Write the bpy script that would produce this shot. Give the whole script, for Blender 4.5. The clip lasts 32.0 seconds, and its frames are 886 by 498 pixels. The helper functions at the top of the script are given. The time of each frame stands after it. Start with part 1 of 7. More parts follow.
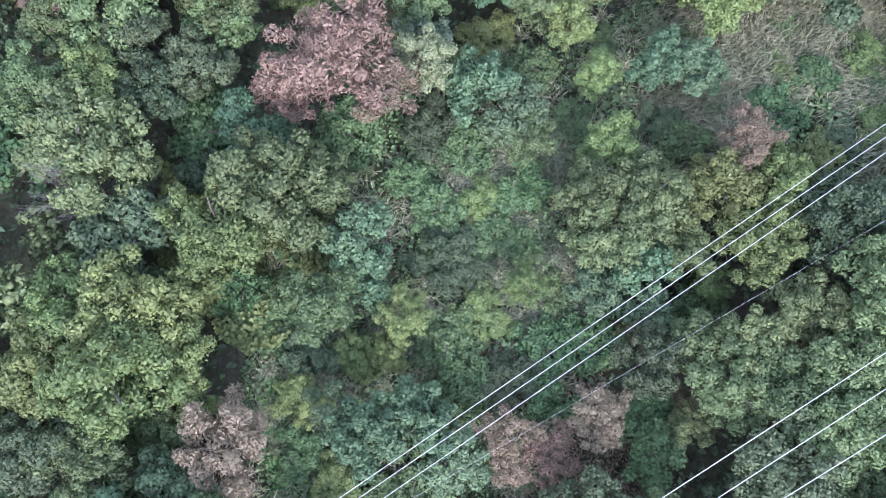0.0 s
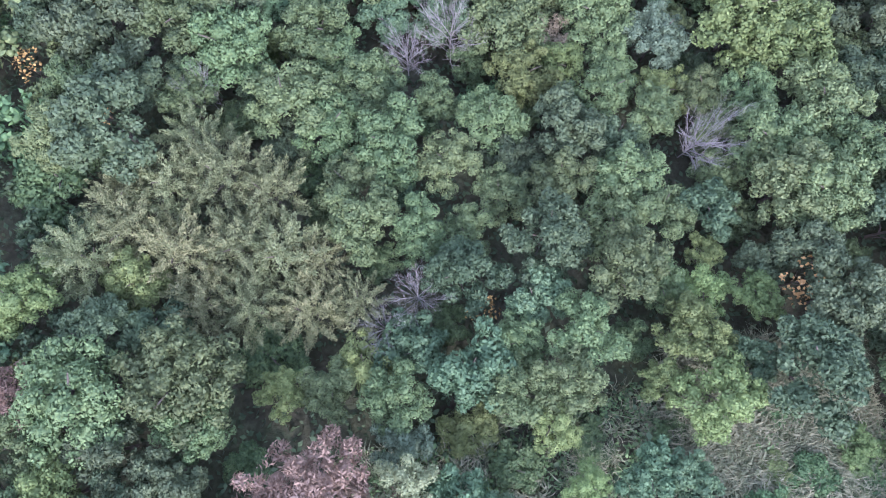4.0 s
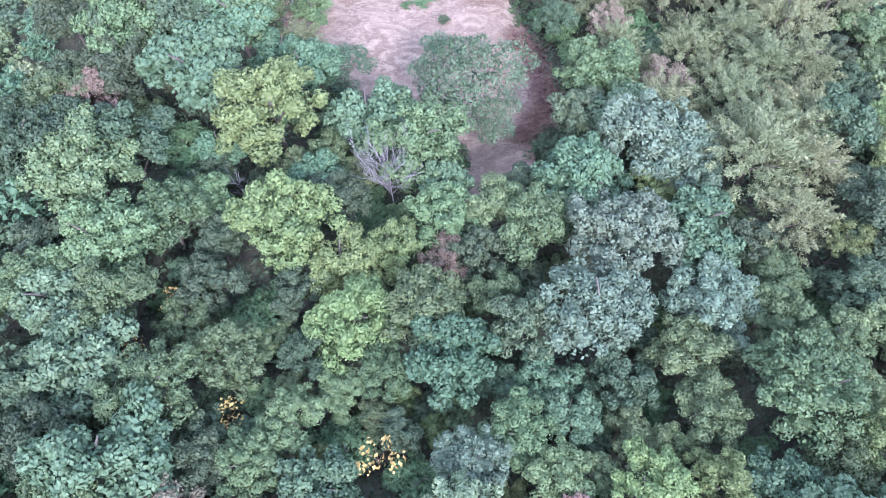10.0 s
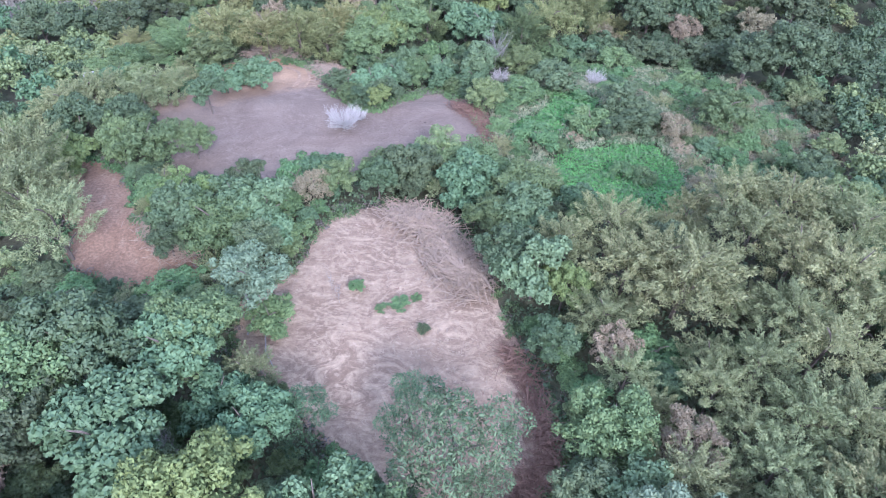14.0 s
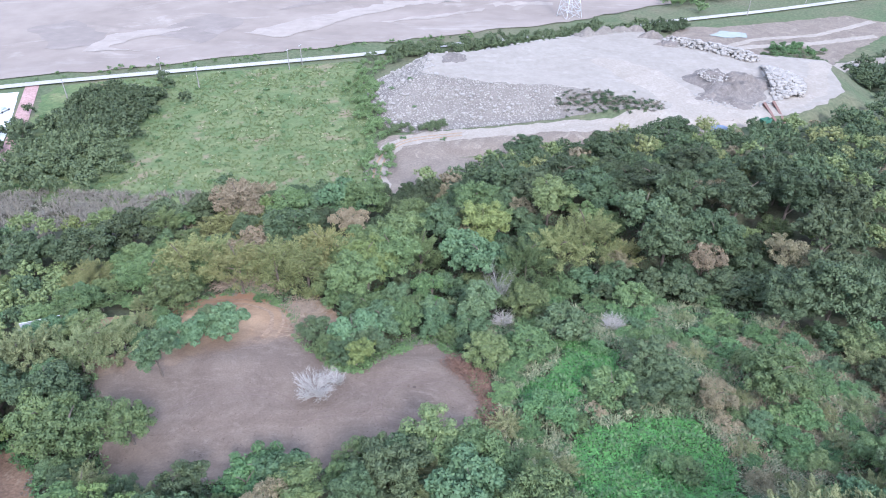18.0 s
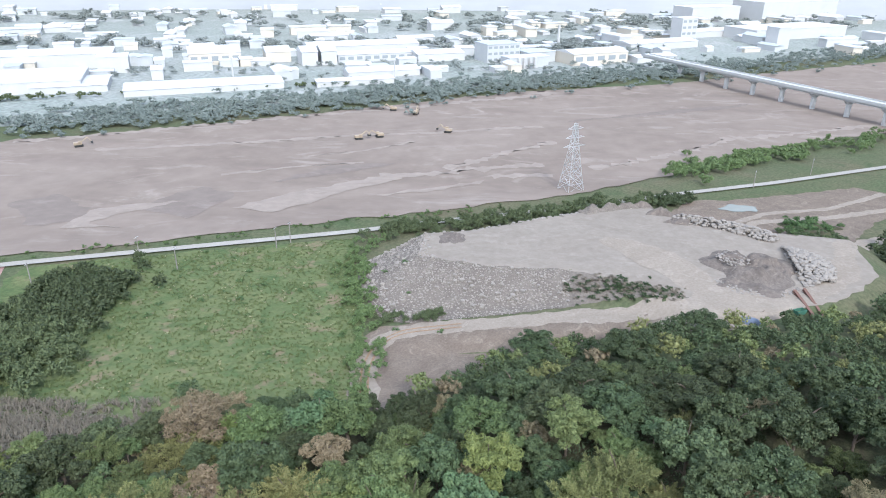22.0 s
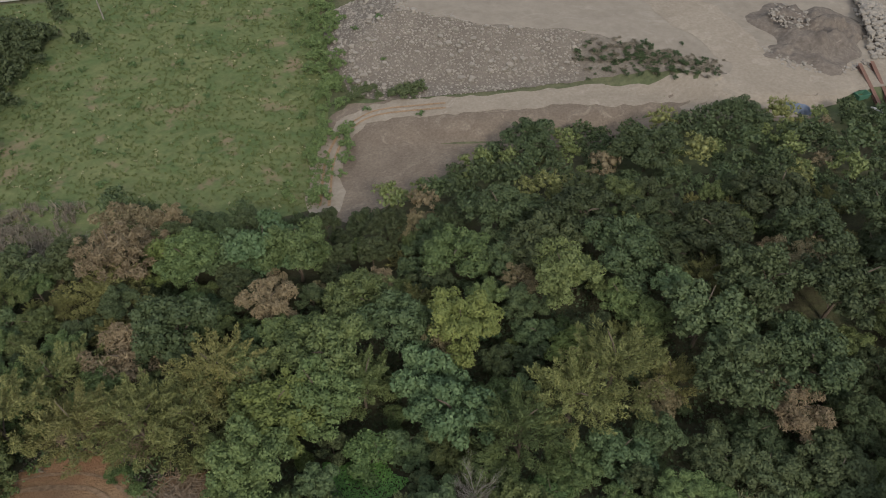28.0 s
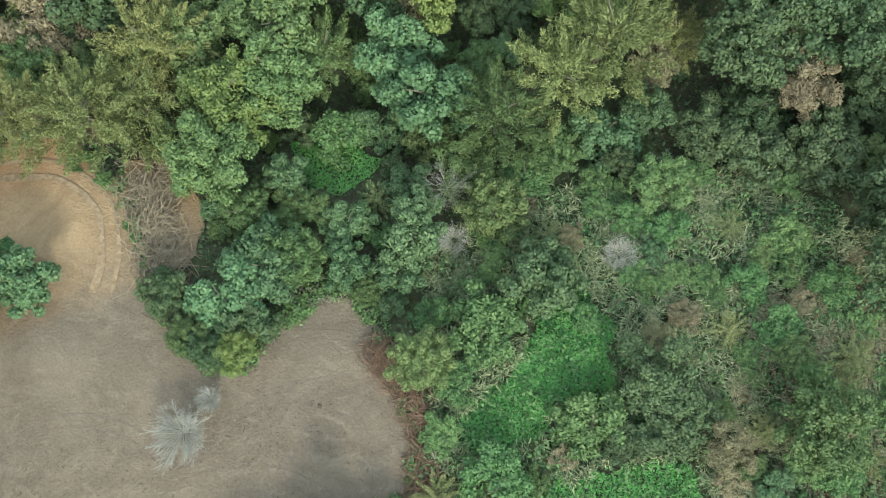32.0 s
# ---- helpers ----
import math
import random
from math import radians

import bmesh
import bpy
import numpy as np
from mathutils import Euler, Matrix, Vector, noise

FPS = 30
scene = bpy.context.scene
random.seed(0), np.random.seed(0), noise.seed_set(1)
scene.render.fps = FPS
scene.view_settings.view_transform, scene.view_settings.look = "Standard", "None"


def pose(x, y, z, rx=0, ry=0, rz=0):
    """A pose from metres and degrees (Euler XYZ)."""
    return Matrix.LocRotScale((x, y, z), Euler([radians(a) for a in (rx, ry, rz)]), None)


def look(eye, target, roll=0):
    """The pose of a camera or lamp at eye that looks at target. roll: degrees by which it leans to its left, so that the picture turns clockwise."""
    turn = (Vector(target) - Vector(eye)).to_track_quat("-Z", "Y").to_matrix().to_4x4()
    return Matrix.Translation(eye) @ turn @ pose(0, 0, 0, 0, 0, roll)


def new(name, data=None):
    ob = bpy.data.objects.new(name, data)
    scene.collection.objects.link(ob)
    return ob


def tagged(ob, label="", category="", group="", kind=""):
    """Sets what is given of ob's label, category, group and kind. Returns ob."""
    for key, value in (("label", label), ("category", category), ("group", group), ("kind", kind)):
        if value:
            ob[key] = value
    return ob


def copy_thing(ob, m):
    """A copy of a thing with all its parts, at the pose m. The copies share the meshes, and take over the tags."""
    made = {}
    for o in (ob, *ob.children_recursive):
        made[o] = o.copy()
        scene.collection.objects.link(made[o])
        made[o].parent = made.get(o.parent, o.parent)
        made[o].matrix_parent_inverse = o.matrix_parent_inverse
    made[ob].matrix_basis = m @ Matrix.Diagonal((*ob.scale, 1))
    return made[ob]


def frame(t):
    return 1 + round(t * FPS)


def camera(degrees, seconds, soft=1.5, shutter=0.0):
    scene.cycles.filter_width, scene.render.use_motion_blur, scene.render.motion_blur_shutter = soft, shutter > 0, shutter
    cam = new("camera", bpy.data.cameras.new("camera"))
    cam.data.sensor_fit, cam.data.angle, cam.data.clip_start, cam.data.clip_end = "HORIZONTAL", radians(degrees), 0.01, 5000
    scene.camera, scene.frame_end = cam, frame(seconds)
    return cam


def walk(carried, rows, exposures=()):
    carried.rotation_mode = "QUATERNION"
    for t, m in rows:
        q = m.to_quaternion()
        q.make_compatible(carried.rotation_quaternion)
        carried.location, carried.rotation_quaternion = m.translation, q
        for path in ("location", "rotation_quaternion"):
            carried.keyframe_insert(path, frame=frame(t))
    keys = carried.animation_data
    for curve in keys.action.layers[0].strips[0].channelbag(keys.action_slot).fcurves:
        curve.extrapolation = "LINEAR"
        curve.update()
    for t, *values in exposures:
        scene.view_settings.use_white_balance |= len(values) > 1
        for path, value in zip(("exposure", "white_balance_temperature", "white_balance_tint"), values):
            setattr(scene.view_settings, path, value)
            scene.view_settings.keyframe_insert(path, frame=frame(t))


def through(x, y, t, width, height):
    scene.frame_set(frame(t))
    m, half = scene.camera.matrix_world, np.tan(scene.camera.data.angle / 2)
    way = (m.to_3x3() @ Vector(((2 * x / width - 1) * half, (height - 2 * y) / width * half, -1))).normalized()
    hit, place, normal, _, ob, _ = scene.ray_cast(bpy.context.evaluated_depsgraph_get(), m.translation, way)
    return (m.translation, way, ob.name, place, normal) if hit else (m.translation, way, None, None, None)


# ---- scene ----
cam = camera(65.5, 32.0, soft=1.0)
ROWS = [
    (0.0, 0.588, 0.605, 105.094, -1.047, 0.406, 0.264),
    (0.5, 0.523, 2.626, 105.006, -1.527, 0.203, 0.245),
    (1.0, 0.524, 4.724, 104.942, -0.935, -0.038, 0.198),
    (1.5, 0.541, 6.794, 104.852, 0.586, -0.204, 0.185),
    (2.0, 0.641, 8.842, 104.724, 2.336, -0.271, 0.167),
    (2.5, 0.796, 11.033, 104.580, 4.089, -0.259, 0.173),
    (3.0, 0.952, 13.397, 104.446, 5.881, -0.249, 0.134),
    (3.5, 1.088, 15.953, 104.342, 7.566, -0.272, 0.186),
    (5.5, 1.375, 28.588, 103.881, 12.590, -0.466, -0.255),
    (6.0, 1.506, 31.639, 103.666, 14.275, -0.435, -0.229),
    (6.5, 1.670, 34.675, 103.460, 15.966, -0.421, -0.205),
    (7.0, 1.834, 37.666, 103.223, 17.720, -0.453, -0.220),
    (7.5, 2.023, 40.737, 102.981, 19.417, -0.459, -0.214),
    (8.0, 2.230, 43.827, 102.766, 21.126, -0.452, -0.187),
    (8.5, 2.422, 46.960, 102.589, 22.820, -0.466, -0.214),
    (9.0, 2.626, 50.192, 102.420, 24.446, -0.490, -0.220),
    (9.5, 2.718, 53.351, 102.186, 26.152, -0.545, -0.232),
    (10.0, 2.796, 56.472, 101.902, 27.902, -0.587, -0.291),
    (10.5, 2.963, 59.691, 101.665, 29.594, -0.669, -0.333),
    (11.0, 3.191, 63.023, 101.489, 31.199, -0.736, -0.333),
    (11.5, 3.511, 66.343, 101.339, 32.812, -0.793, -0.310),
    (12.0, 3.914, 69.604, 101.126, 34.527, -0.777, -0.275),
    (12.5, 4.311, 72.866, 101.000, 36.167, -0.768, -0.212),
    (13.0, 4.623, 76.123, 100.994, 37.733, -0.804, -0.168),
    (13.5, 4.898, 79.417, 100.965, 39.278, -0.873, -0.158),
    (14.0, 5.157, 82.722, 100.895, 40.875, -0.927, -0.103),
    (14.5, 5.418, 86.030, 100.841, 42.463, -0.952, -0.066),
    (16.5, 6.317, 99.283, 100.025, 49.046, -0.597, -0.090),
    (17.0, 6.482, 102.653, 99.940, 50.647, -0.559, -0.133),
    (17.5, 6.612, 105.984, 99.884, 52.254, -0.556, -0.127),
    (18.0, 6.697, 109.346, 99.799, 53.874, -0.560, -0.149),
    (18.5, 6.776, 112.806, 99.700, 55.440, -0.537, -0.181),
    (19.0, 6.842, 116.269, 99.579, 57.031, -0.518, -0.174),
    (19.5, 6.901, 119.639, 99.531, 58.558, -0.504, -0.215),
    (20.0, 6.993, 123.023, 99.525, 60.114, -0.519, -0.203),
    (20.5, 7.020, 126.372, 99.523, 61.610, -0.538, -0.205),
    (21.0, 6.982, 129.673, 99.516, 63.121, -0.552, -0.238),
    (21.5, 7.008, 132.987, 99.550, 64.617, -0.527, -0.274),
    (22.0, 7.213, 136.271, 99.592, 66.121, -0.524, -0.284),
    (22.5, 7.524, 139.413, 99.594, 67.634, -0.501, -0.283),
    (23.0, 7.895, 142.434, 99.515, 69.166, -0.511, -0.284),
    (23.5, 8.331, 145.365, 99.396, 69.728, -0.522, -0.262),
    (24.0, 8.803, 148.263, 99.306, 69.711, -0.512, -0.224),
    (24.5, 9.311, 151.229, 99.249, 69.633, -0.532, -0.212),
    (26.5, 11.256, 163.403, 98.673, 69.628, -0.632, -0.124),
    (27.0, 11.814, 166.015, 98.200, 68.727, -0.689, -0.006),
    (27.5, 12.485, 168.673, 97.841, 56.282, -0.853, 0.252),
    (28.0, 13.161, 171.513, 97.762, 42.261, -0.653, 0.358),
    (28.5, 13.792, 174.446, 97.799, 28.221, -0.450, 0.528),
    (29.0, 14.323, 177.350, 97.903, 14.125, -0.237, 0.586),
    (29.5, 14.769, 180.428, 97.843, 1.916, -0.069, 0.491),
    (30.0, 15.098, 183.388, 97.740, 1.035, -0.068, 0.258),
    (30.5, 15.380, 186.045, 97.693, 1.240, -0.143, 0.016),
    (31.0, 15.599, 188.444, 97.673, 1.648, -0.257, -0.218),
    (31.5, 15.795, 190.691, 97.692, 2.151, -0.408, -0.448),
    (32.0, 16.006, 192.876, 97.764, 2.664, -0.574, -0.653),
]

EXPOSURES = [
    (0.0, 1.92, 5380, 29), (6.0, 2.06, 5060, 34), (9.0, 2.22, 4930, 34), (11.0, 2.26, 5000, 32), (13.0, 2.04, 4960, 30), (14.5, 1.87, 5030, 26), (16.5, 1.75, 5150, 21), (19.0, 1.62, 5450, 17), (23.0, 0.99, 5950, 12), (24.5, 0.78, 6150, 11), (26.5, 0.54, 6200, 10),
    (27.5, 0.34, 6750, 11), (28.2, 0.14, 7050, 12), (29.0, 0.58, 7100, 7), (30.0, 0.98, 6850, -1), (31.0, 1.22, 6650, -7), (32.0, 1.49, 6450, -11),
]
walk(cam, [(t, pose(x, y, z, rx, ry, rz)) for t, x, y, z, rx, ry, rz in ROWS], EXPOSURES)

# ---- light: a bright overcast afternoon, sun veiled behind the valley ----
world = bpy.data.worlds.new("overcast")
scene.world = world
world.use_nodes = True
wn = world.node_tree.nodes
wl = world.node_tree.links
wn.clear()
sky = wn.new("ShaderNodeTexSky")
sky.sky_type = "NISHITA"
sky.sun_disc = False
sky.sun_elevation = radians(41)
sky.sun_rotation = radians(200)
sky.air_density = 1.6
sky.dust_density = 4.0
cloud = wn.new("ShaderNodeMixRGB")
cloud.inputs["Fac"].default_value = 0.62
cloud.inputs["Color2"].default_value = (6.6, 7.6, 8.8, 1)
bg = wn.new("ShaderNodeBackground")
bg.inputs["Strength"].default_value = 0.125
wo = wn.new("ShaderNodeOutputWorld")
wl.new(sky.outputs["Color"], cloud.inputs["Color1"])
wl.new(cloud.outputs["Color"], bg.inputs["Color"])
wl.new(bg.outputs["Background"], wo.inputs["Surface"])

sun = new("sun", bpy.data.lights.new("sun", "SUN"))
sun.data.energy = 2.2
sun.data.angle = radians(12)
sun.data.color = (1.0, 0.95, 0.84)
sun.matrix_world = look((0, 0, 300), (-62, 164, 300 - 152))

# ---- materials ----
def nodes_of(name, rough=0.8, spec=0.25):
    m = bpy.data.materials.new(name)
    m.use_nodes = True
    t = m.node_tree
    b = t.nodes["Principled BSDF"]
    b.inputs["Roughness"].default_value = rough
    b.inputs["Specular IOR Level"].default_value = spec
    return m, t, b


def mix(t, fac, a, b, mode="MIX"):
    n = t.nodes.new("ShaderNodeMixRGB")
    n.blend_type = mode
    for key, v in (("Fac", fac), ("Color1", a), ("Color2", b)):
        if isinstance(v, (int, float)):
            n.inputs[key].default_value = v
        elif isinstance(v, tuple):
            n.inputs[key].default_value = (*v, 1)
        else:
            t.links.new(v, n.inputs[key])
    return n.outputs["Color"]


def coords(t, stretch=(1, 1, 1), turn=0.0):
    g = t.nodes.new("ShaderNodeNewGeometry")
    mp = t.nodes.new("ShaderNodeMapping")
    mp.inputs["Scale"].default_value = stretch
    mp.inputs["Rotation"].default_value = (0, 0, radians(turn))
    t.links.new(g.outputs["Position"], mp.inputs["Vector"])
    return mp.outputs["Vector"]


def fbm(t, scale, lo=0.35, hi=0.65, detail=5.0, vec=None, rough=0.6, distort=0.0):
    n = t.nodes.new("ShaderNodeTexNoise")
    n.inputs["Scale"].default_value = scale
    n.inputs["Detail"].default_value = detail
    n.inputs["Roughness"].default_value = rough
    n.inputs["Distortion"].default_value = distort
    t.links.new(vec if vec is not None else coords(t), n.inputs["Vector"])
    r = t.nodes.new("ShaderNodeMapRange")
    r.inputs["From Min"].default_value = lo
    r.inputs["From Max"].default_value = hi
    t.links.new(n.outputs["Fac"], r.inputs["Value"])
    return r.outputs["Result"]


def bump(t, b, height, strength=0.5, distance=0.1):
    n = t.nodes.new("ShaderNodeBump")
    n.inputs["Strength"].default_value = strength
    n.inputs["Distance"].default_value = distance
    t.links.new(height, n.inputs["Height"])
    t.links.new(n.outputs["Normal"], b.inputs["Normal"])


def leaf_mat(name, low, high, vary=0.24, hue=0.020, rough=0.62, through=0.10):
    """Foliage: each leaf a shade of its own, each plant a tint of its own."""
    m, t, b = nodes_of(name, rough, 0.22)
    g = t.nodes.new("ShaderNodeNewGeometry")
    col = mix(t, g.outputs["Random Per Island"], low, high)
    col = mix(t, fbm(t, 0.6, 0.38, 0.62), mix(t, 0.55, col, low), mix(t, 0.25, col, high))
    col = mix(t, fbm(t, 2.3, 0.40, 0.60, 3), mix(t, 0.45, col, low), mix(t, 0.25, col, high))
    o = t.nodes.new("ShaderNodeObjectInfo")
    hsv = t.nodes.new("ShaderNodeHueSaturation")
    for key, a, z in (("Hue", 0.5 - hue, 0.5 + hue), ("Value", 1 - vary, 1 + vary)):
        r = t.nodes.new("ShaderNodeMapRange")
        r.inputs["To Min"].default_value, r.inputs["To Max"].default_value = a, z
        if key == "Hue":
            w = t.nodes.new("ShaderNodeMath")
            w.operation = "FRACT"
            k = t.nodes.new("ShaderNodeMath")
            k.operation = "MULTIPLY"
            k.inputs[1].default_value = 7.31
            t.links.new(o.outputs["Random"], k.inputs[0])
            t.links.new(k.outputs[0], w.inputs[0])
            t.links.new(w.outputs[0], r.inputs["Value"])
        else:
            t.links.new(o.outputs["Random"], r.inputs["Value"])
        t.links.new(r.outputs["Result"], hsv.inputs[key])
    t.links.new(col, hsv.inputs["Color"])
    t.links.new(hsv.outputs["Color"], b.inputs["Base Color"])
    tr = t.nodes.new("ShaderNodeBsdfTranslucent")
    t.links.new(hsv.outputs["Color"], tr.inputs["Color"])
    sh = t.nodes.new("ShaderNodeMixShader")
    sh.inputs["Fac"].default_value = through
    t.links.new(b.outputs["BSDF"], sh.inputs[1])
    t.links.new(tr.outputs["BSDF"], sh.inputs[2])
    t.links.new(sh.outputs["Shader"], t.nodes["Material Output"].inputs["Surface"])
    return m


def earth_mat(name, a, b_, c, scale=0.25, fine=3.0, stretch=(1, 1, 1), turn=0.0, rough=0.95, relief=0.4, distort=0.6, spots=None, grit=0.55):
    """Soil, gravel and sand: broad patches, drawn-out streaks and a fine grain."""
    m, t, b = nodes_of(name, rough, 0.1)
    v = coords(t, stretch, turn)
    col = mix(t, fbm(t, scale, 0.35, 0.65, 6, v, 0.65, distort), a, b_)
    col = mix(t, fbm(t, scale * 2.6, 0.55, 0.72, 7, v, 0.68, distort), col, c)
    col = mix(t, fbm(t, scale * 11, 0.52, 0.74, 6, v, 0.7, distort), col, mix(t, grit * 0.9, col, c))
    grain = fbm(t, fine, 0.3, 0.7, 4)
    col = mix(t, grit, col, mix(t, grain, (0.42, 0.42, 0.42), (1.35, 1.35, 1.35)), "MULTIPLY")
    if spots:
        col = mix(t, fbm(t, scale * 2.1, 0.56, 0.66, 5, None, 0.7), col, spots)
    t.links.new(col, b.inputs["Base Color"])
    bump(t, b, grain, relief, 0.15)
    return m


def swirled_soil():
    """Freshly cleared pinkish earth with pale swirls where it was turned."""
    m, t, b = nodes_of("cleared_soil_pink_brown", 0.95, 0.1)
    col = mix(t, fbm(t, 0.12, 0.35, 0.65, 6, None, 0.62, 1.2), (0.202, 0.145, 0.100), (0.138, 0.096, 0.066))
    drawn = coords(t, (1, 1.7, 1), 30)
    col = mix(t, fbm(t, 0.17, 0.46, 0.66, 6, drawn, 0.62, 4.0), col, (0.262, 0.196, 0.135))
    col = mix(t, fbm(t, 0.4, 0.54, 0.72, 5, drawn, 0.66, 3.0), col, (0.292, 0.224, 0.160))
    col = mix(t, fbm(t, 0.5, 0.56, 0.74, 6, None, 0.7, 1.5), col, (0.118, 0.080, 0.058))
    grain = fbm(t, 2.4, 0.3, 0.7, 4)
    col = mix(t, 0.32, col, mix(t, grain, (0.5, 0.5, 0.5), (1.3, 1.3, 1.3)), "MULTIPLY")
    t.links.new(col, b.inputs["Base Color"])
    bump(t, b, grain, 0.8, 0.15)
    return m


def turning_soil():
    """Levelled grey earth that grows sandy, then orange, where the vehicles turn."""
    m, t, b = nodes_of("trodden_soil_grey_to_orange", 0.95, 0.1)
    v = coords(t, (1, 1.4, 1), 60)
    sep = t.nodes.new("ShaderNodeSeparateXYZ")
    t.links.new(coords(t), sep.inputs[0])

    def ramp_along(lo, hi, slant, wobble):
        k = t.nodes.new("ShaderNodeMath")
        k.operation = "MULTIPLY_ADD"
        k.inputs[1].default_value = slant
        t.links.new(sep.outputs["X"], k.inputs[0])
        t.links.new(sep.outputs["Y"], k.inputs[2])
        n = t.nodes.new("ShaderNodeMath")
        n.operation = "MULTIPLY_ADD"
        n.inputs[1].default_value = wobble
        t.links.new(fbm(t, 0.16, 0.25, 0.75, 5, None, 0.65, 1.0), n.inputs[0])
        t.links.new(k.outputs[0], n.inputs[2])
        r = t.nodes.new("ShaderNodeMapRange")
        r.inputs["From Min"].default_value, r.inputs["From Max"].default_value = lo, hi
        t.links.new(n.outputs[0], r.inputs["Value"])
        return r.outputs["Result"]
    streak = fbm(t, 0.07, 0.36, 0.64, 6, v, 0.62, 3.2)
    grey = mix(t, streak, (0.140, 0.107, 0.084), (0.108, 0.081, 0.064))
    grey = mix(t, fbm(t, 0.22, 0.52, 0.76, 6, v, 0.66, 2.5), grey, (0.166, 0.129, 0.103))
    sand = mix(t, streak, (0.290, 0.190, 0.116), (0.228, 0.146, 0.088))
    orange = mix(t, fbm(t, 0.3, 0.4, 0.7, 5), (0.245, 0.128, 0.074), (0.295, 0.168, 0.102))
    col = mix(t, ramp_along(199, 209, -0.32, 6.0), grey, sand)
    col = mix(t, ramp_along(214, 222, -0.24, 6.0), col, orange)
    grain = fbm(t, 3.2, 0.3, 0.7, 4)
    col = mix(t, 0.3, col, mix(t, grain, (0.5, 0.5, 0.5), (1.3, 1.3, 1.3)), "MULTIPLY")
    t.links.new(col, b.inputs["Base Color"])
    bump(t, b, grain, 0.5, 0.15)
    return m


def plain_mat(name, col, rough=0.6, metal=0.0, worn=0.3, scale=0.6, spec=0.3):
    m, t, b = nodes_of(name, rough, spec)
    b.inputs["Metallic"].default_value = metal
    dark = tuple(v * (1 - worn) for v in col)
    c = mix(t, fbm(t, scale, 0.3, 0.75, 6, None, 0.65), col, dark)
    c = mix(t, fbm(t, scale * 9, 0.45, 0.8, 4), c, tuple(v * (1 - worn * 0.6) for v in col))
    t.links.new(c, b.inputs["Base Color"])
    return m


LEAF = {
    "mid": leaf_mat("leaf_mid_green", (0.056, 0.084, 0.034), (0.148, 0.188, 0.074)),
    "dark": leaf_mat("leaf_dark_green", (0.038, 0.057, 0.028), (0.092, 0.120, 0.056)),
    "lime": leaf_mat("leaf_yellow_green", (0.076, 0.104, 0.034), (0.176, 0.216, 0.071)),
    "teal": leaf_mat("leaf_blue_green", (0.047, 0.080, 0.039), (0.120, 0.174, 0.083)),
    "ash": leaf_mat("leaf_ash_green", (0.072, 0.100, 0.058), (0.164, 0.204, 0.120), 0.15),
    "pale": leaf_mat("leaf_grey_green", (0.106, 0.123, 0.053), (0.258, 0.268, 0.128), 0.15),
    "tan": leaf_mat("leaf_straw", (0.15, 0.125, 0.075), (0.28, 0.24, 0.15), 0.2),
    "rust": leaf_mat("leaf_rusty_brown", (0.128, 0.089, 0.060), (0.248, 0.178, 0.125), 0.15),
    "rose": leaf_mat("leaf_dull_red", (0.190, 0.114, 0.084), (0.330, 0.216, 0.162), 0.1),
    "gold": leaf_mat("leaf_yellow_orange", (0.24, 0.15, 0.045), (0.46, 0.33, 0.11), 0.15),
    "vine": leaf_mat("leaf_bright_vine", (0.050, 0.134, 0.036), (0.108, 0.246, 0.066), 0.1),
    "scrub": leaf_mat("leaf_scrub", (0.040, 0.076, 0.030), (0.140, 0.205, 0.078), 0.2),
    "reed": leaf_mat("leaf_reed", (0.060, 0.085, 0.042), (0.340, 0.335, 0.205), 0.2),
    "meadow": leaf_mat("leaf_meadow_grass", (0.060, 0.092, 0.034), (0.114, 0.148, 0.057), 0.15),
    "thicket": leaf_mat("leaf_dry_thicket", (0.095, 0.080, 0.066), (0.185, 0.160, 0.132), 0.15),
    # far bank leaves, greyed and paled to stand in for haze
    "belt": leaf_mat("leaf_riverbank_trees_hazed", (0.132, 0.163, 0.148), (0.188, 0.220, 0.200), 0.15),
    "mint": leaf_mat("leaf_pale_mint", (0.120, 0.146, 0.068), (0.265, 0.305, 0.155), 0.1),
    "olive": leaf_mat("leaf_olive_bamboo", (0.100, 0.108, 0.040), (0.262, 0.264, 0.110), 0.18),
    # dark leaf green dimmed further: shade of the far slope, put into colour
    "deep": leaf_mat("leaf_shade_darkened_green", (0.031, 0.045, 0.022), (0.076, 0.098, 0.046)),
    # town trees: distance haze is painted into this pale leaf colour
    "far": leaf_mat("leaf_town_trees_hazed", (0.180, 0.206, 0.195), (0.230, 0.252, 0.240), 0.15),
}
BARK = plain_mat("bark", (0.13, 0.105, 0.085), 0.9, 0, 0.5, 2.0)
DEADWOOD = plain_mat("bleached_deadwood", (0.25, 0.23, 0.215), 0.85, 0, 0.45, 2.0)
TYRE = earth_mat("pale_wheel_marks", (0.250, 0.172, 0.116), (0.215, 0.145, 0.096), (0.275, 0.196, 0.138), 0.4, 2.0)
BLEACHED = plain_mat("bleached_twigs", (0.37, 0.342, 0.315), 0.85, 0, 0.35, 2.0)
BROWNSTICK = plain_mat("brown_twigs", (0.165, 0.098, 0.070), 0.9, 0, 0.5, 1.2)
STICK = plain_mat("dry_stalks", (0.265, 0.200, 0.145), 0.9, 0, 0.55, 1.2)
FLOOR = earth_mat("forest_floor", (0.045, 0.040, 0.028), (0.070, 0.075, 0.040), (0.035, 0.05, 0.025), 0.2, 2.5)
CLEARED = swirled_soil()
GREYSOIL = earth_mat("cleared_soil_grey_brown", (0.142, 0.108, 0.088), (0.112, 0.085, 0.070), (0.172, 0.134, 0.110), 0.05, 3.4, (1, 1.4, 1), 60, 0.95, 0.5, 3.2, None, 0.24)
TRODDEN = turning_soil()
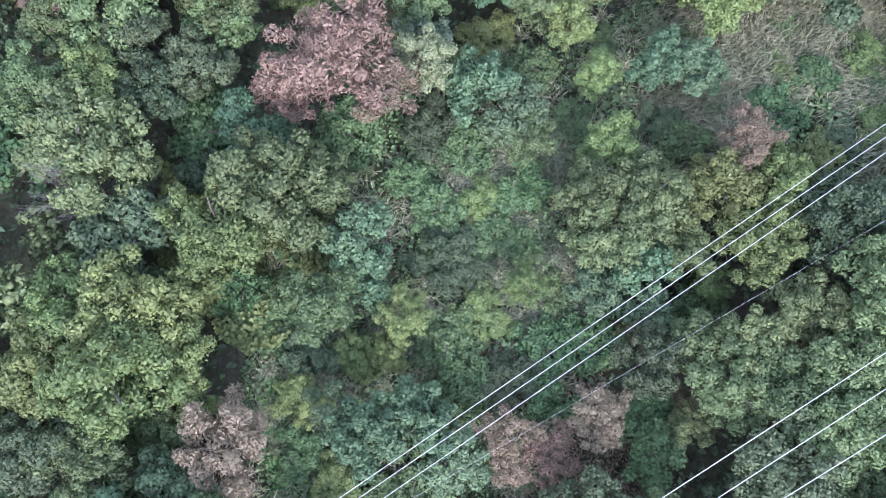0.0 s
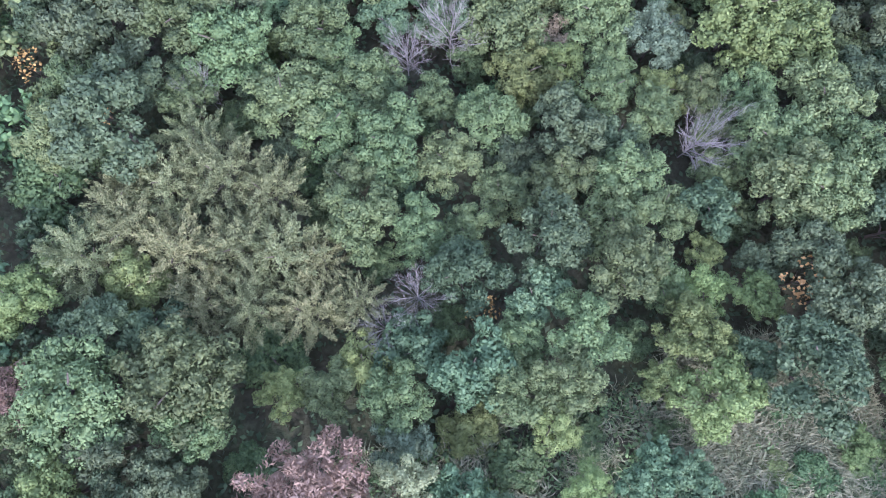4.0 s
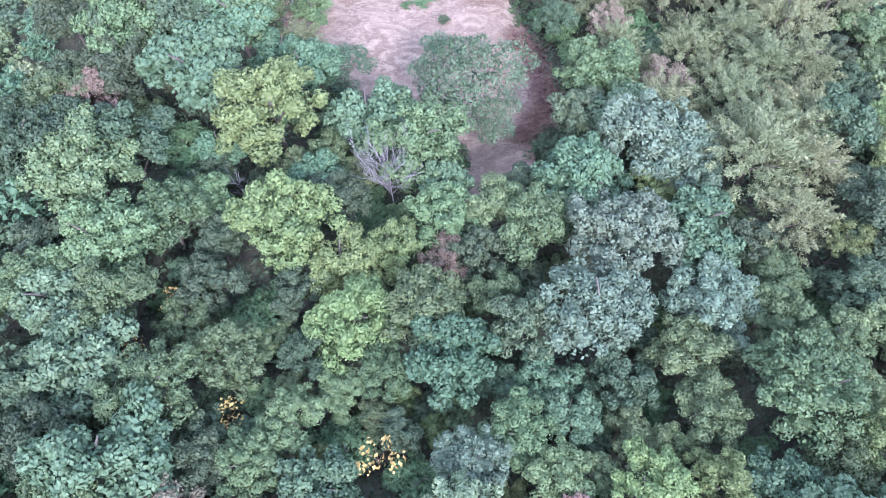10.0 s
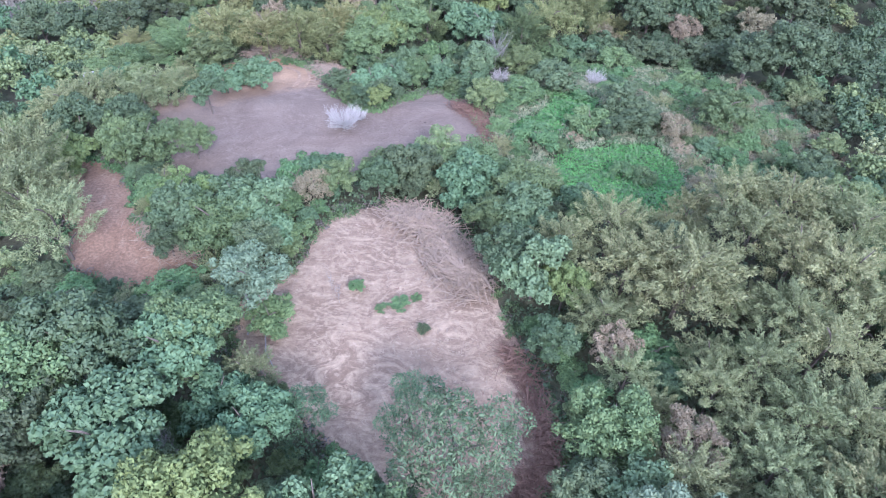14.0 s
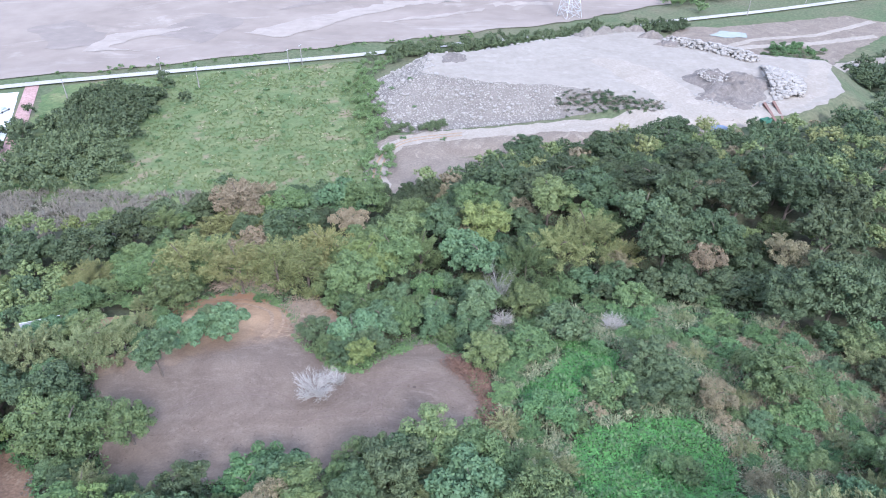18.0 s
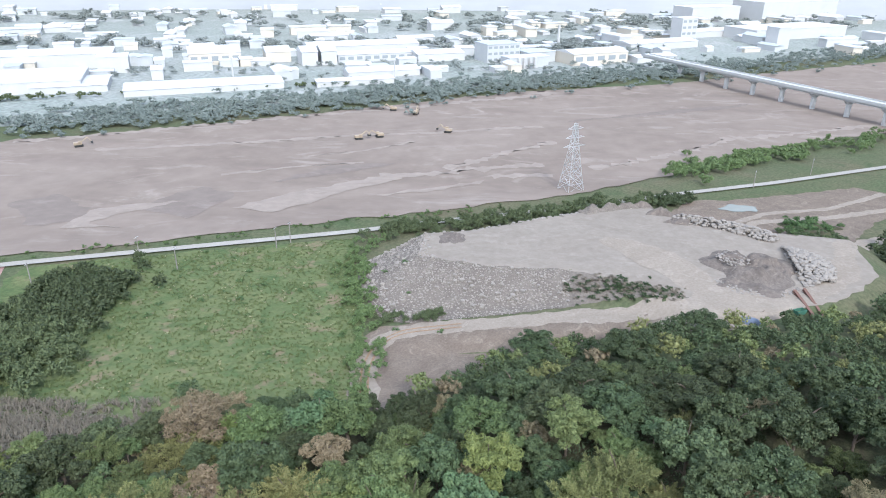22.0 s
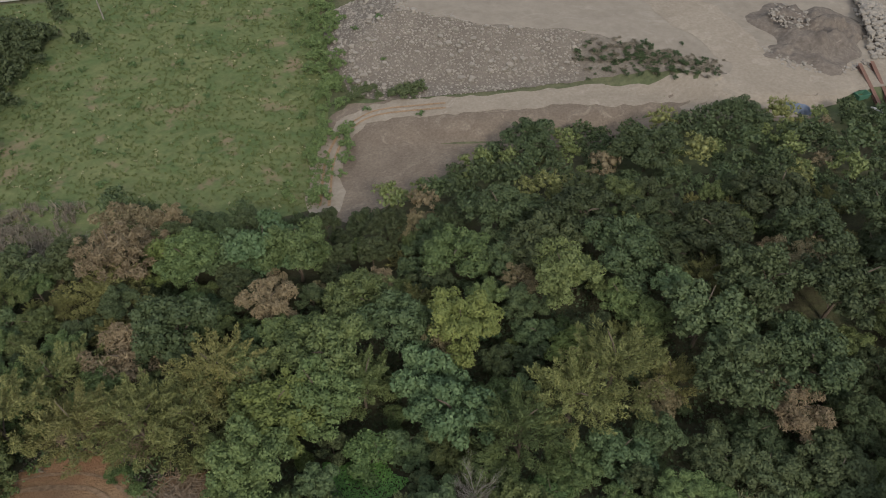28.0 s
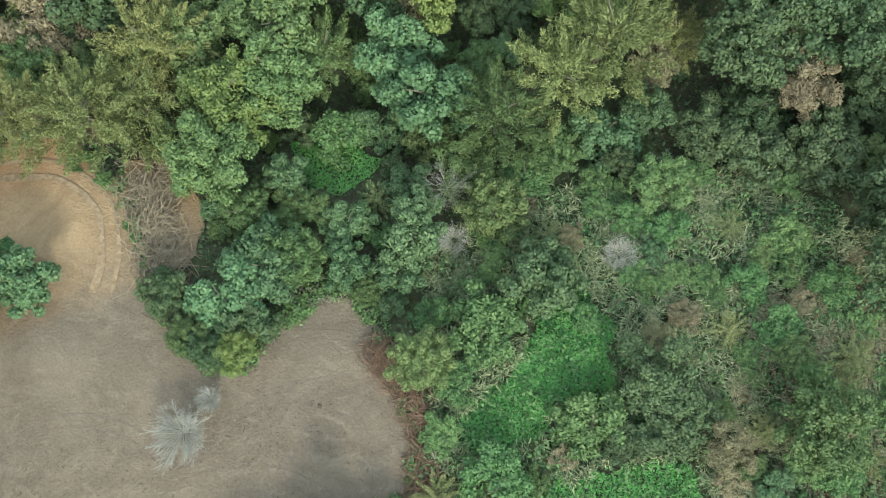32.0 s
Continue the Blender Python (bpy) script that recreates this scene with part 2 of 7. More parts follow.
REDSOIL = earth_mat("red_laterite_soil", (0.192, 0.122, 0.080), (0.148, 0.090, 0.058), (0.235, 0.166, 0.114), 0.2, 2.6, (2, 1, 1), 30)
MEADOW = earth_mat("meadow_grass", (0.066, 0.096, 0.040), (0.118, 0.132, 0.062), (0.040, 0.070, 0.030), 0.045, 0.7, (1, 1.5, 1), 20, 0.9, 0.6, 2.4, (0.150, 0.122, 0.082), 0.4)
PLAIN = earth_mat("plain_scrubland", (0.068, 0.090, 0.046), (0.102, 0.096, 0.062), (0.053, 0.074, 0.037), 0.02, 0.8)
RIVER = earth_mat("riverbed_gravel", (0.196, 0.164, 0.142), (0.158, 0.130, 0.112), (0.246, 0.214, 0.188), 0.008, 0.10, (1, 2.2, 1), -24, 0.95, 0.05, 1.4, None, 0.16)
YARD = earth_mat("compacted_yard_gravel", (0.212, 0.188, 0.162), (0.186, 0.163, 0.140), (0.236, 0.212, 0.185), 0.03, 0.5, (1, 1.6, 1), -25, 0.95, 0.1, 2.6, None, 0.2)
SLOPE = earth_mat("rubble_slope_soil", (0.150, 0.133, 0.118), (0.112, 0.099, 0.088), (0.190, 0.170, 0.150), 0.10, 2.2, (1, 1, 1), 0, 0.95, 0.5, 1.6, None, 0.4)
ROCK = plain_mat("pale_boulder_stone", (0.262, 0.240, 0.216), 0.85, 0, 0.5, 0.4)
ROAD = earth_mat("concrete_levee_road", (0.28, 0.268, 0.245), (0.24, 0.228, 0.208), (0.31, 0.30, 0.275), 0.03, 1.2, (1, 1, 1), 0, 0.95, 0.2, 0.6, None, 0.2)
TRACK = earth_mat("pale_dirt_road", (0.232, 0.202, 0.170), (0.200, 0.172, 0.144), (0.270, 0.240, 0.206), 0.06, 1.4, (1, 1, 1), 0, 0.95, 0.3, 1.6, None, 0.25)
PINKROAD = earth_mat("pink_brick_road", (0.291, 0.192, 0.177), (0.254, 0.161, 0.149), (0.322, 0.229, 0.211), 0.1, 1.4)
LOTSOIL = earth_mat("brown_lot_soil", (0.160, 0.131, 0.107), (0.122, 0.099, 0.082), (0.205, 0.174, 0.145), 0.08, 1.8, (1, 1, 1), 0, 0.95, 0.4, 1.8, None, 0.35)
CONCRETE = plain_mat("bridge_concrete", (0.42, 0.43, 0.43), 0.8, 0, 0.2, 0.2)
STEEL = plain_mat("galvanised_steel", (0.50, 0.51, 0.52), 0.45, 0.4, 0.15, 0.5)
WIRE = plain_mat("aluminium_cable", (0.42, 0.42, 0.40), 0.4, 0.2, 0.1, 0.4)
WATER = plain_mat("pond_water", (0.16, 0.18, 0.17), 0.08, 0, 0.1, 0.3, 0.5)

# ---- the lie of the land ----
PROFILE_Y = (-60, -10, 10, 25, 45, 70, 95, 112, 130, 150, 165, 185, 200, 212, 230, 248, 262, 278, 2000)
PROFILE_Z = (62, 59.5, 57.5, 54, 48, 42.5, 38, 33.2, 31.6, 29, 24.6, 22.4, 18.5, 14, 9, 4, 1, 0, 0)
YARD_RIM = [(3, 349), (18, 352), (61, 371), (84, 377), (96, 365), (116, 352), (130, 350), (144, 346), (138, 318), (120, 304), (98, 297), (76, 296), (66, 310), (47, 322), (22, 324), (1, 331)]
YARD_Z = 11.0


def smooth(a, b, x):
    t = min(1.0, max(0.0, (x - a) / (b - a)))
    return t * t * (3 - 2 * t)


def inside(x, y, poly):
    hit, n = False, len(poly)
    for i in range(n):
        (x1, y1), (x2, y2) = poly[i], poly[i - 1]
        if (y1 > y) != (y2 > y) and x < (x2 - x1) * (y - y1) / (y2 - y1) + x1:
            hit = not hit
    return hit


def edge_distance(x, y, poly, closed=True):
    best = 1e9
    n = len(poly)
    for i in range(0 if closed else 1, n):
        (x1, y1), (x2, y2) = poly[i - 1], poly[i]
        dx, dy = x2 - x1, y2 - y1
        u = min(1.0, max(0.0, ((x - x1) * dx + (y - y1) * dy) / (dx * dx + dy * dy + 1e-9)))
        best = min(best, math.hypot(x - x1 - u * dx, y - y1 - u * dy))
    return best


def rough(x, y, s):
    return noise.noise(Vector((x * s, y * s, 3.7)))


def land_height(x, y):
    z = float(np.interp(y, PROFILE_Y, PROFILE_Z))
    ex = min(0.0, (x - 50) / 40)
    wide = 28 + 45 * smooth(45, 75, x) * (y > 255)
    z += 12 * math.exp(-ex * ex - ((y - 255) / wide) ** 2)
    if y < 285:
        z += (0.7 * rough(x, y, 0.06) + 0.25 * rough(x, y, 0.21)) * smooth(285, 240, y)
    if -40 < x < 175 and 270 < y < 400:
        # haul road that climbs along the foot of the rubble bank, then the yard itself
        along = float(np.interp(x, (-12, 0, 12, 43, 60, 75, 86), (0, 1.5, 2.8, 5.0, 6.6, 8.8, 10.4)))
        z = max(z, along * smooth(286, 298, y) * smooth(320, 314, y) * (x < 86))
        d = edge_distance(x, y, YARD_RIM)
        top = YARD_Z + 0.25 * rough(x, y, 0.09)
        z = max(z, top if inside(x, y, YARD_RIM) else top - d * (0.52 if y < 350 else 0.8))
    if y > 300:
        z -= 1.2 * smooth(0, 14, (y - 0.33 * x) - 402) * smooth(0, 30, 596 + 0.47 * x - y)
    return z


GX, GY = np.arange(-160, 201, 1.0), np.arange(-60, 431, 1.0)
HEIGHTS = np.array([[land_height(float(x), float(y)) for x in GX] for y in GY])


def ground(x, y):
    """The land's height, from a one-metre lattice near the walk."""
    if not (-159 < x < 199 and -59 < y < 429):
        return land_height(x, y)
    i, j = int(x + 160), int(y + 60)
    u, v = x + 160 - i, y + 60 - j
    a, b = HEIGHTS[j], HEIGHTS[j + 1]
    return float((a[i] * (1 - u) + a[i + 1] * u) * (1 - v) + (b[i] * (1 - u) + b[i + 1] * u) * v)


def heights(x, y):
    x, y = np.clip(x, -159.5, 199.5), np.clip(y, -59.5, 429.5)
    i, j = (x + 160).astype(int), (y + 60).astype(int)
    u, v = x + 160 - i, y + 60 - j
    return (HEIGHTS[j, i] * (1 - u) + HEIGHTS[j, i + 1] * u) * (1 - v) + (HEIGHTS[j + 1, i] * (1 - u) + HEIGHTS[j + 1, i + 1] * u) * v


def inside_many(x, y, poly):
    hit = np.zeros(np.shape(x), bool)
    for i in range(len(poly)):
        (x1, y1), (x2, y2) = poly[i], poly[i - 1]
        if y1 != y2:
            hit ^= ((y1 > y) != (y2 > y)) & (x < (x2 - x1) * (y - y1) / (y2 - y1) + x1)
    return hit


def quick_mesh(name, verts, tris, quads, material):
    """A mesh from arrays of corners, triangles and quads."""
    me = bpy.data.meshes.new(name)
    tris = np.asarray(tris, np.int32).reshape(-1, 3)
    quads = np.asarray(quads, np.int32).reshape(-1, 4)
    me.vertices.add(len(verts))
    me.vertices.foreach_set("co", np.asarray(verts, np.float32).ravel())
    loops = np.concatenate([tris.ravel(), quads.ravel()])
    me.loops.add(len(loops))
    me.loops.foreach_set("vertex_index", loops)
    total = np.concatenate([np.full(len(tris), 3, np.int32), np.full(len(quads), 4, np.int32)])
    me.polygons.add(len(total))
    me.polygons.foreach_set("loop_start", np.concatenate([[0], np.cumsum(total)[:-1]]).astype(np.int32))
    me.update(calc_edges=True)
    me.materials.append(material)
    return me


def mesh_object(name, verts, faces, material, parent=None, label="", flat=True):
    me = bpy.data.meshes.new(name)
    me.from_pydata([tuple(v) for v in verts], [], [tuple(f) for f in faces])
    me.materials.append(material)
    if not flat:
        me.polygons.foreach_set("use_smooth", [True] * len(me.polygons))
    ob = new(name, me)
    ob.parent = parent
    if label:
        ob["label"] = label
    return ob


def stuff(ob, label, category):
    return tagged(ob, label, category, kind="stuff")


def setting(ob, label, category):
    return tagged(ob, label, category, kind="structure")


def steps(*spans):
    out = []
    for a, b, s in spans:
        n = max(1, round((b - a) / s))
        out += [a + (b - a) * i / n for i in range(n)]
    return out + [spans[-1][1]]


XS = steps((-3500, -700, 400), (-700, -200, 50), (-200, -70, 6), (-70, 150, 2), (150, 320, 8), (320, 900, 50), (900, 3500, 400))
YS = steps((-1500, -100, 200), (-100, -30, 6), (-30, 400, 2), (400, 480, 5), (480, 900, 20), (900, 3600, 300))
gv = [(x, y, land_height(x, y)) for y in YS for x in XS]
nx = len(XS)
gf = [(j * nx + i, j * nx + i + 1, (j + 1) * nx + i + 1, (j + 1) * nx + i) for j in range(len(YS) - 1) for i in range(nx - 1)]
land = mesh_object("ground", gv, gf, FLOOR, flat=False)
land.data.materials.append(PLAIN)
land.data.polygons.foreach_set("material_index", [1 if YS[k // (nx - 1)] > 268 or abs(XS[k % (nx - 1)]) > 150 else 0 for k in range(len(gf))])
setting(land, "wooded hillside soil running down to a flat river plain", "ground")


def worn_outline(poly, ragged):
    """The outline cut into short steps and roughened."""
    out = []
    for k in range(len(poly)):
        a, b = Vector((*poly[k], 0)), Vector((*poly[(k + 1) % len(poly)], 0))
        n = max(2, min(40, int((b - a).length / max(0.7, ragged))))
        side = Vector((-(b - a).y, (b - a).x, 0)).normalized()
        for i in range(n):
            p = a.lerp(b, i / n)
            p += side * ragged * (0.9 * rough(p.x, p.y, 0.3) + 0.5 * rough(p.x + 40, p.y, 1.1))
            out.append((p.x, p.y))
    return out


def patch(name, poly, material, label, category, lift=0.06, step=1.0, ragged=0.8, parent=None, kind="structure"):
    """A ground cover that follows the land, with an uneven outline."""
    line = worn_outline(poly, ragged) if ragged else poly
    P = np.array(line)
    ax = np.arange(P[:, 0].min() - 1.5 * step, P[:, 0].max() + 2.5 * step, step)
    ay = np.arange(P[:, 1].min() - 1.5 * step, P[:, 1].max() + 2.5 * step, step)
    X, Y = np.meshgrid(ax, ay)
    IN = inside_many(X, Y, line)
    cell = IN[:-1, :-1] | IN[1:, :-1] | IN[:-1, 1:] | IN[1:, 1:]
    keep, verts, quads = {}, [], []

    def vert(j, i):
        if (j, i) not in keep:
            keep[j, i] = len(verts)
            x, y = float(X[j, i]), float(Y[j, i])
            if not IN[j, i]:
                A, B = P, np.roll(P, -1, 0)
                D = B - A
                u = np.clip(((x - A[:, 0]) * D[:, 0] + (y - A[:, 1]) * D[:, 1]) / ((D ** 2).sum(1) + 1e-9), 0, 1)
                Q = A + D * u[:, None]
                x, y = (float(c) for c in Q[np.argmin((Q[:, 0] - x) ** 2 + (Q[:, 1] - y) ** 2)])
            verts.append((x, y, ground(x, y) + lift))
        return keep[j, i]
    for j, i in zip(*np.nonzero(cell)):
        quads.append((vert(j, i), vert(j, i + 1), vert(j + 1, i + 1), vert(j + 1, i)))
    me = quick_mesh(name, verts, [], quads, material)
    me.polygons.foreach_set("use_smooth", [True] * len(quads))
    ob = new(name, me)
    ob.parent = parent
    return tagged(ob, label, category, kind=kind)


def ribbon(name, line, width, material, label, category, lift=0.12, step=3.0, kind="structure", edge=0.0):
    """A road along a line; it follows the land."""
    pts = [Vector((*p, 0)) for p in line]
    dense = []
    for a, b in zip(pts, pts[1:]):
        n = max(1, int((b - a).length / step))
        dense += [a.lerp(b, i / n) for i in range(n)]
    dense.append(pts[-1])
    for _ in range(6):
        dense = [dense[0]] + [(dense[i - 1] + dense[i] * 2 + dense[i + 1]) / 4 for i in range(1, len(dense) - 1)] + [dense[-1]]
    verts, faces = [], []
    for i, p in enumerate(dense):
        d = (dense[min(i + 1, len(dense) - 1)] - dense[max(i - 1, 0)]).normalized()
        side = Vector((-d.y, d.x, 0))
        for k in (-1, -0.33, 0.33, 1):
            q = p + side * (k * width / 2 * (1 + edge * rough(p.x, p.y + k * 9, 0.3)))
            verts.append((q.x, q.y, ground(q.x, q.y) + lift))
        if i:
            b = (i - 1) * 4
            faces += [(b + k, b + k + 1, b + k + 5, b + k + 4) for k in range(3)]
    ob = mesh_object(name, verts, faces, material, flat=False)
    return tagged(ob, label, category, kind=kind)


CLEARING_A = [(-19, 134), (-13, 140), (-10, 150), (-3, 154), (5, 153), (11, 143), (14, 132), (16, 124), (18, 118), (19, 112), (15, 107), (13, 97), (6, 96), (6, 104), (3, 108), (-4, 112), (-10, 119), (-18, 125)]
CLEARING_B = [(-48, 186), (-40, 190), (-37, 208), (-29, 212), (-24, 207), (-18, 200), (-16, 192), (-12, 188), (-9, 184), (-5, 184), (-1.5, 188), (1, 189.5), (3, 191.5), (6.5, 192), (9.5, 188), (12, 182), (14, 176), (13, 170), (8, 169), (-1, 167), (-13, 162), (-31, 160), (-36, 163), (-40, 172)]
RED_PATH = [(-54, 168), (-48, 166), (-44, 163), (-38, 152), (-34, 146), (-26, 142), (-24, 138), (-36, 136), (-43, 140), (-49, 155)]
TRACK_B = [(-52, 199), (-42, 203), (-35, 211), (-29, 212), (-24, 207), (-19, 202), (-18.5, 198), (-21, 194), (-24.5, 193.5), (-27, 197), (-31, 201), (-38, 203), (-46, 197), (-54, 194)]
VINE_A = [(27, 191.7), (31.6, 192), (34.6, 189.6), (35.4, 185), (35, 179.6), (33, 177.6), (28.9, 179.5), (25.8, 175.3), (22.7, 174.2), (18.8, 174.8), (17, 177.4), (19, 179.5), (22, 181.9), (25, 184), (26.3, 187.5)]
VINE_B = [(24, 153), (24.5, 160), (23.6, 166.8), (25.5, 169.6), (29.8, 171.4), (33.5, 173), (38, 173.3), (42.3, 173.6), (44, 171), (45.2, 166), (44.6, 158), (41, 152), (33, 150)]
VINE_C = [(-1, 209), (4, 211), (10, 207), (7, 203), (2, 204)]
FIELD = [(-118, 268), (-122, 300), (-131, 335), (-130, 343), (-108, 350), (-66, 360), (-24, 370), (-20, 345), (-16, 320), (-13, 300), (-10, 270), (-30, 262), (-60, 258)]
patch("forest_clearing", CLEARING_A, CLEARED, "freshly cleared pinkish-brown bare soil in the woods", "clearing", 0.16)
patch("bare_ground", CLEARING_B, TRODDEN, "levelled grey-brown bare earth ringed by shrubs", "clearing", 0.17)
BRUSHY = [(-21, 208), (-14, 208), (-11, 202), (-11.5, 195), (-17, 191), (-20, 197)]
patch("trampled_soil", BRUSHY, TRODDEN, "trampled soil under cut stalks beside the track", "soil", 0.13, 0.8, 1.2)
patch("dirt_path", RED_PATH, REDSOIL, "red-brown dirt path cut through the trees", "path", 0.09, 0.8)
patch("sandy_track", TRACK_B, TRODDEN, "orange sandy turning track with wheel marks", "path", 0.21, 0.8, 1.6)
for k, w in ((0.2, 0.8), (2.2, 0.45)):
    ribbon("wheel_marks", [(-44 - k, 203), (-35, 205.5 + k), (-28, 205.5 + k), (-23 + k * 0.7, 202 + k * 0.6), (-21.5 + k, 197), (-22 + k, 192)], w, TYRE, "pale curved wheel marks on the track", "wheel marks", 0.31, 1.0, edge=0.6)
RAKED = earth_mat("raked_grey_soil", (0.134, 0.100, 0.083), (0.112, 0.082, 0.068), (0.152, 0.116, 0.097), 0.2, 2.6, (1, 1, 1), 0, 0.95, 0.5, 1.5, None, 0.3)
for cx, cy, R, a0, a1 in ((1, 168, 12, 20, 150), (1, 168, 13.1, 30, 140), (1, 168, 14.4, 25, 120), (1, 168, 15.8, 40, 110), (-4, 160, 14, 50, 130), (-4, 160, 15.2, 55, 120), (-22, 166, 12, 40, 160), (-22, 166, 13.3, 50, 150), (4, 176, 5.5, 60, 250), (4, 176, 6.8, 80, 220)):
    arc = [(cx + R * math.cos(radians(a0 + (a1 - a0) * i / 10)), cy + R * math.sin(radians(a0 + (a1 - a0) * i / 10))) for i in range(11)]
    arc = [q for q in arc if inside(*q, CLEARING_B) and edge_distance(*q, CLEARING_B) > 1]
    if len(arc) > 2:
        ribbon("wheel_marks", arc, 0.18, RAKED, "faint curved blade marks on bare earth", "wheel marks", 0.195, 0.8, edge=0.8)
field = patch("meadow", FIELD, MEADOW, "flat overgrown green meadow at the hill's foot", "meadow", 0.08, 2.0, 2.0)
patch("riverbed", [(-900, 125), (-139, 353), (-22, 391), (65, 419), (116, 450), (178, 500), (276, 541), (900, 800), (1500, 1250), (439, 812), (173, 679), (59, 645), (-56, 580), (-147, 530), (-226, 501), (-900, 265)], RIVER,
      "wide dry grey-brown gravel riverbed with tracks", "riverbed", 0.35, 8.0, 5.0)
ribbon("road", [(-700, 165), (-300, 292), (-134, 346), (-68, 364), (-24, 376), (11, 388), (29, 393), (70, 405), (112, 421), (163, 438), (232, 465), (420, 540), (700, 640)], 3.6, ROAD, "narrow pale concrete levee road", "road", 0.6)
ribbon("dirt_road", [(-10, 268), (-11, 285), (-10, 296), (-4, 301.5), (14, 302), (40, 303.5), (64, 302), (76, 299.5), (86, 302), (100, 303), (116, 309), (130, 320), (136, 335), (148, 353), (162, 365), (200, 380)], 7.0, TRACK, "pale dirt haul road round the gravel yard", "road", 0.14, 2.0, edge=0.5)
ribbon("brick_road", [(-139, 344), (-128, 312), (-122, 293), (-116, 262), (-112, 230)], 4.6, PINKROAD, "pinkish paved lane beside the meadow", "road", 0.15)
patch("gravel_yard", [(x, y) for x, y in YARD_RIM], YARD, "flat grey compacted gravel storage yard on a raised platform", "yard", 0.1, 2.0, 1.2)
patch("rubble_bank", [(-20, 346), (-16, 325), (-8, 309), (0, 305.5), (12, 306), (27, 307), (44, 309), (60, 309), (72, 305), (82, 302), (66, 310), (47, 322), (22, 324), (1, 331), (3, 349), (8, 362)], SLOPE, "steep bank of tipped grey soil under the yard's rim", "bank", 0.12, 1.5, 1.0)
patch("yard_ramp", [(79, 306), (70, 300), (62, 296), (72, 291), (90, 291), (104, 297), (110, 303), (98, 304), (90, 309), (88, 320), (82, 334), (70, 346), (60, 344), (68, 328)], TRACK, "pale rolled-down approach onto the yard", "yard", 0.16, 1.5, 3.0)
patch("bare_earth", [(92, 380), (112, 355), (136, 346), (152, 360), (176, 384), (216, 420), (196, 432), (140, 416), (112, 413)], LOTSOIL, "disturbed bare earth beyond the yard", "ground", 0.09, 2.0, 2.0)
ribbon("dirt_road", [(112, 352), (118, 372), (132, 388), (160, 392), (196, 404)], 4.0, TRACK, "pale dirt track across the bare earth", "road", 0.17, 2.0, edge=0.5)
ribbon("dirt_road", [(120, 384), (140, 398), (170, 404), (205, 424)], 3.0, TRACK, "pale dirt track beside the pond", "road", 0.18, 2.0, edge=0.5)
for k in (-0.9, 0.9):
    ribbon("wheel_marks", [(-10 + k, 270), (-11 + k, 285), (-9 + k, 296), (-3, 301.5 - k), (14, 302 - k)], 0.55, TYRE, "pair of pale wheel ruts", "wheel marks", 0.22, 1.5, edge=0.4)
patch("bare_lot", [(-13, 270), (-13, 300), (-9, 306), (30, 304), (56, 304), (80, 300), (95, 298), (92, 289), (56, 288), (25, 287), (4, 270), (-4, 264)], LOTSOIL, "bare grey-brown lot at the foot of the bank", "ground", 0.1, 1.5, 1.5)

# ---- plants ----
rng = np.random.default_rng(11)


def leaves(centres, normals, size, spread, droop=0.0, slim=0.55, stand=0.5):
    """Leaf sprays: a folded rhombus at each centre; a share of them stands out along the normal, the rest lies across it."""
    n = len(centres)
    nor = normals + rng.normal(0, spread, (n, 3))
    nor[:, 2] -= droop
    nor /= np.linalg.norm(nor, axis=1)[:, None] + 1e-9
    a = rng.normal(0, 1, (n, 3))
    u = np.cross(nor, a)
    u /= np.linalg.norm(u, axis=1)[:, None] + 1e-9
    v = np.cross(nor, u)
    up = rng.uniform(size=(n, 1)) < stand
    long = np.where(up, nor * 0.85 + u * 0.5, u)
    face = np.where(up, u, nor)
    s = size * rng.uniform(0.6, 1.35, (n, 1))
    fold = face * s * 0.22
    c = centres
    pts = np.stack([c - long * s, c + v * s * slim - fold, c + long * s, c - v * s * slim - fold], 1).reshape(-1, 3)
    return pts, np.arange(4 * n).reshape(-1, 4)


BALL = {}
for cuts in (1, 2):
    bm = bmesh.new()
    bmesh.ops.create_icosphere(bm, subdivisions=cuts, radius=1)
    BALL[cuts] = (np.array([v.co[:] for v in bm.verts]), np.array([[v.index for v in f.verts] for f in bm.faces]))
    bm.free()


def blob(centre, r, squash, seed, cuts=2):
    """A lumpy low ball that fills a clump from inside."""
    vs, fs = BALL[cuts]
    k = 1 + 0.14 * np.sin(vs @ np.array([5.1, 3.3, 4.2]) + seed) + 0.08 * np.sin(vs @ np.array([-9.2, 8.4, 3.1]) + 2 * seed)
    return vs * k[:, None] * r * np.array([1, 1, squash]) + centre, fs


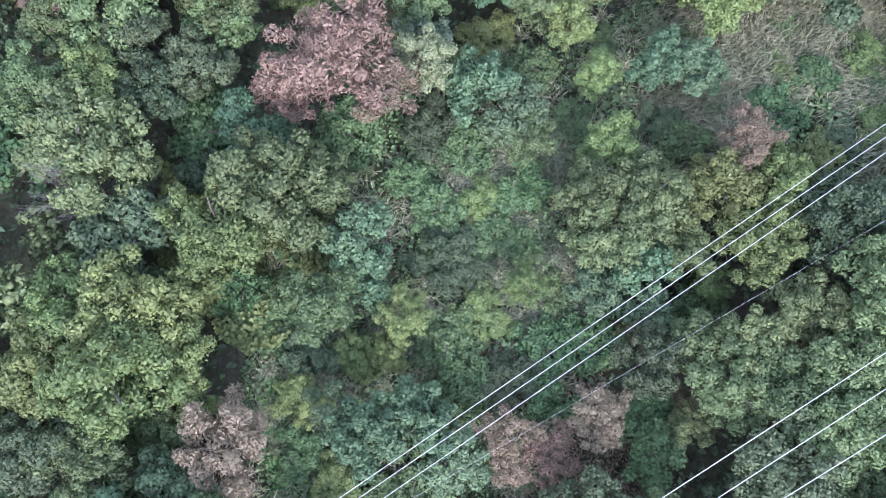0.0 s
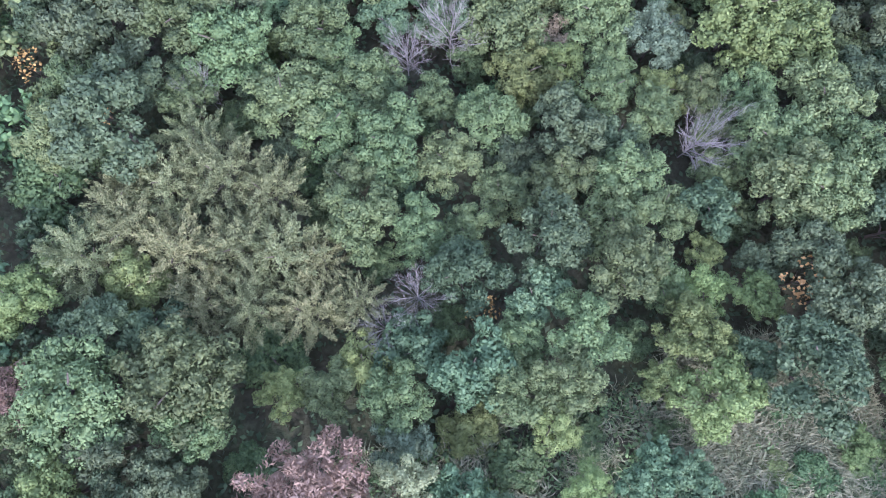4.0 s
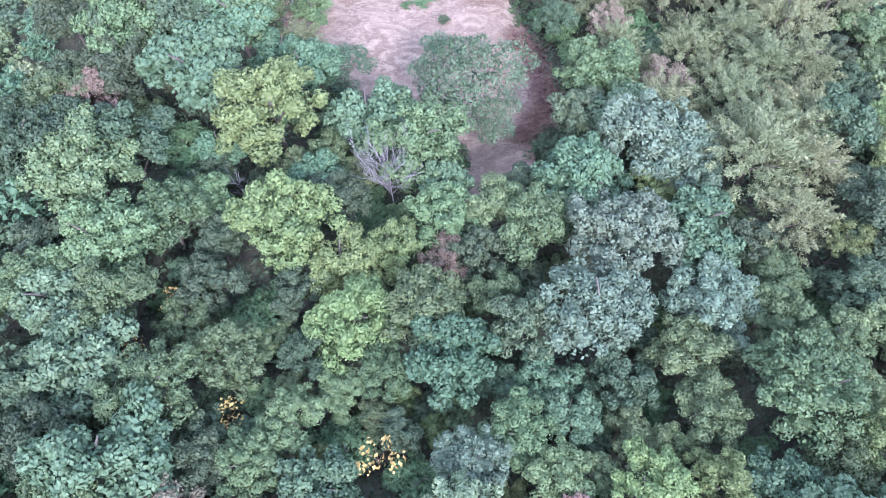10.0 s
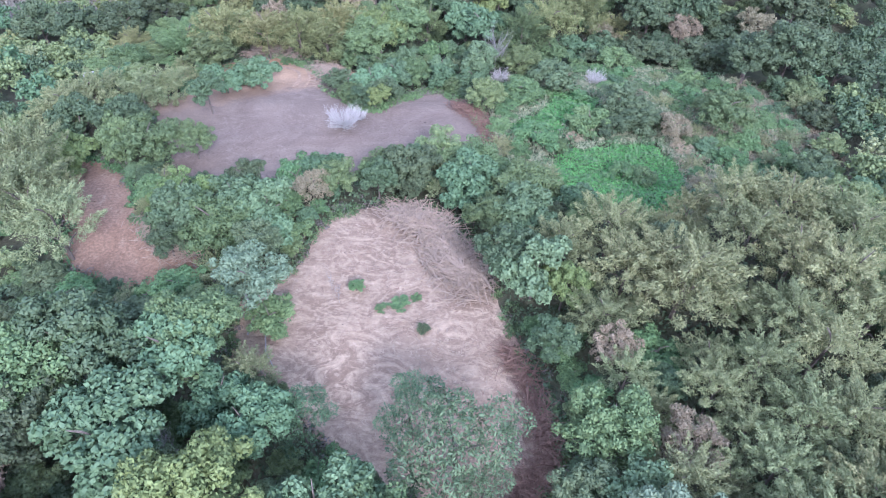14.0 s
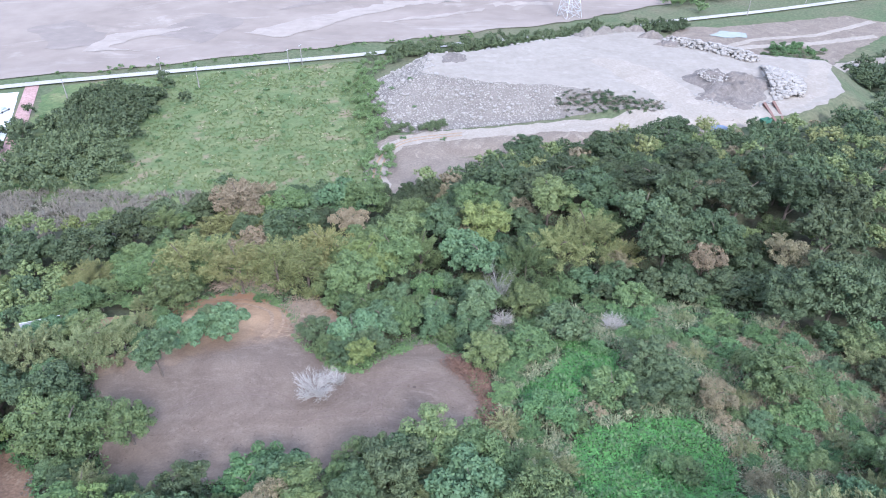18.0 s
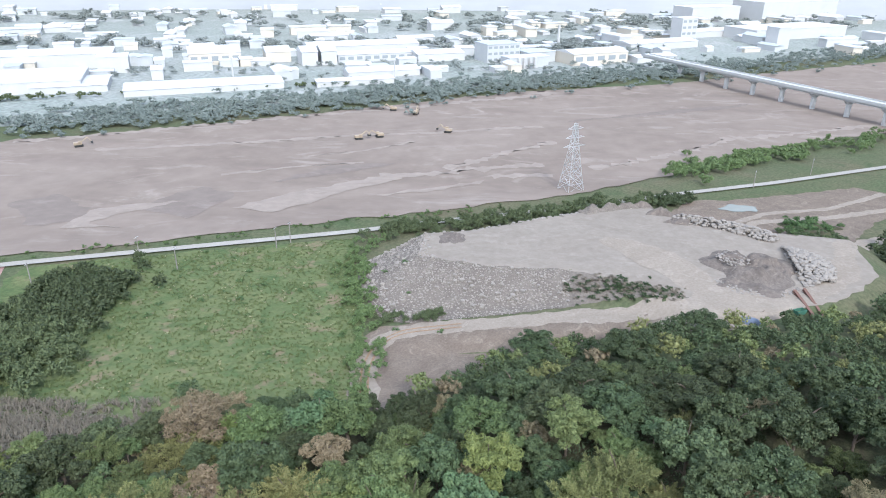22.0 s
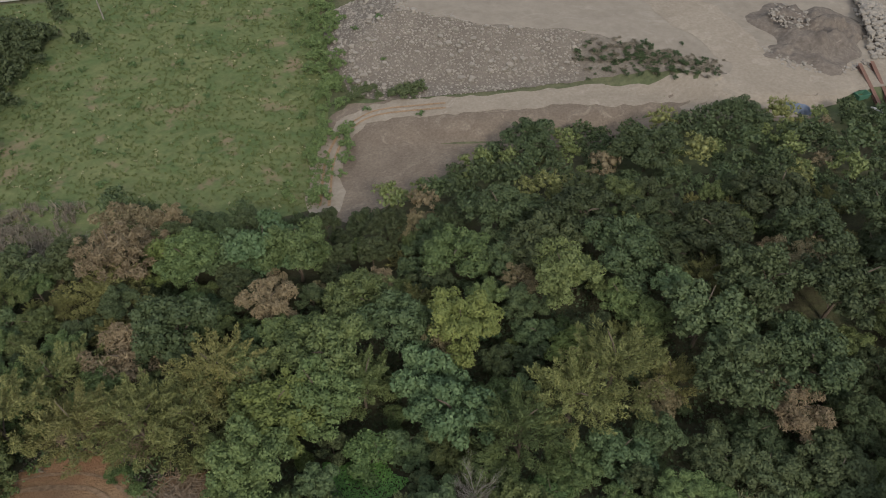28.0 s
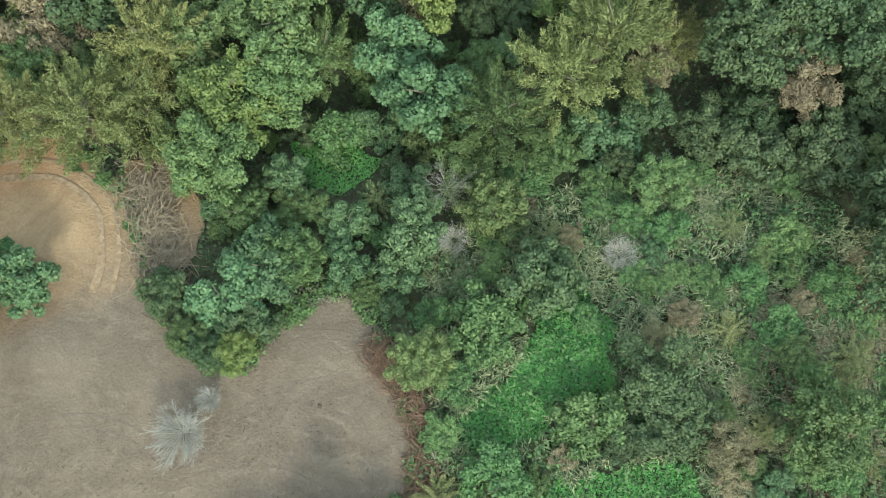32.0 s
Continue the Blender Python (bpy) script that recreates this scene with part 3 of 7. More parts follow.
def crown_arrays(seed, clumps=56, count=1500, leaf=0.075, flatness=0.8, clump=(0.11, 0.19), spread=0.4, ragged=0.1, upright=0.0, fill=0.64, droop=0.0, slim=0.55, stand=0.35, cuts=1, lobes=7, loose=0.0, core=2):
    """A crown about 1 wide from its middle and standing from z=0 to about 1.5: a few lobes, each set with small leafy clumps."""
    global rng
    rng = np.random.default_rng(seed)
    flat = np.array([1, 1, flatness])
    LC, LR = [], []
    for i in range(lobes):
        el = math.asin(1 - 0.98 * (i + 0.3) / lobes)
        az = i * 2.39996 + rng.uniform(-0.5, 0.5)
        R = rng.uniform(0.36, 0.54)
        reach = (1 - R) * rng.uniform(0.85, 1.2)
        LC.append((math.cos(el) * math.cos(az) * reach, math.cos(el) * math.sin(az) * reach, 0.55 + math.sin(el) * flatness * reach + 0.12 * rng.uniform(-1, 1)))
        LR.append(R)
    LC, LR = np.array(LC), np.array(LR)
    cs, rs = [], []
    for i in range(clumps):
        k = i % lobes
        for _ in range(8):
            d = rng.normal(0, 1, 3) + np.array([LC[k, 0], LC[k, 1], 0.5]) * 1.1
            d /= np.linalg.norm(d)
            c = LC[k] + d * LR[k] * rng.uniform(0.70, 1.10 + loose) * flat
            if not any(np.linalg.norm((c - LC[m]) / flat) < LR[m] * 0.7 for m in range(lobes) if m != k):
                break
        cs.append(c)
        rs.append(rng.uniform(*clump))
    cs, rs = np.array(cs), np.array(rs)
    V, T, Q, off = [], [], [], 0
    if fill:
        for k in range(lobes):
            vs, fs = blob(LC[k], LR[k] * min(0.40, fill * 0.62), flatness, seed + 50 + k, core)
            V.append(vs)
            T.append(fs + off)
            off += len(vs)
            n = int(count * 0.22 / lobes)
            d = rng.normal(0, 1, (n, 3))
            d[:, 2] = np.abs(d[:, 2])
            d /= np.linalg.norm(d, axis=1)[:, None]
            pts, fs = leaves(LC[k] + d * LR[k] * rng.uniform(0.45, 0.82, (n, 1)) * flat, d, leaf * 1.15, spread, droop, slim, stand)
            V.append(pts)
            Q.append(fs + off)
            off += len(pts)
    for i, (c, r) in enumerate(zip(cs, rs)):
        if fill:
            vs, fs = blob(c, r * fill * 0.85, 0.85 + upright * 0.3, seed + i, cuts)
            V.append(vs)
            T.append(fs + off)
            off += len(vs)
        n = int(count * r * r / np.sum(rs * rs))
        d = rng.normal(0, 1, (n, 3))
        d[:, 2] = np.abs(d[:, 2]) * 0.9 - 0.3 * rng.uniform(0, 1, n)
        d /= np.linalg.norm(d, axis=1)[:, None]
        p = c + d * r * (1.02 - 0.22 * rng.uniform(0, 1, (n, 1)) ** 2 + ragged * 0.6 * rng.normal(0, 1, (n, 1))) * np.array([1, 1, 0.9 + upright * 0.4])
        near = np.nonzero(np.linalg.norm(cs - c, axis=1) < rs + r)[0]
        far = np.ones(n, bool)
        for j in near:
            if j != i:
                far &= np.linalg.norm(p - cs[j], axis=1) > rs[j] * 0.85
        p, d = p[far], d[far]
        pts, fs = leaves(p, d + np.array([0, 0, 0.2 + upright]), leaf, spread, droop, slim, stand)
        V.append(pts)
        Q.append(fs + off)
        off += len(pts)
    return np.concatenate(V), (np.concatenate(T) if T else np.zeros((0, 3), int)), np.concatenate(Q)


def plume_arrays(seed, plumes=44, count=10000, leaf=0.039):
    """A bamboo crown: many culm tops that lean outwards, each a drooping plume of narrow leaves."""
    global rng
    rng = np.random.default_rng(seed)
    V, Q, off = [], [], 0
    n = count // plumes
    for i in range(plumes):
        a = i * 2.39996 + rng.uniform(-0.3, 0.3)
        d = 0.95 * math.sqrt((i + 0.5) / plumes)
        high = 1.38 - 0.70 * d * d + rng.uniform(-0.24, 0.16)
        out = np.array([math.cos(a), math.sin(a), 0.0])
        length = rng.uniform(0.45, 0.7)
        u = rng.uniform(0, 1, (n, 1))
        lean = (0.10 + 0.28 * d) * u + 0.16 * u ** 3
        spine = out * (d - 0.2 + lean) + np.array([0, 0, 1.0]) * (high - length + length * u - 0.20 * u ** 3 * length)
        thick = 0.150 * np.sin(np.clip(0.25 + u * 0.72, 0, 1) * math.pi) + 0.02
        side = rng.normal(0, 1, (n, 3))
        side /= np.linalg.norm(side, axis=1)[:, None]
        pts, fs = leaves(spine + side * thick * rng.uniform(0.5, 1, (n, 1)), side * 0.55 + out * (0.3 + 0.5 * u) + np.array([0, 0, 0.9]) * (1 - 0.8 * u), leaf, 0.25, 0.0, 0.24, 1.0)
        V.append(pts)
        Q.append(fs + off)
        off += len(pts)
    return np.concatenate(V), np.zeros((0, 3), int), np.concatenate(Q)


def crown_mesh(name, material, seed, **opts):
    v, t, q = crown_arrays(seed, **opts)
    return quick_mesh(name, v, t, q, material)


def tube(path, radii, sides=5):
    verts, faces = [], []
    for i, (p, r) in enumerate(zip(path, radii)):
        d = (path[min(i + 1, len(path) - 1)] - path[max(i - 1, 0)]).normalized()
        a = d.orthogonal().normalized()
        b = d.cross(a)
        for k in range(sides):
            w = 2 * math.pi * k / sides
            verts.append(p + (a * math.cos(w) + b * math.sin(w)) * r)
        if i:
            o = (i - 1) * sides
            faces += [(o + k, o + (k + 1) % sides, o + sides + (k + 1) % sides, o + sides + k) for k in range(sides)]
    return verts, faces


def wood_mesh(name, material, seed, limbs=5, forks=0, height=1.0, base=0.06, reach=0.6, top=0.85, twigs=0):
    """Trunk, limbs and, for bare trees, forks and twigs; the trunk foot is at z=0."""
    r = random.Random(seed)
    V, F = [], []

    def add(path, radii, sides=5):
        vs, fs = tube(path, radii, sides)
        o = len(V)
        V.extend(tuple(v) for v in vs)
        F.extend(tuple(k + o for k in f) for f in fs)
    lean = Vector((r.uniform(-0.1, 0.1), r.uniform(-0.1, 0.1), 0))
    spine = [Vector((0, 0, -0.08))] + [lean * (t * t) + Vector((r.uniform(-0.02, 0.02), r.uniform(-0.02, 0.02), t * height * top)) for t in (0.3, 0.65, 1.0)]
    add(spine, [base, base * 0.8, base * 0.6, base * 0.3], 6)
    for i in range(limbs):
        t = 0.3 + 0.65 * i / max(1, limbs - 1)
        start = spine[0].lerp(spine[-1], t)
        az = i * 2.4 + r.uniform(-0.4, 0.4)
        out = Vector((math.cos(az), math.sin(az), r.uniform(0.35, 1.0)))
        ln = reach * r.uniform(0.6, 1.1) * (1.1 - 0.4 * t)
        mid = start + out * ln * 0.5 + Vector((0, 0, 0.04))
        end = start + out * ln
        add([start, mid, end], [base * 0.45, base * 0.3, base * 0.12], 4)
        for k in range(forks):
            s = start.lerp(end, 0.35 + 0.6 * k / max(1, forks))
            o2 = (out + Vector((r.uniform(-1, 1), r.uniform(-1, 1), r.uniform(-0.1, 0.7)))).normalized()
            e2 = s + o2 * ln * r.uniform(0.3, 0.55)
            add([s, e2], [base * 0.2, base * 0.07], 3)
            for _ in range(twigs):
                s2 = s.lerp(e2, r.uniform(0.4, 1))
                o3 = (o2 + Vector((r.uniform(-1, 1), r.uniform(-1, 1), r.uniform(-0.3, 0.7)))).normalized()
                add([s2, s2 + o3 * ln * r.uniform(0.15, 0.3)], [base * 0.09, base * 0.04], 3)
    me = bpy.data.meshes.new(name)
    me.from_pydata(V, [], F)
    me.materials.append(material)
    return me


TRUNKS = [wood_mesh("trunk", BARK, 40 + i) for i in range(4)]
BARE = [wood_mesh("branches", DEADWOOD, 60 + i, 22, 8, 1.0, 0.020, 0.85, 0.7, 5) for i in range(4)]
THIN = [wood_mesh("branches", DEADWOOD, 80 + i, 9, 5, 1.0, 0.03, 0.6, 0.9, 3) for i in range(3)]

BUSH = [wood_mesh("branches", BLEACHED, 95 + i, 60, 9, 0.5, 0.020, 0.66, 0.6, 6) for i in range(2)]
KINDS = {}


def kind(key, leaf_key, n, label, **opts):
    KINDS[key] = ([crown_mesh("crown", LEAF[leaf_key], hash_seed(key) + i, **opts) for i in range(n)], label)


def hash_seed(text):
    return sum((i + 3) * ord(c) for i, c in enumerate(text)) % 9973


kind("broad", "mid", 4, "dense round-crowned broadleaf tree in mid green", clumps=58, count=7600, leaf=0.032, clump=(0.11, 0.19))
kind("camphor", "mid", 3, "spreading tree with cauliflower-like leafy clumps", clumps=48, count=7600, leaf=0.031, clump=(0.13, 0.21), flatness=0.62, ragged=0.05, lobes=8)
kind("dark", "dark", 4, "dark green dense broadleaf tree", clumps=54, count=7000, leaf=0.038, clump=(0.11, 0.19))
kind("lime", "lime", 3, "yellowish-green round-headed broadleaf tree", clumps=60, count=7600, leaf=0.032, clump=(0.10, 0.18))
kind("teal", "teal", 4, "blue-green tree with large glossy leaves", clumps=46, count=5900, leaf=0.046, slim=0.65, flatness=0.7, clump=(0.13, 0.21))
kind("ash", "ash", 3, "pale grey-green tree with fine leaves", clumps=50, count=7400, leaf=0.034, flatness=0.7, clump=(0.12, 0.2))
kind("feather", "teal", 2, "thin-leaved tree with an open feathery crown", clumps=44, count=7000, leaf=0.038, clump=(0.14, 0.24), ragged=0.3, spread=0.8, slim=0.35, fill=0)
KINDS["bamboo"] = ([quick_mesh("crown", *plume_arrays(410 + i), LEAF["pale"]) for i in range(4)], "pale feathery clump of bamboo with arching plumes")
kind("straw", "tan", 2, "dry straw-coloured leafy tree", clumps=40, count=5400, leaf=0.046, clump=(0.10, 0.18), ragged=0.2, spread=0.7, slim=0.28, fill=0.4, stand=0.6, loose=0.1)
kind("rusty", "rust", 3, "withered tree with rusty brown leaves", clumps=44, count=5700, leaf=0.040, clump=(0.09, 0.17), ragged=0.22, spread=0.7, slim=0.32, fill=0.35, stand=0.6, loose=0.12)
kind("mint", "mint", 2, "compact tree with pale mint-green leaves", clumps=46, count=5400, leaf=0.036, clump=(0.12, 0.2))
kind("red", "rose", 1, "small tree with dull red leaves", clumps=30, count=3300, leaf=0.046, ragged=0.15, fill=0.4, clump=(0.13, 0.22))
kind("golden", "gold", 2, "sparse sapling with large yellow-orange leaves", clumps=14, count=170, leaf=0.095, clump=(0.2, 0.34), ragged=0.45, spread=0.6, slim=0.8, fill=0, stand=0.1)
kind("shrub", "scrub", 4, "low tangled green shrub", clumps=34, count=4100, leaf=0.052, clump=(0.13, 0.24), flatness=0.5, ragged=0.2, spread=0.6, loose=0.1)
KINDS["olive"] = ([quick_mesh("crown", *plume_arrays(450 + i), LEAF["olive"]) for i in range(3)], "yellowish olive-green clump of arching bamboo")
KINDS["grove"] = ([quick_mesh("crown", *plume_arrays(430 + i), LEAF["mid"]) for i in range(3)], "feathery clump of green bamboo with arching plumes")
kind("deep", "deep", 3, "broadleaf tree with green darkened to imitate shade", clumps=54, count=6600, leaf=0.038, clump=(0.11, 0.19))
tree_count = {}
TREES = []


def tree(key, x, y, r, tall, turn=None, tall_scale=1.0, group="forest trees"):
    """One tree: an Empty at its foot with a trunk and a crown. r: half the crown's width; tall: height to the crown's top."""
    meshes, label = KINDS[key]
    i = tree_count[key] = tree_count.get(key, -1) + 1
    if key in ("rusty", "red", "golden") and y > 0:
        tall, r = tall * 1.15 + 1.0, r * (0.85 if key == "golden" else 1.12)
    foot = ground(x, y) - 0.05
    name = {"bamboo": "bamboo_clump", "grove": "green_bamboo_clump", "olive": "olive_bamboo_clump", "shrub": "shrub", "golden": "sapling", "broad": "round_crowned_tree", "camphor": "spreading_tree", "dark": "dark_green_tree", "lime": "yellow_green_tree",
            "teal": "blue_green_tree", "ash": "grey_green_tree", "feather": "feathery_tree", "straw": "dry_leaved_tree", "rusty": "withered_tree", "red": "red_leaved_tree", "mint": "pale_green_tree", "deep": "deep_green_tree"}[key]
    ob = new(name)
    ob.location = (x, y, foot)
    turn = (i * 2.399 + x) if turn is None else turn
    ob.rotation_euler = (0, 0, turn)
    r *= 1.1
    deep = min(tall * 0.92, r * 1.5)
    c = new("crown", meshes[i % len(meshes)])
    c.parent = ob
    c.scale = (r, r, deep / 1.5)
    c.location = (0, 0, tall - deep)
    t = new("trunk" if key not in ("bamboo", "grove", "olive") else "stem", TRUNKS[i % len(TRUNKS)])
    t.parent = ob
    t.scale = (r * 0.85, r * 0.85, tall * 0.85)
    tagged(ob, label, {"bamboo": "bamboo", "grove": "bamboo", "olive": "bamboo", "shrub": "shrub", "golden": "sapling"}.get(key, "tree"), group)
    TREES.append((x, y, r))
    return ob


def bare_tree(x, y, r, tall, thin=False, label="leafless grey tree with a web of fine branches"):
    meshes = THIN if thin else BARE
    i = tree_count["bare"] = tree_count.get("bare", -1) + 1
    ob = new("bare_tree", meshes[i % len(meshes)])
    ob.location = (x, y, ground(x, y))
    ob.rotation_euler = (0, 0, i * 1.7)
    ob.scale = (r * 1.15, r * 1.15, tall + (0.0 if thin else 1.5))
    tagged(ob, label, "tree", "bare trees")
    TREES.append((x, y, r * 0.7))
    return ob


def dead_bush(x, y, r, tall):
    i = tree_count["bush"] = tree_count.get("bush", -1) + 1
    ob = new("dead_bush", BUSH[i % 2])
    ob.location = (x, y, ground(x, y))
    ob.rotation_euler = (0, 0, i * 1.3)
    ob.scale = (r * 1.25, r * 1.25, tall)
    TREES.append((x, y, r))
    return tagged(ob, "bleached leafless bush with dense pale twigs", "bush", "dead bushes")

# ---- the woods ----
tree("teal", -28.4, 193.6, 3.6, 6.1)
tree("shrub", 38.5, 163.0, 2.2, 2.6)
tree("dark", 40.5, 178.5, 4.2, 5.0)
tree("dark", 36.0, 176.2, 2.6, 3.4)
tree("shrub", -32.6, 196.0, 2.3, 3.0)
tree("teal", -2.4, 194.9, 4.2, 6.0)
tree("teal", -6.5, 191.7, 4.3, 6.1)
tree("dark", -3.9, 188.9, 3.1, 5.0)
tree("lime", -5.2, 185.9, 2.6, 4.5)
tree("broad", -10.4, 187.4, 2.4, 4.3)
tree("mint", -1.0, 11.5, 1.9, 7.2)
tree("mint", 4.8, 62.6, 2.7, 8.4)
dead_bush(-10.8, 177.4, 3.7, 5.2)
dead_bush(-8.1, 180.6, 1.8, 2.5)
dead_bush(18.0, 197.4, 2.3, 3.2)
dead_bush(36.3, 195.8, 2.5, 3.5)
tree("dark", 39.3, 182.5, 4.4, 6.2)
tree("dark", 41.0, 179.0, 3.1, 5.0)
tree("straw", 46.1, 175.5, 2.9, 4.8)
tree("camphor", 7.0, 165.2, 4.8, 6.6)
tree("camphor", 11.6, 162.6, 5.1, 6.8)
tree("dark", 2.5, 162.5, 4.2, 6.0)
tree("broad", -2.1, 163.0, 3.7, 5.5)
tree("broad", 19.4, 206.3, 4.0, 5.8)
tree("teal", 12.4, 194.4, 3.1, 5.0)
tree("shrub", 22.5, 194.3, 1.9, 2.5)
tree("teal", 12.9, 203.5, 2.8, 4.6)
tree("broad", 29.2, 207.7, 3.4, 5.3)
tree("shrub", 34.4, 203.9, 2.1, 2.8)
tree("teal", 35.8, 209.9, 4.2, 6.0)
tree("broad", 41.7, 203.5, 3.5, 5.3)
tree("shrub", 32.3, 188.6, 1.6, 2.1)
tree("broad", -11.1, 205.5, 3.2, 5.0)
tree("teal", -8.8, 202.7, 2.7, 4.6)
tree("shrub", 26.1, 189.9, 1.2, 1.6)
tree("teal", 6.1, 199.3, 2.9, 4.8)
tree("camphor", 14.8, 210.0, 3.5, 5.3)
tree("shrub", 5.6, 210.0, 3.5, 5.3)
tree("shrub", 29.4, 176.4, 1.5, 2.1)
tree("shrub", 37.3, 177.6, 2.0, 2.6)
tree("shrub", 42.3, 198.4, 2.3, 3.0)
tree("shrub", 39.9, 191.8, 1.8, 2.4)
tree("shrub", 25.7, 171.7, 1.7, 2.3)
tree("shrub", 19.2, 169.9, 1.9, 2.5)
tree("shrub", 16.2, 164.2, 2.3, 2.9)
tree("shrub", 35.6, 164.3, 2.2, 2.8)
tree("shrub", 55.5, 197.1, 2.7, 3.4)
tree("shrub", 53.0, 187.4, 2.6, 3.2)
tree("shrub", 56.0, 181.3, 2.6, 3.3)
tree("shrub", 50.5, 191.8, 2.4, 3.0)
tree("shrub", 57.8, 172.5, 2.6, 3.3)
tree("shrub", 53.9, 167.8, 2.5, 3.2)
tree("shrub", 59.7, 191.9, 2.7, 3.4)
tree("dark", 52.4, 207.0, 4.4, 6.2)
tree("deep", 60.1, 207.1, 4.6, 6.4)
tree("dark", 47.6, 209.9, 3.7, 5.5)
tree("shrub", -26.1, 207.5, 1.2, 1.7)
tree("shrub", -22.7, 205.3, 1.0, 1.5)
tree("shrub", -19.1, 199.6, 0.5, 0.9)
tree("dark", -13.3, 192.0, 2.6, 4.5)
tree("dark", 0.8, 160.2, 4.4, 7.6)
tree("teal", 10.4, 156.1, 5.0, 8.3)
tree("broad", 18.1, 153.9, 4.9, 8.2)
tree("shrub", -15.8, 159.0, 3.5, 4.4)
tree("teal", -22.3, 150.5, 4.2, 7.3)
tree("lime", -30.1, 151.6, 4.2, 7.3)
tree("broad", -23.4, 144.2, 4.7, 8.0)
tree("teal", -17.1, 143.8, 4.0, 6.9)
tree("broad", -40.4, 167.3, 5.2, 8.6)
tree("dark", -54.1, 174.0, 4.7, 8.0)
tree("dark", -46.6, 174.1, 4.6, 7.8)
tree("broad", -45.0, 169.0, 4.6, 7.6)
tree("lime", -51.6, 164.1, 4.1, 7.2)
tree("dark", -22.9, 158.6, 2.8, 5.3)
tree("teal", -11.1, 159.5, 3.5, 6.3)
tree("straw", -12.5, 154.8, 3.0, 5.6)
tree("broad", -9.2, 157.0, 3.4, 6.2)
tree("shrub", -15.0, 146.4, 3.2, 4.0)
tree("shrub", -16.4, 152.1, 3.0, 3.7)
tree("dark", -8.6, 186.3, 2.4, 4.2)
tree("broad", 0.6, 195.6, 3.4, 6.0)
tree("teal", 27.6, 192.8, 4.0, 7.0)
tree("shrub", 21.3, 187.7, 3.9, 4.7)
tree("shrub", 31.9, 178.0, 3.7, 4.5)
tree("shrub", 22.3, 172.5, 3.5, 4.3)
tree("dark", 67.5, 201.1, 5.8, 9.4)
tree("deep", 80.3, 207.3, 6.0, 9.7)
tree("dark", 83.6, 196.1, 6.0, 9.7)
tree("broad", 55.3, 178.0, 4.8, 8.1)
tree("broad", -12.2, 220.3, 6.0, 9.7)
tree("broad", -8.1, 227.5, 5.7, 9.3)
tree("olive", -18.3, 214.0, 5.9, 9.5)
tree("straw", -29.9, 224.4, 5.7, 9.3)
tree("olive", -38.4, 220.2, 6.0, 9.7)
tree("grove", -46.4, 209.6, 6.0, 9.7)
tree("olive", -40.2, 240.1, 6.0, 9.7)
tree("straw", -43.4, 258.0, 6.0, 9.7)
tree("lime", -31.3, 249.2, 6.0, 9.7)
tree("teal", -24.2, 248.9, 6.0, 9.7)
tree("dark", -61.1, 235.3, 6.0, 9.7)
tree("dark", -56.4, 244.4, 6.0, 9.7)
tree("dark", -74.9, 219.5, 6.0, 9.7)
tree("dark", -81.9, 219.3, 6.0, 9.7)
tree("deep", -66.0, 223.3, 6.0, 9.7)
tree("grove", -42.3, 217.3, 5.6, 9.2)
tree("shrub", -52.3, 217.0, 4.5, 5.5)
tree("bamboo", -54.8, 182.9, 4.7, 7.9)
tree("bamboo", -57.7, 178.0, 5.1, 8.5)
tree("bamboo", -46.8, 183.1, 4.6, 7.7)
tree("bamboo", -43.9, 187.2, 4.1, 7.2)
tree("broad", -40.4, 204.7, 4.6, 7.8)
tree("lime", -14.3, 103.8, 5.9, 13.5)
tree("teal", -4.0, 104.1, 4.7, 11.0)
tree("camphor", 1.4, 100.3, 5.0, 11.6)
tree("feather", 7.5, 110.5, 5.6, 12.9)
tree("feather", 3.0, 115.1, 3.6, 8.8)
tree("feather", 9.7, 106.7, 3.1, 7.7)
tree("ash", 26.1, 101.3, 5.4, 12.4)
tree("teal", 23.6, 105.5, 3.9, 9.3)
tree("ash", 28.6, 98.5, 4.2, 10.0)
tree("teal", 17.9, 95.7, 4.3, 10.1)
tree("broad", 22.2, 113.0, 4.5, 10.6)
tree("bamboo", 28.6, 135.2, 4.4, 11.2)
tree("teal", 17.4, 134.9, 4.3, 10.2)
tree("bamboo", 21.6, 139.6, 3.8, 9.8)
tree("bamboo", 31.9, 134.7, 4.8, 12.0)
tree("bamboo", 36.5, 134.3, 4.3, 11.0)
tree("bamboo", 27.8, 142.4, 4.3, 10.9)
tree("lime", 20.9, 133.1, 3.2, 8.0)
tree("dark", 14.2, 138.0, 3.7, 8.9)
tree("dark", -31.1, 121.1, 6.0, 13.7)
tree("broad", -19.9, 123.8, 5.2, 12.0)
tree("teal", -24.3, 110.6, 6.0, 13.7)
tree("ash", -16.7, 132.9, 4.3, 10.2)
tree("shrub", -27.0, 135.6, 3.2, 3.2)
tree("dark", -34.0, 113.0, 4.9, 11.6)
tree("dark", -28.9, 98.5, 4.8, 11.3)
tree("feather", -7.8, 114.4, 3.1, 7.7)
tree("rusty", -35.5, 108.7, 3.0, 7.5)
tree("straw", 29.9, 111.8, 3.4, 8.4)
bare_tree(-20.9, 110.2, 2.7, 6.1)
tree("bamboo", 44.9, 140.4, 4.8, 12.1)
tree("bamboo", 49.5, 137.0, 4.8, 12.1)
tree("bamboo", 52.4, 132.3, 5.1, 12.7)
tree("bamboo", 54.6, 127.1, 4.6, 11.7)
tree("bamboo", 45.3, 127.7, 4.1, 10.5)
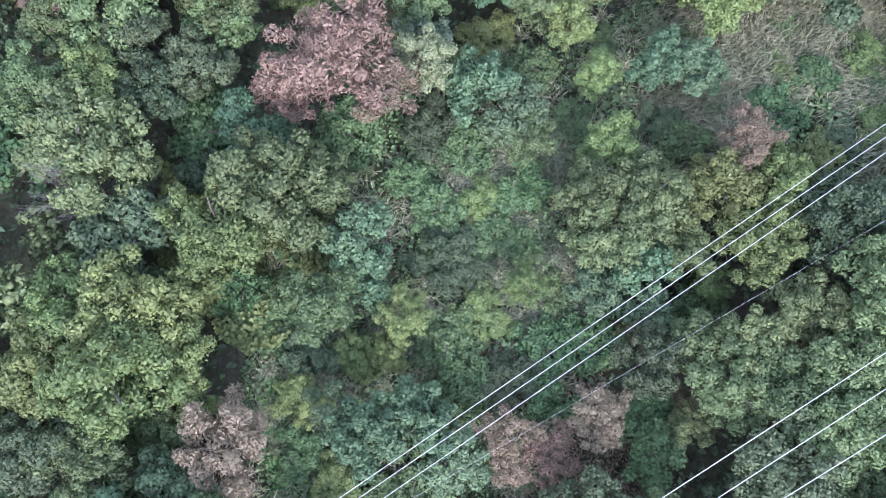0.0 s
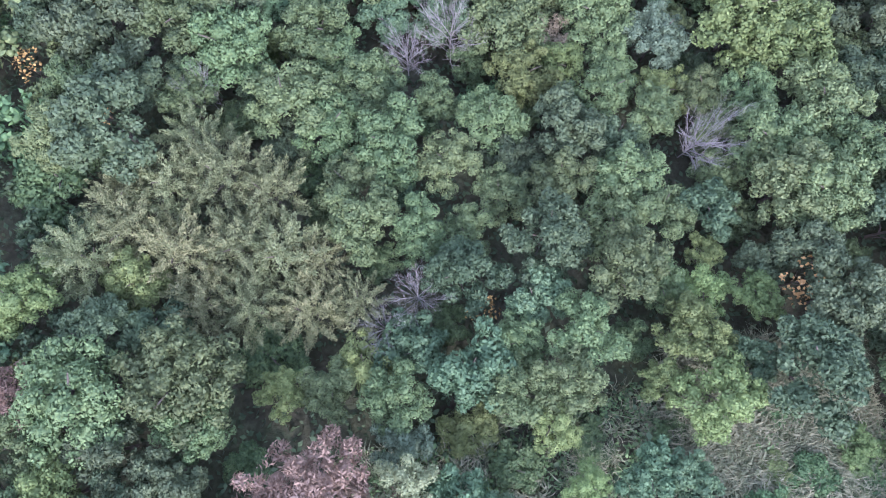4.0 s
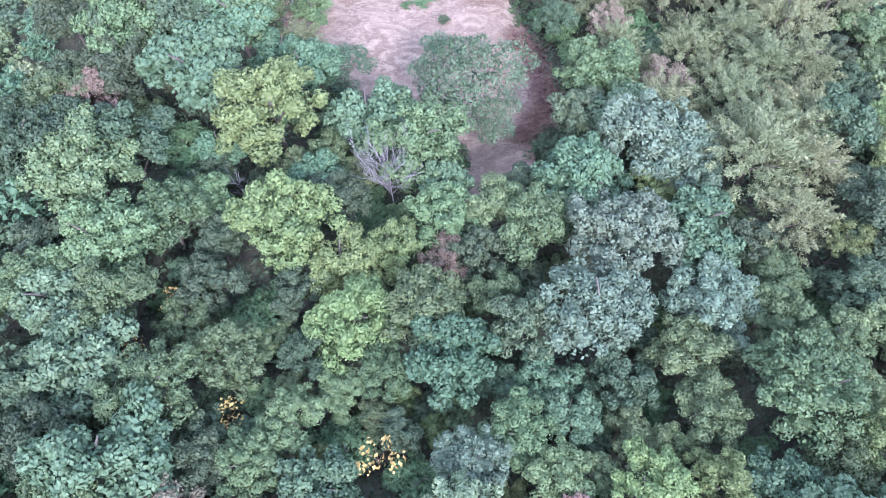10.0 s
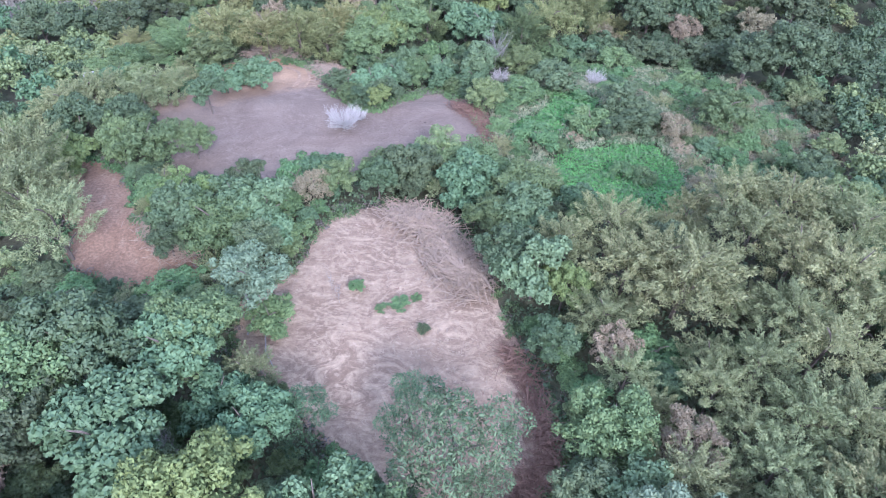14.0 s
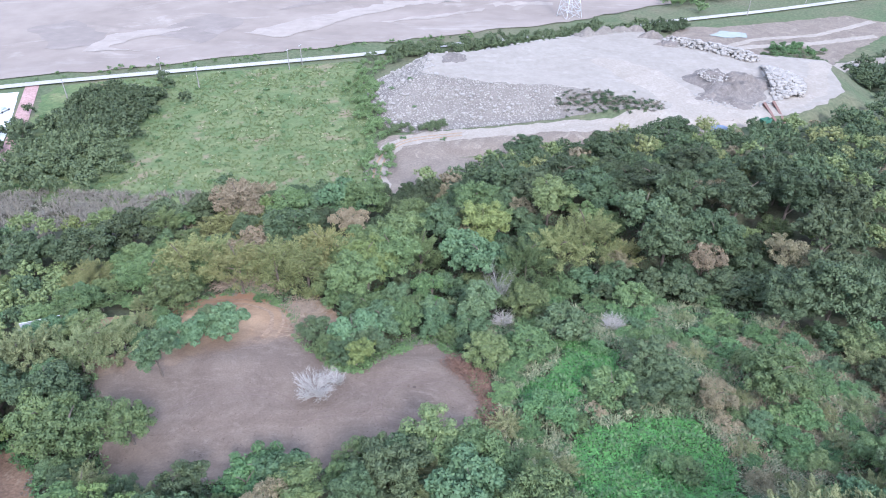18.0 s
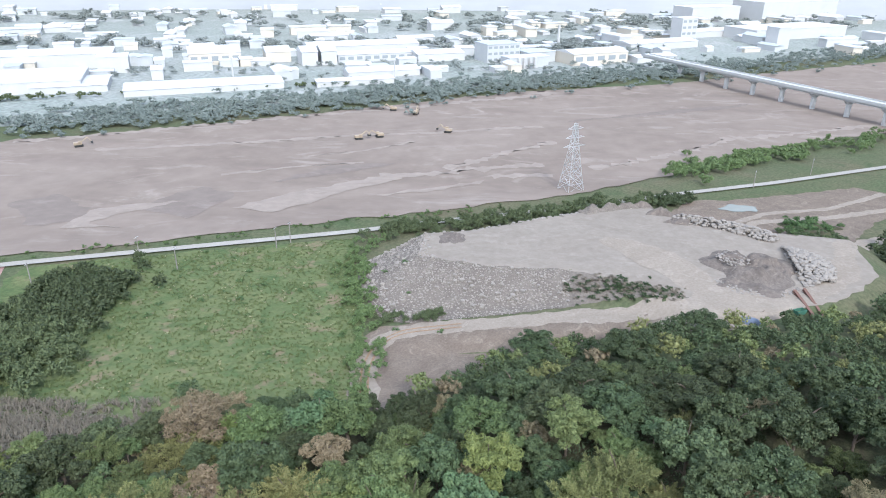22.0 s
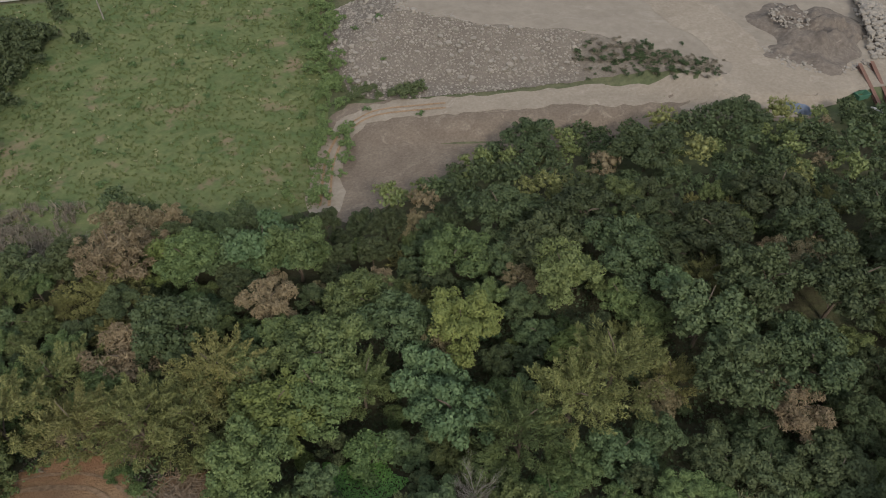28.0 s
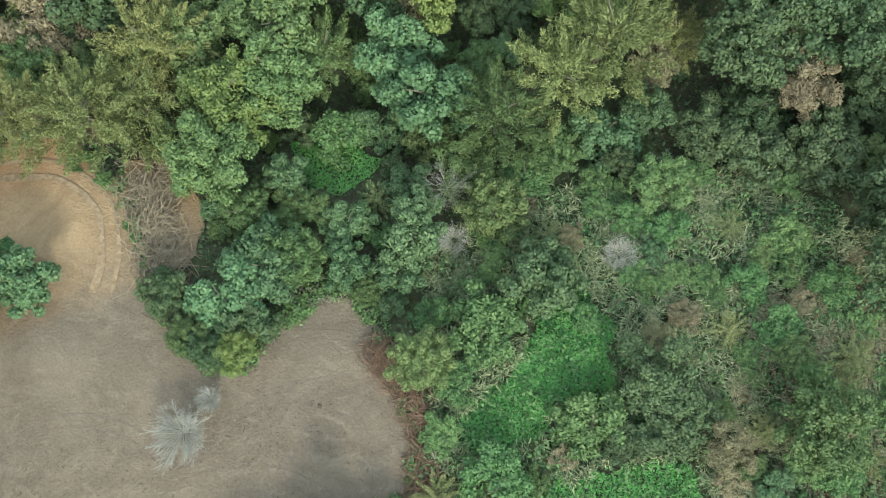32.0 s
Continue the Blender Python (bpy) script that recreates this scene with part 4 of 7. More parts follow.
tree("bamboo", 47.3, 123.0, 4.3, 11.0)
tree("bamboo", 39.9, 121.0, 3.8, 9.8)
tree("bamboo", 34.4, 118.2, 3.3, 8.8)
tree("bamboo", 42.0, 114.5, 4.0, 10.3)
tree("bamboo", 46.6, 114.5, 4.1, 10.5)
tree("bamboo", 37.1, 108.8, 3.7, 9.7)
tree("bamboo", 38.4, 103.2, 3.9, 10.0)
tree("bamboo", 44.0, 105.9, 3.8, 9.8)
tree("bamboo", 51.9, 146.2, 5.2, 12.9)
tree("bamboo", 45.9, 148.3, 4.7, 11.9)
tree("bamboo", 58.2, 141.2, 5.1, 12.8)
tree("straw", 25.2, 124.2, 2.7, 7.0)
tree("shrub", 30.7, 125.0, 3.6, 4.4)
tree("dark", 18.7, 125.1, 2.7, 6.9)
tree("shrub", 20.7, 126.1, 2.8, 3.5)
tree("teal", -16.4, 116.6, 3.5, 8.5)
tree("teal", -28.6, 147.0, 4.0, 9.0)
tree("dark", -29.6, 142.6, 2.8, 6.5)
tree("teal", -17.2, 147.5, 3.7, 8.9)
tree("shrub", -14.4, 161.7, 3.8, 4.6)
tree("bamboo", -48.9, 146.9, 5.3, 13.3)
tree("bamboo", -42.5, 141.4, 5.0, 12.5)
tree("bamboo", -52.8, 155.8, 5.8, 14.2)
tree("bamboo", -47.5, 150.5, 3.6, 8.5)
tree("shrub", -39.5, 133.5, 3.2, 3.2)
bare_tree(-17.6, 96.1, 2.1, 5.4, True)
bare_tree(-1.7, 96.1, 3.5, 7.9)
tree("broad", -22.9, 89.9, 3.9, 9.4)
tree("broad", -27.1, 86.0, 4.6, 10.9)
tree("straw", -35.6, 110.8, 2.9, 7.3)
tree("dark", -35.5, 102.9, 4.0, 9.6)
tree("broad", -39.5, 107.1, 4.2, 10.1)
tree("broad", -33.9, 119.2, 5.9, 13.5)
tree("teal", -21.6, 121.4, 5.1, 11.8)
tree("shrub", -14.2, 130.4, 3.2, 4.0)
tree("dark", -43.7, 123.6, 4.1, 9.7)
tree("bamboo", 34.4, 131.9, 5.6, 13.8)
tree("bamboo", 42.4, 102.6, 4.0, 10.3)
tree("bamboo", 41.0, 96.4, 3.7, 9.7)
tree("bamboo", 37.1, 89.9, 3.5, 9.2)
tree("dark", 46.4, 103.1, 4.1, 9.8)
tree("teal", -29.8, 80.7, 3.8, 9.2)
tree("dark", 22.9, 102.4, 3.1, 7.7)
tree("dark", 32.6, 88.2, 2.8, 7.2)
tree("broad", -31.0, 95.0, 5.5, 12.7)
tree("dark", -39.5, 98.5, 5.0, 11.6)
tree("rusty", 3.6, 85.7, 1.9, 5.2)
tree("lime", -11.2, 88.7, 4.8, 11.3)
tree("lime", -6.1, 84.8, 3.6, 8.7)
tree("lime", -4.1, 78.6, 4.0, 9.6)
tree("lime", -1.4, 86.6, 3.2, 8.0)
tree("broad", 3.6, 90.6, 3.5, 8.5)
tree("teal", 4.0, 75.0, 3.8, 9.3)
tree("dark", 6.9, 86.3, 2.8, 7.1)
tree("ash", 16.5, 78.6, 4.7, 11.1)
tree("teal", 18.0, 93.4, 4.2, 10.0)
tree("ash", 20.3, 87.2, 5.0, 11.6)
tree("teal", 28.0, 88.7, 4.2, 10.0)
tree("ash", 27.4, 80.6, 3.8, 9.2)
tree("bamboo", 35.1, 97.0, 4.9, 12.4)
tree("ash", 5.7, 67.2, 2.9, 7.4)
tree("golden", -1.8, 67.3, 1.9, 4.1)
tree("golden", -13.8, 70.8, 1.5, 3.2)
tree("teal", -5.5, 64.7, 3.1, 7.8)
tree("red", 12.9, 60.1, 1.4, 4.2)
tree("straw", -17.0, 63.0, 2.6, 6.8)
tree("teal", -26.0, 74.7, 4.2, 10.0)
tree("teal", -21.3, 66.5, 4.6, 10.9)
tree("broad", -14.0, 75.5, 3.1, 7.8)
tree("teal", 13.7, 70.7, 2.4, 6.3)
tree("lime", 18.7, 64.6, 3.1, 7.7)
tree("lime", 24.2, 64.7, 2.8, 7.2)
tree("lime", 25.0, 60.6, 2.6, 6.8)
tree("broad", 18.8, 69.1, 2.4, 6.3)
tree("broad", 24.7, 71.0, 3.0, 7.5)
tree("broad", 32.3, 72.3, 4.5, 10.7)
tree("dark", 42.2, 82.5, 3.1, 7.8)
tree("lime", 38.3, 67.6, 3.2, 7.9)
tree("teal", 28.7, 64.7, 2.9, 7.4)
tree("teal", 32.2, 60.6, 4.2, 10.0)
tree("dark", -17.2, 82.5, 3.1, 7.7)
tree("dark", -8.2, 76.0, 2.3, 6.2)
tree("broad", -8.5, 70.0, 2.7, 6.9)
tree("broad", -4.9, 72.5, 2.2, 6.0)
tree("teal", 12.0, 74.1, 2.5, 6.6)
tree("dark", -27.7, 68.7, 3.2, 7.9)
tree("broad", -32.6, 82.0, 3.6, 8.8)
tree("dark", 45.8, 89.7, 4.0, 9.6)
tree("dark", 0.1, 69.3, 1.9, 5.4)
tree("broad", -11.3, 66.4, 2.6, 6.8)
tree("teal", -3.1, 61.1, 2.7, 6.9)
tree("broad", -23.9, 62.7, 3.5, 8.5)
tree("teal", 3.8, 60.2, 2.7, 6.8)
tree("golden", -20.8, 81.8, 1.5, 3.2)
tree("golden", -23.2, 76.8, 1.4, 3.1)
tree("lime", -8.4, 59.0, 3.1, 7.7)
tree("lime", -6.1, 54.1, 3.3, 8.1)
tree("broad", -10.4, 54.4, 2.9, 7.4)
tree("broad", -4.5, 49.7, 3.4, 8.4)
tree("dark", -22.3, 57.8, 3.7, 9.0)
bare_tree(-30.1, 55.3, 4.1, 9.0)
bare_tree(-29.5, 61.2, 2.5, 5.8)
bare_tree(-18.9, 57.5, 2.3, 5.4)
bare_tree(-24.8, 55.7, 2.3, 5.4)
tree("golden", -25.4, 48.7, 3.1, 6.7)
tree("golden", -21.1, 53.0, 1.6, 3.5)
tree("golden", -17.8, 51.6, 2.0, 4.5)
tree("golden", -24.7, 51.2, 2.1, 4.6)
tree("dark", -24.7, 43.5, 3.8, 9.2)
tree("broad", -15.0, 42.2, 3.4, 8.4)
tree("teal", -12.5, 48.4, 1.9, 5.3)
tree("broad", -8.7, 44.3, 3.0, 7.6)
tree("broad", -6.4, 41.9, 2.4, 6.3)
bare_tree(-11.2, 51.2, 2.1, 5.0)
tree("teal", -1.1, 49.5, 1.9, 5.2)
tree("teal", -3.2, 45.7, 2.2, 6.0)
tree("teal", 1.9, 46.5, 2.7, 6.9)
tree("broad", 5.8, 50.0, 2.8, 7.1)
tree("broad", 9.9, 49.5, 2.7, 6.9)
bare_tree(2.1, 44.0, 2.7, 6.3)
bare_tree(-1.4, 42.2, 2.2, 5.3)
tree("red", 6.1, 57.1, 2.0, 5.6)
tree("rusty", 1.3, 58.3, 1.6, 4.8)
tree("broad", 7.9, 54.1, 2.4, 6.4)
tree("lime", 10.8, 54.8, 2.4, 6.3)
tree("broad", 16.1, 57.2, 3.0, 7.5)
tree("red", 13.3, 62.5, 1.5, 4.5)
tree("teal", 18.5, 50.0, 2.9, 7.3)
tree("teal", 18.6, 54.9, 2.1, 5.6)
tree("rusty", 21.4, 54.5, 1.5, 4.4)
tree("dark", 25.1, 54.2, 3.1, 7.8)
tree("rusty", 31.5, 52.6, 2.2, 5.8)
tree("lime", 24.9, 45.1, 4.4, 10.5)
tree("lime", 27.9, 43.5, 3.7, 9.0)
tree("ash", 18.3, 44.0, 2.5, 6.6)
bare_tree(14.9, 48.4, 1.9, 5.1, True)
tree("straw", 9.6, 44.2, 2.0, 5.5)
tree("lime", 7.6, 40.6, 2.5, 6.5)
tree("lime", 10.5, 41.7, 2.1, 5.7)
tree("broad", 14.7, 41.8, 2.0, 5.5)
tree("broad", 21.5, 39.3, 2.0, 5.6)
tree("broad", 24.6, 38.8, 2.3, 6.1)
tree("broad", 29.6, 37.7, 3.2, 7.9)
tree("broad", 31.1, 33.9, 2.8, 7.1)
tree("broad", 25.2, 34.3, 3.0, 7.5)
tree("broad", 26.0, 30.8, 3.2, 8.0)
tree("camphor", -4.1, 38.0, 2.3, 6.1)
tree("camphor", 0.8, 38.5, 1.9, 5.3)
tree("camphor", -10.0, 37.8, 3.1, 7.8)
tree("camphor", -7.0, 35.8, 2.5, 6.4)
tree("teal", 37.9, 61.0, 3.6, 8.7)
tree("teal", 30.4, 58.9, 3.8, 9.1)
tree("teal", 35.2, 56.4, 3.3, 8.1)
tree("lime", 27.9, 59.9, 2.7, 6.9)
tree("dark", -29.7, 46.3, 3.1, 7.7)
tree("broad", -26.6, 34.6, 2.7, 7.0)
tree("shrub", -26.8, 31.6, 3.3, 4.1)
tree("dark", -20.4, 39.4, 2.3, 6.1)
tree("broad", -18.1, 38.1, 2.2, 5.9)
bare_tree(-17.0, 39.0, 1.7, 4.2)
tree("dark", 34.4, 50.3, 3.2, 7.9)
tree("dark", 33.5, 40.6, 2.5, 6.5)
tree("bamboo", -22.7, 25.3, 2.6, 7.1)
tree("bamboo", -20.0, 27.4, 2.5, 7.1)
tree("bamboo", -16.2, 25.7, 2.8, 7.6)
tree("bamboo", -12.5, 26.2, 2.7, 7.4)
tree("bamboo", -9.5, 25.8, 2.7, 7.3)
tree("bamboo", -7.1, 25.2, 2.0, 5.8)
tree("bamboo", -14.5, 22.3, 2.3, 6.5)
tree("bamboo", -11.1, 21.9, 2.2, 6.4)
tree("bamboo", -7.4, 21.9, 2.2, 6.3)
tree("bamboo", -4.2, 22.4, 1.8, 5.5)
tree("bamboo", -17.9, 30.7, 2.6, 7.2)
tree("bamboo", -14.0, 31.5, 2.9, 7.8)
tree("bamboo", -10.8, 30.4, 2.5, 7.0)
tree("bamboo", -21.3, 29.5, 2.2, 6.4)
tree("bamboo", -16.9, 34.7, 2.3, 6.5)
tree("broad", -14.5, 17.4, 3.5, 8.7)
tree("broad", -14.2, 15.0, 2.5, 6.4)
tree("lime", -8.7, 16.4, 1.7, 4.9)
tree("broad", -5.7, 16.8, 2.0, 5.6)
tree("broad", -1.3, 16.2, 2.3, 6.2)
tree("teal", 3.3, 18.2, 2.6, 6.7)
tree("broad", 6.4, 19.8, 1.8, 5.1)
tree("broad", 6.2, 16.8, 2.1, 5.8)
tree("broad", 10.7, 20.5, 2.6, 6.6)
tree("broad", 9.4, 17.5, 2.4, 6.4)
tree("lime", 8.3, 14.7, 1.8, 5.0)
tree("teal", 7.6, 22.9, 2.1, 5.7)
tree("lime", 17.8, 20.5, 2.4, 6.4)
tree("lime", 15.9, 17.2, 1.6, 4.7)
tree("lime", 18.6, 16.5, 2.7, 6.9)
tree("lime", 22.7, 23.0, 1.8, 5.0)
tree("dark", 21.4, 18.3, 2.0, 5.5)
tree("dark", 24.4, 18.2, 3.4, 8.4)
tree("dark", 27.9, 22.8, 2.9, 7.4)
tree("dark", 26.6, 25.7, 2.4, 6.3)
tree("teal", 14.1, 11.9, 1.8, 5.1)
tree("teal", 16.5, 11.3, 1.8, 5.1)
tree("camphor", -0.3, 27.6, 2.2, 5.9)
tree("camphor", 3.1, 27.5, 1.8, 5.1)
tree("camphor", 5.6, 30.6, 2.1, 5.6)
tree("camphor", 10.0, 31.6, 2.4, 6.4)
tree("camphor", 1.5, 32.8, 2.3, 6.1)
tree("camphor", 4.9, 36.6, 2.5, 6.6)
tree("camphor", -2.6, 34.3, 3.0, 7.6)
tree("camphor", -5.4, 31.0, 2.2, 5.8)
tree("camphor", -4.1, 39.6, 2.6, 6.8)
tree("camphor", 14.5, 31.8, 2.6, 6.8)
tree("camphor", 17.2, 29.5, 2.1, 5.6)
tree("camphor", 14.1, 39.4, 2.2, 6.0)
tree("camphor", 17.3, 36.9, 2.2, 5.9)
tree("broad", 28.0, 30.2, 3.1, 7.8)
tree("teal", 20.4, 29.1, 2.1, 5.7)
tree("lime", 19.6, 26.0, 1.4, 4.2)
tree("golden", 3.9, 22.2, 1.2, 2.6)
tree("golden", 25.7, 24.0, 1.8, 3.9)
tree("golden", -25.1, 36.1, 1.5, 3.3)
tree("golden", -31.2, 41.5, 1.4, 3.0)
bare_tree(-0.2, 22.9, 2.0, 4.8)
bare_tree(-2.4, 20.7, 1.9, 4.6)
bare_tree(20.2, 34.7, 2.6, 5.9)
tree("lime", -26.4, 22.6, 2.6, 6.8)
tree("rusty", -24.8, 16.0, 1.9, 5.3)
tree("broad", -24.2, 13.9, 2.5, 6.5)
tree("lime", -21.7, 10.3, 2.6, 6.7)
tree("broad", -25.8, 10.0, 2.5, 6.6)
tree("camphor", -21.5, 6.2, 3.7, 8.9)
bare_tree(-22.8, 3.2, 2.1, 5.0)
tree("broad", -10.2, 3.2, 3.8, 9.2)
tree("lime", -13.3, 1.2, 3.4, 8.3)
tree("broad", -7.6, 3.7, 2.2, 5.8)
tree("lime", -21.8, -3.6, 3.1, 7.7)
tree("lime", -17.8, -4.2, 3.6, 8.9)
tree("lime", -22.8, -7.2, 3.3, 8.1)
tree("lime", -18.6, -7.6, 4.0, 9.6)
tree("lime", -15.7, -6.3, 2.8, 7.0)
tree("dark", -23.9, -12.3, 2.8, 7.2)
tree("broad", -21.3, -12.6, 2.8, 7.0)
tree("teal", -4.7, 0.5, 2.3, 6.1)
tree("broad", -7.4, -3.2, 2.6, 6.7)
tree("teal", -4.4, -1.9, 1.8, 5.0)
tree("lime", -2.3, -4.4, 1.7, 4.9)
tree("lime", -3.0, -6.7, 1.3, 4.0)
tree("dark", -6.4, -9.9, 1.6, 4.7)
tree("teal", -4.2, -11.3, 2.4, 6.3)
tree("teal", -1.1, -10.7, 2.3, 6.1)
tree("teal", 0.9, -13.1, 2.1, 5.8)
tree("lime", 10.8, 6.6, 1.9, 5.2)
tree("broad", 9.5, 3.4, 2.3, 6.2)
tree("broad", 12.9, 3.0, 2.7, 6.9)
tree("broad", 10.5, 0.6, 2.5, 6.5)
tree("teal", 12.3, -0.8, 2.2, 5.8)
tree("broad", 15.4, -0.1, 1.9, 5.2)
tree("teal", 10.0, -2.5, 1.8, 5.1)
tree("lime", 17.7, 3.4, 2.6, 6.8)
tree("lime", 20.7, 4.1, 2.3, 6.2)
tree("lime", 19.7, 0.5, 2.6, 6.8)
tree("lime", 5.5, -2.3, 1.4, 4.2)
tree("broad", 16.3, -6.2, 2.2, 6.0)
tree("broad", 19.3, -5.9, 2.3, 6.1)
tree("broad", 22.5, -4.1, 2.7, 6.9)
tree("broad", 24.4, -6.0, 3.1, 7.8)
tree("camphor", 17.7, -8.5, 2.6, 6.7)
tree("camphor", 21.0, -8.4, 2.7, 6.9)
tree("dark", 12.9, -6.9, 2.2, 5.9)
tree("dark", 24.7, 2.0, 2.8, 7.1)
tree("lime", 10.2, 11.1, 1.5, 4.5)
tree("teal", 2.6, 10.1, 2.2, 5.9)
tree("teal", 4.3, 8.4, 2.2, 5.9)
tree("broad", 5.5, 6.8, 1.8, 5.1)
tree("rusty", -6.1, 11.2, 3.3, 8.1)
tree("rusty", -3.5, 10.1, 2.2, 5.9)
tree("rusty", -8.9, 9.7, 1.9, 5.2)
tree("ash", -1.2, 13.3, 1.8, 5.1)
tree("shrub", -15.4, 7.6, 2.8, 3.5)
tree("dark", -15.2, 11.2, 2.3, 6.2)
tree("dark", -18.9, 13.0, 2.4, 6.4)
tree("shrub", -6.0, 7.5, 2.3, 3.0)
tree("rusty", 19.0, 6.7, 1.8, 5.0)
tree("straw", 9.8, -10.4, 2.0, 5.5)
tree("rusty", 4.3, -12.0, 2.1, 5.8)
tree("rusty", 7.1, -12.8, 1.8, 5.1)
tree("straw", -12.5, -11.8, 2.9, 7.3)
tree("broad", 24.0, -9.9, 3.1, 7.8)
tree("dark", 20.7, -12.6, 3.1, 7.7)
tree("shrub", 13.7, -13.2, 2.4, 3.0)
tree("shrub", -19.2, -12.7, 2.5, 3.1)
tree("shrub", 16.8, -4.2, 1.8, 2.4)
tree("olive", 35.7, 219.5, 6.0, 14.7)
tree("olive", 30.0, 215.4, 5.2, 13.0)
tree("grove", 23.2, 210.6, 5.0, 12.5)
tree("teal", 15.5, 213.4, 5.1, 11.9)
tree("camphor", -1.2, 221.7, 5.9, 13.6)
tree("dark", 7.5, 228.2, 5.1, 11.8)
tree("broad", 1.6, 233.9, 5.3, 12.3)
tree("lime", 16.4, 228.0, 5.6, 12.9)
tree("teal", 11.7, 218.8, 4.8, 11.2)
tree("broad", -10.5, 247.5, 6.0, 13.7)
tree("teal", -15.8, 248.7, 5.9, 13.5)
tree("camphor", -28.3, 246.1, 5.3, 12.2)
tree("dark", -24.1, 228.1, 6.0, 13.7)
tree("straw", -40.2, 245.8, 6.0, 13.7)
tree("straw", -12.9, 235.7, 4.2, 10.1)
tree("straw", 13.0, 225.3, 3.4, 8.3)
tree("olive", -16.1, 220.8, 5.5, 12.6)
tree("olive", -40.1, 211.3, 5.4, 13.3)
tree("olive", -30.2, 210.8, 4.7, 11.9)
tree("olive", -23.6, 212.1, 5.2, 12.9)
tree("broad", -7.9, 206.6, 4.9, 11.4)
tree("broad", -1.9, 216.0, 5.2, 12.1)
tree("lime", -6.8, 213.8, 5.1, 12.0)
tree("deep", 23.2, 254.8, 6.0, 9.0)
tree("broad", 16.2, 245.2, 6.0, 9.0)
tree("dark", 29.7, 245.2, 6.0, 9.0)
tree("deep", 36.7, 251.2, 6.0, 9.0)
tree("dark", 31.6, 285.0, 5.5, 7.6)
tree("broad", 31.0, 236.7, 5.4, 12.4)
tree("dark", 41.2, 242.2, 6.0, 9.0)
tree("deep", 52.3, 272.6, 6.0, 9.0)
tree("deep", 73.8, 285.5, 5.0, 6.9)
tree("deep", 68.9, 256.2, 6.0, 9.0)
tree("deep", 55.5, 246.3, 6.0, 9.0)
tree("dark", 71.7, 246.5, 6.0, 9.0)
tree("deep", 84.2, 252.4, 6.0, 9.0)
tree("deep", 59.2, 233.7, 6.0, 13.7)
tree("deep", 70.8, 233.9, 6.0, 13.7)
tree("deep", 83.1, 235.9, 6.0, 13.7)
tree("deep", 91.9, 232.2, 6.0, 13.7)
tree("teal", 49.8, 228.4, 5.8, 13.4)
tree("deep", 60.8, 221.2, 5.8, 13.2)
tree("dark", 51.8, 219.5, 5.6, 12.9)
tree("deep", 84.1, 221.0, 6.0, 13.7)
tree("straw", 69.4, 242.4, 4.6, 7.1)
tree("straw", 74.3, 216.7, 4.1, 9.9)
tree("straw", 58.1, 215.1, 3.9, 9.4)
tree("dark", 64.8, 195.2, 4.5, 10.6)
tree("dark", 73.5, 197.6, 6.0, 13.7)
tree("grove", 3.2, 219.2, 4.3, 10.9)
tree("teal", 13.7, 198.3, 3.6, 8.9)
bare_tree(17.4, 203.2, 2.8, 6.5)
tree("broad", -33.6, 168.4, 3.3, 7.5)


OPEN = [CLEARING_A, CLEARING_B, BRUSHY, RED_PATH, TRACK_B, VINE_A, VINE_B, VINE_C]
LOT = [(-14, 266), (-13, 300), (-8, 312), (30, 312), (90, 312), (150, 340), (148, 326), (126, 299), (104, 291), (70, 289), (30, 290), (20, 283), (2, 267), (-4, 262)]
MEADOW_EDGE = [(-130, 262), (-58, 268), (-30, 264), (-8, 264), (-12, 300), (-130, 360)]


RED_STRIP = [(-120, 236), (-110, 270), (-58, 270), (-50, 258), (-62, 244), (-95, 238)]
MX, MY = np.meshgrid(np.arange(-170, 201, 0.5), np.arange(-60, 421, 0.5))
SHUT = np.zeros(MX.shape, bool)
for p in OPEN + [LOT, MEADOW_EDGE, RED_STRIP]:
    SHUT |= inside_many(MX, MY, p)


def free(x, y, r):
    """Whether a plant of radius r may stand here, clear of bare ground, paths and open carpets."""
    for dx, dy in ((0, 0), (0.7, 0), (-0.7, 0), (0, 0.7), (0, -0.7)):
        i, j = int((x + dx * r + 170) * 2), int((y + dy * r + 60) * 2)
        if not (0 <= j < SHUT.shape[0] and 0 <= i < SHUT.shape[1]) or SHUT[j, i]:
            return False
    return True


GRASSY = [(13, 160), (16, 178), (14, 196), (28, 204), (52, 206), (70, 196), (70, 172), (56, 158), (44, 150), (24, 152)]
HOLLOW = [(-12, -20), (-13, 2), (-6, 12), (4, 15), (11, 16), (20, 20), (30, 20), (32, 4), (20, 0), (10, -6), (6, -20)]
VINE_D = [(-11, -6), (-7, -6), (-7, -12), (-9, -18), (-12, -18), (-11, -12)]
BROWN = [(2, -6), (9, -5.5), (14, -11), (14, -18), (3, -18), (4, -12)]
PALEGRASS = [(1, 8), (9, 8), (8, 2), (10, -5), (3, -6), (2, 1)]
LEAFY = [(-19, 6), (-9, 6), (-7, -1), (-12.5, -8), (-19, -2)]
TWIGGY = [(-21, -12), (-13, -11), (-13, -18), (-22, -18)]
LOWEAST = [(20, 100), (22, 122), (26, 150), (45, 152), (56, 130), (52, 100), (38, 92)]


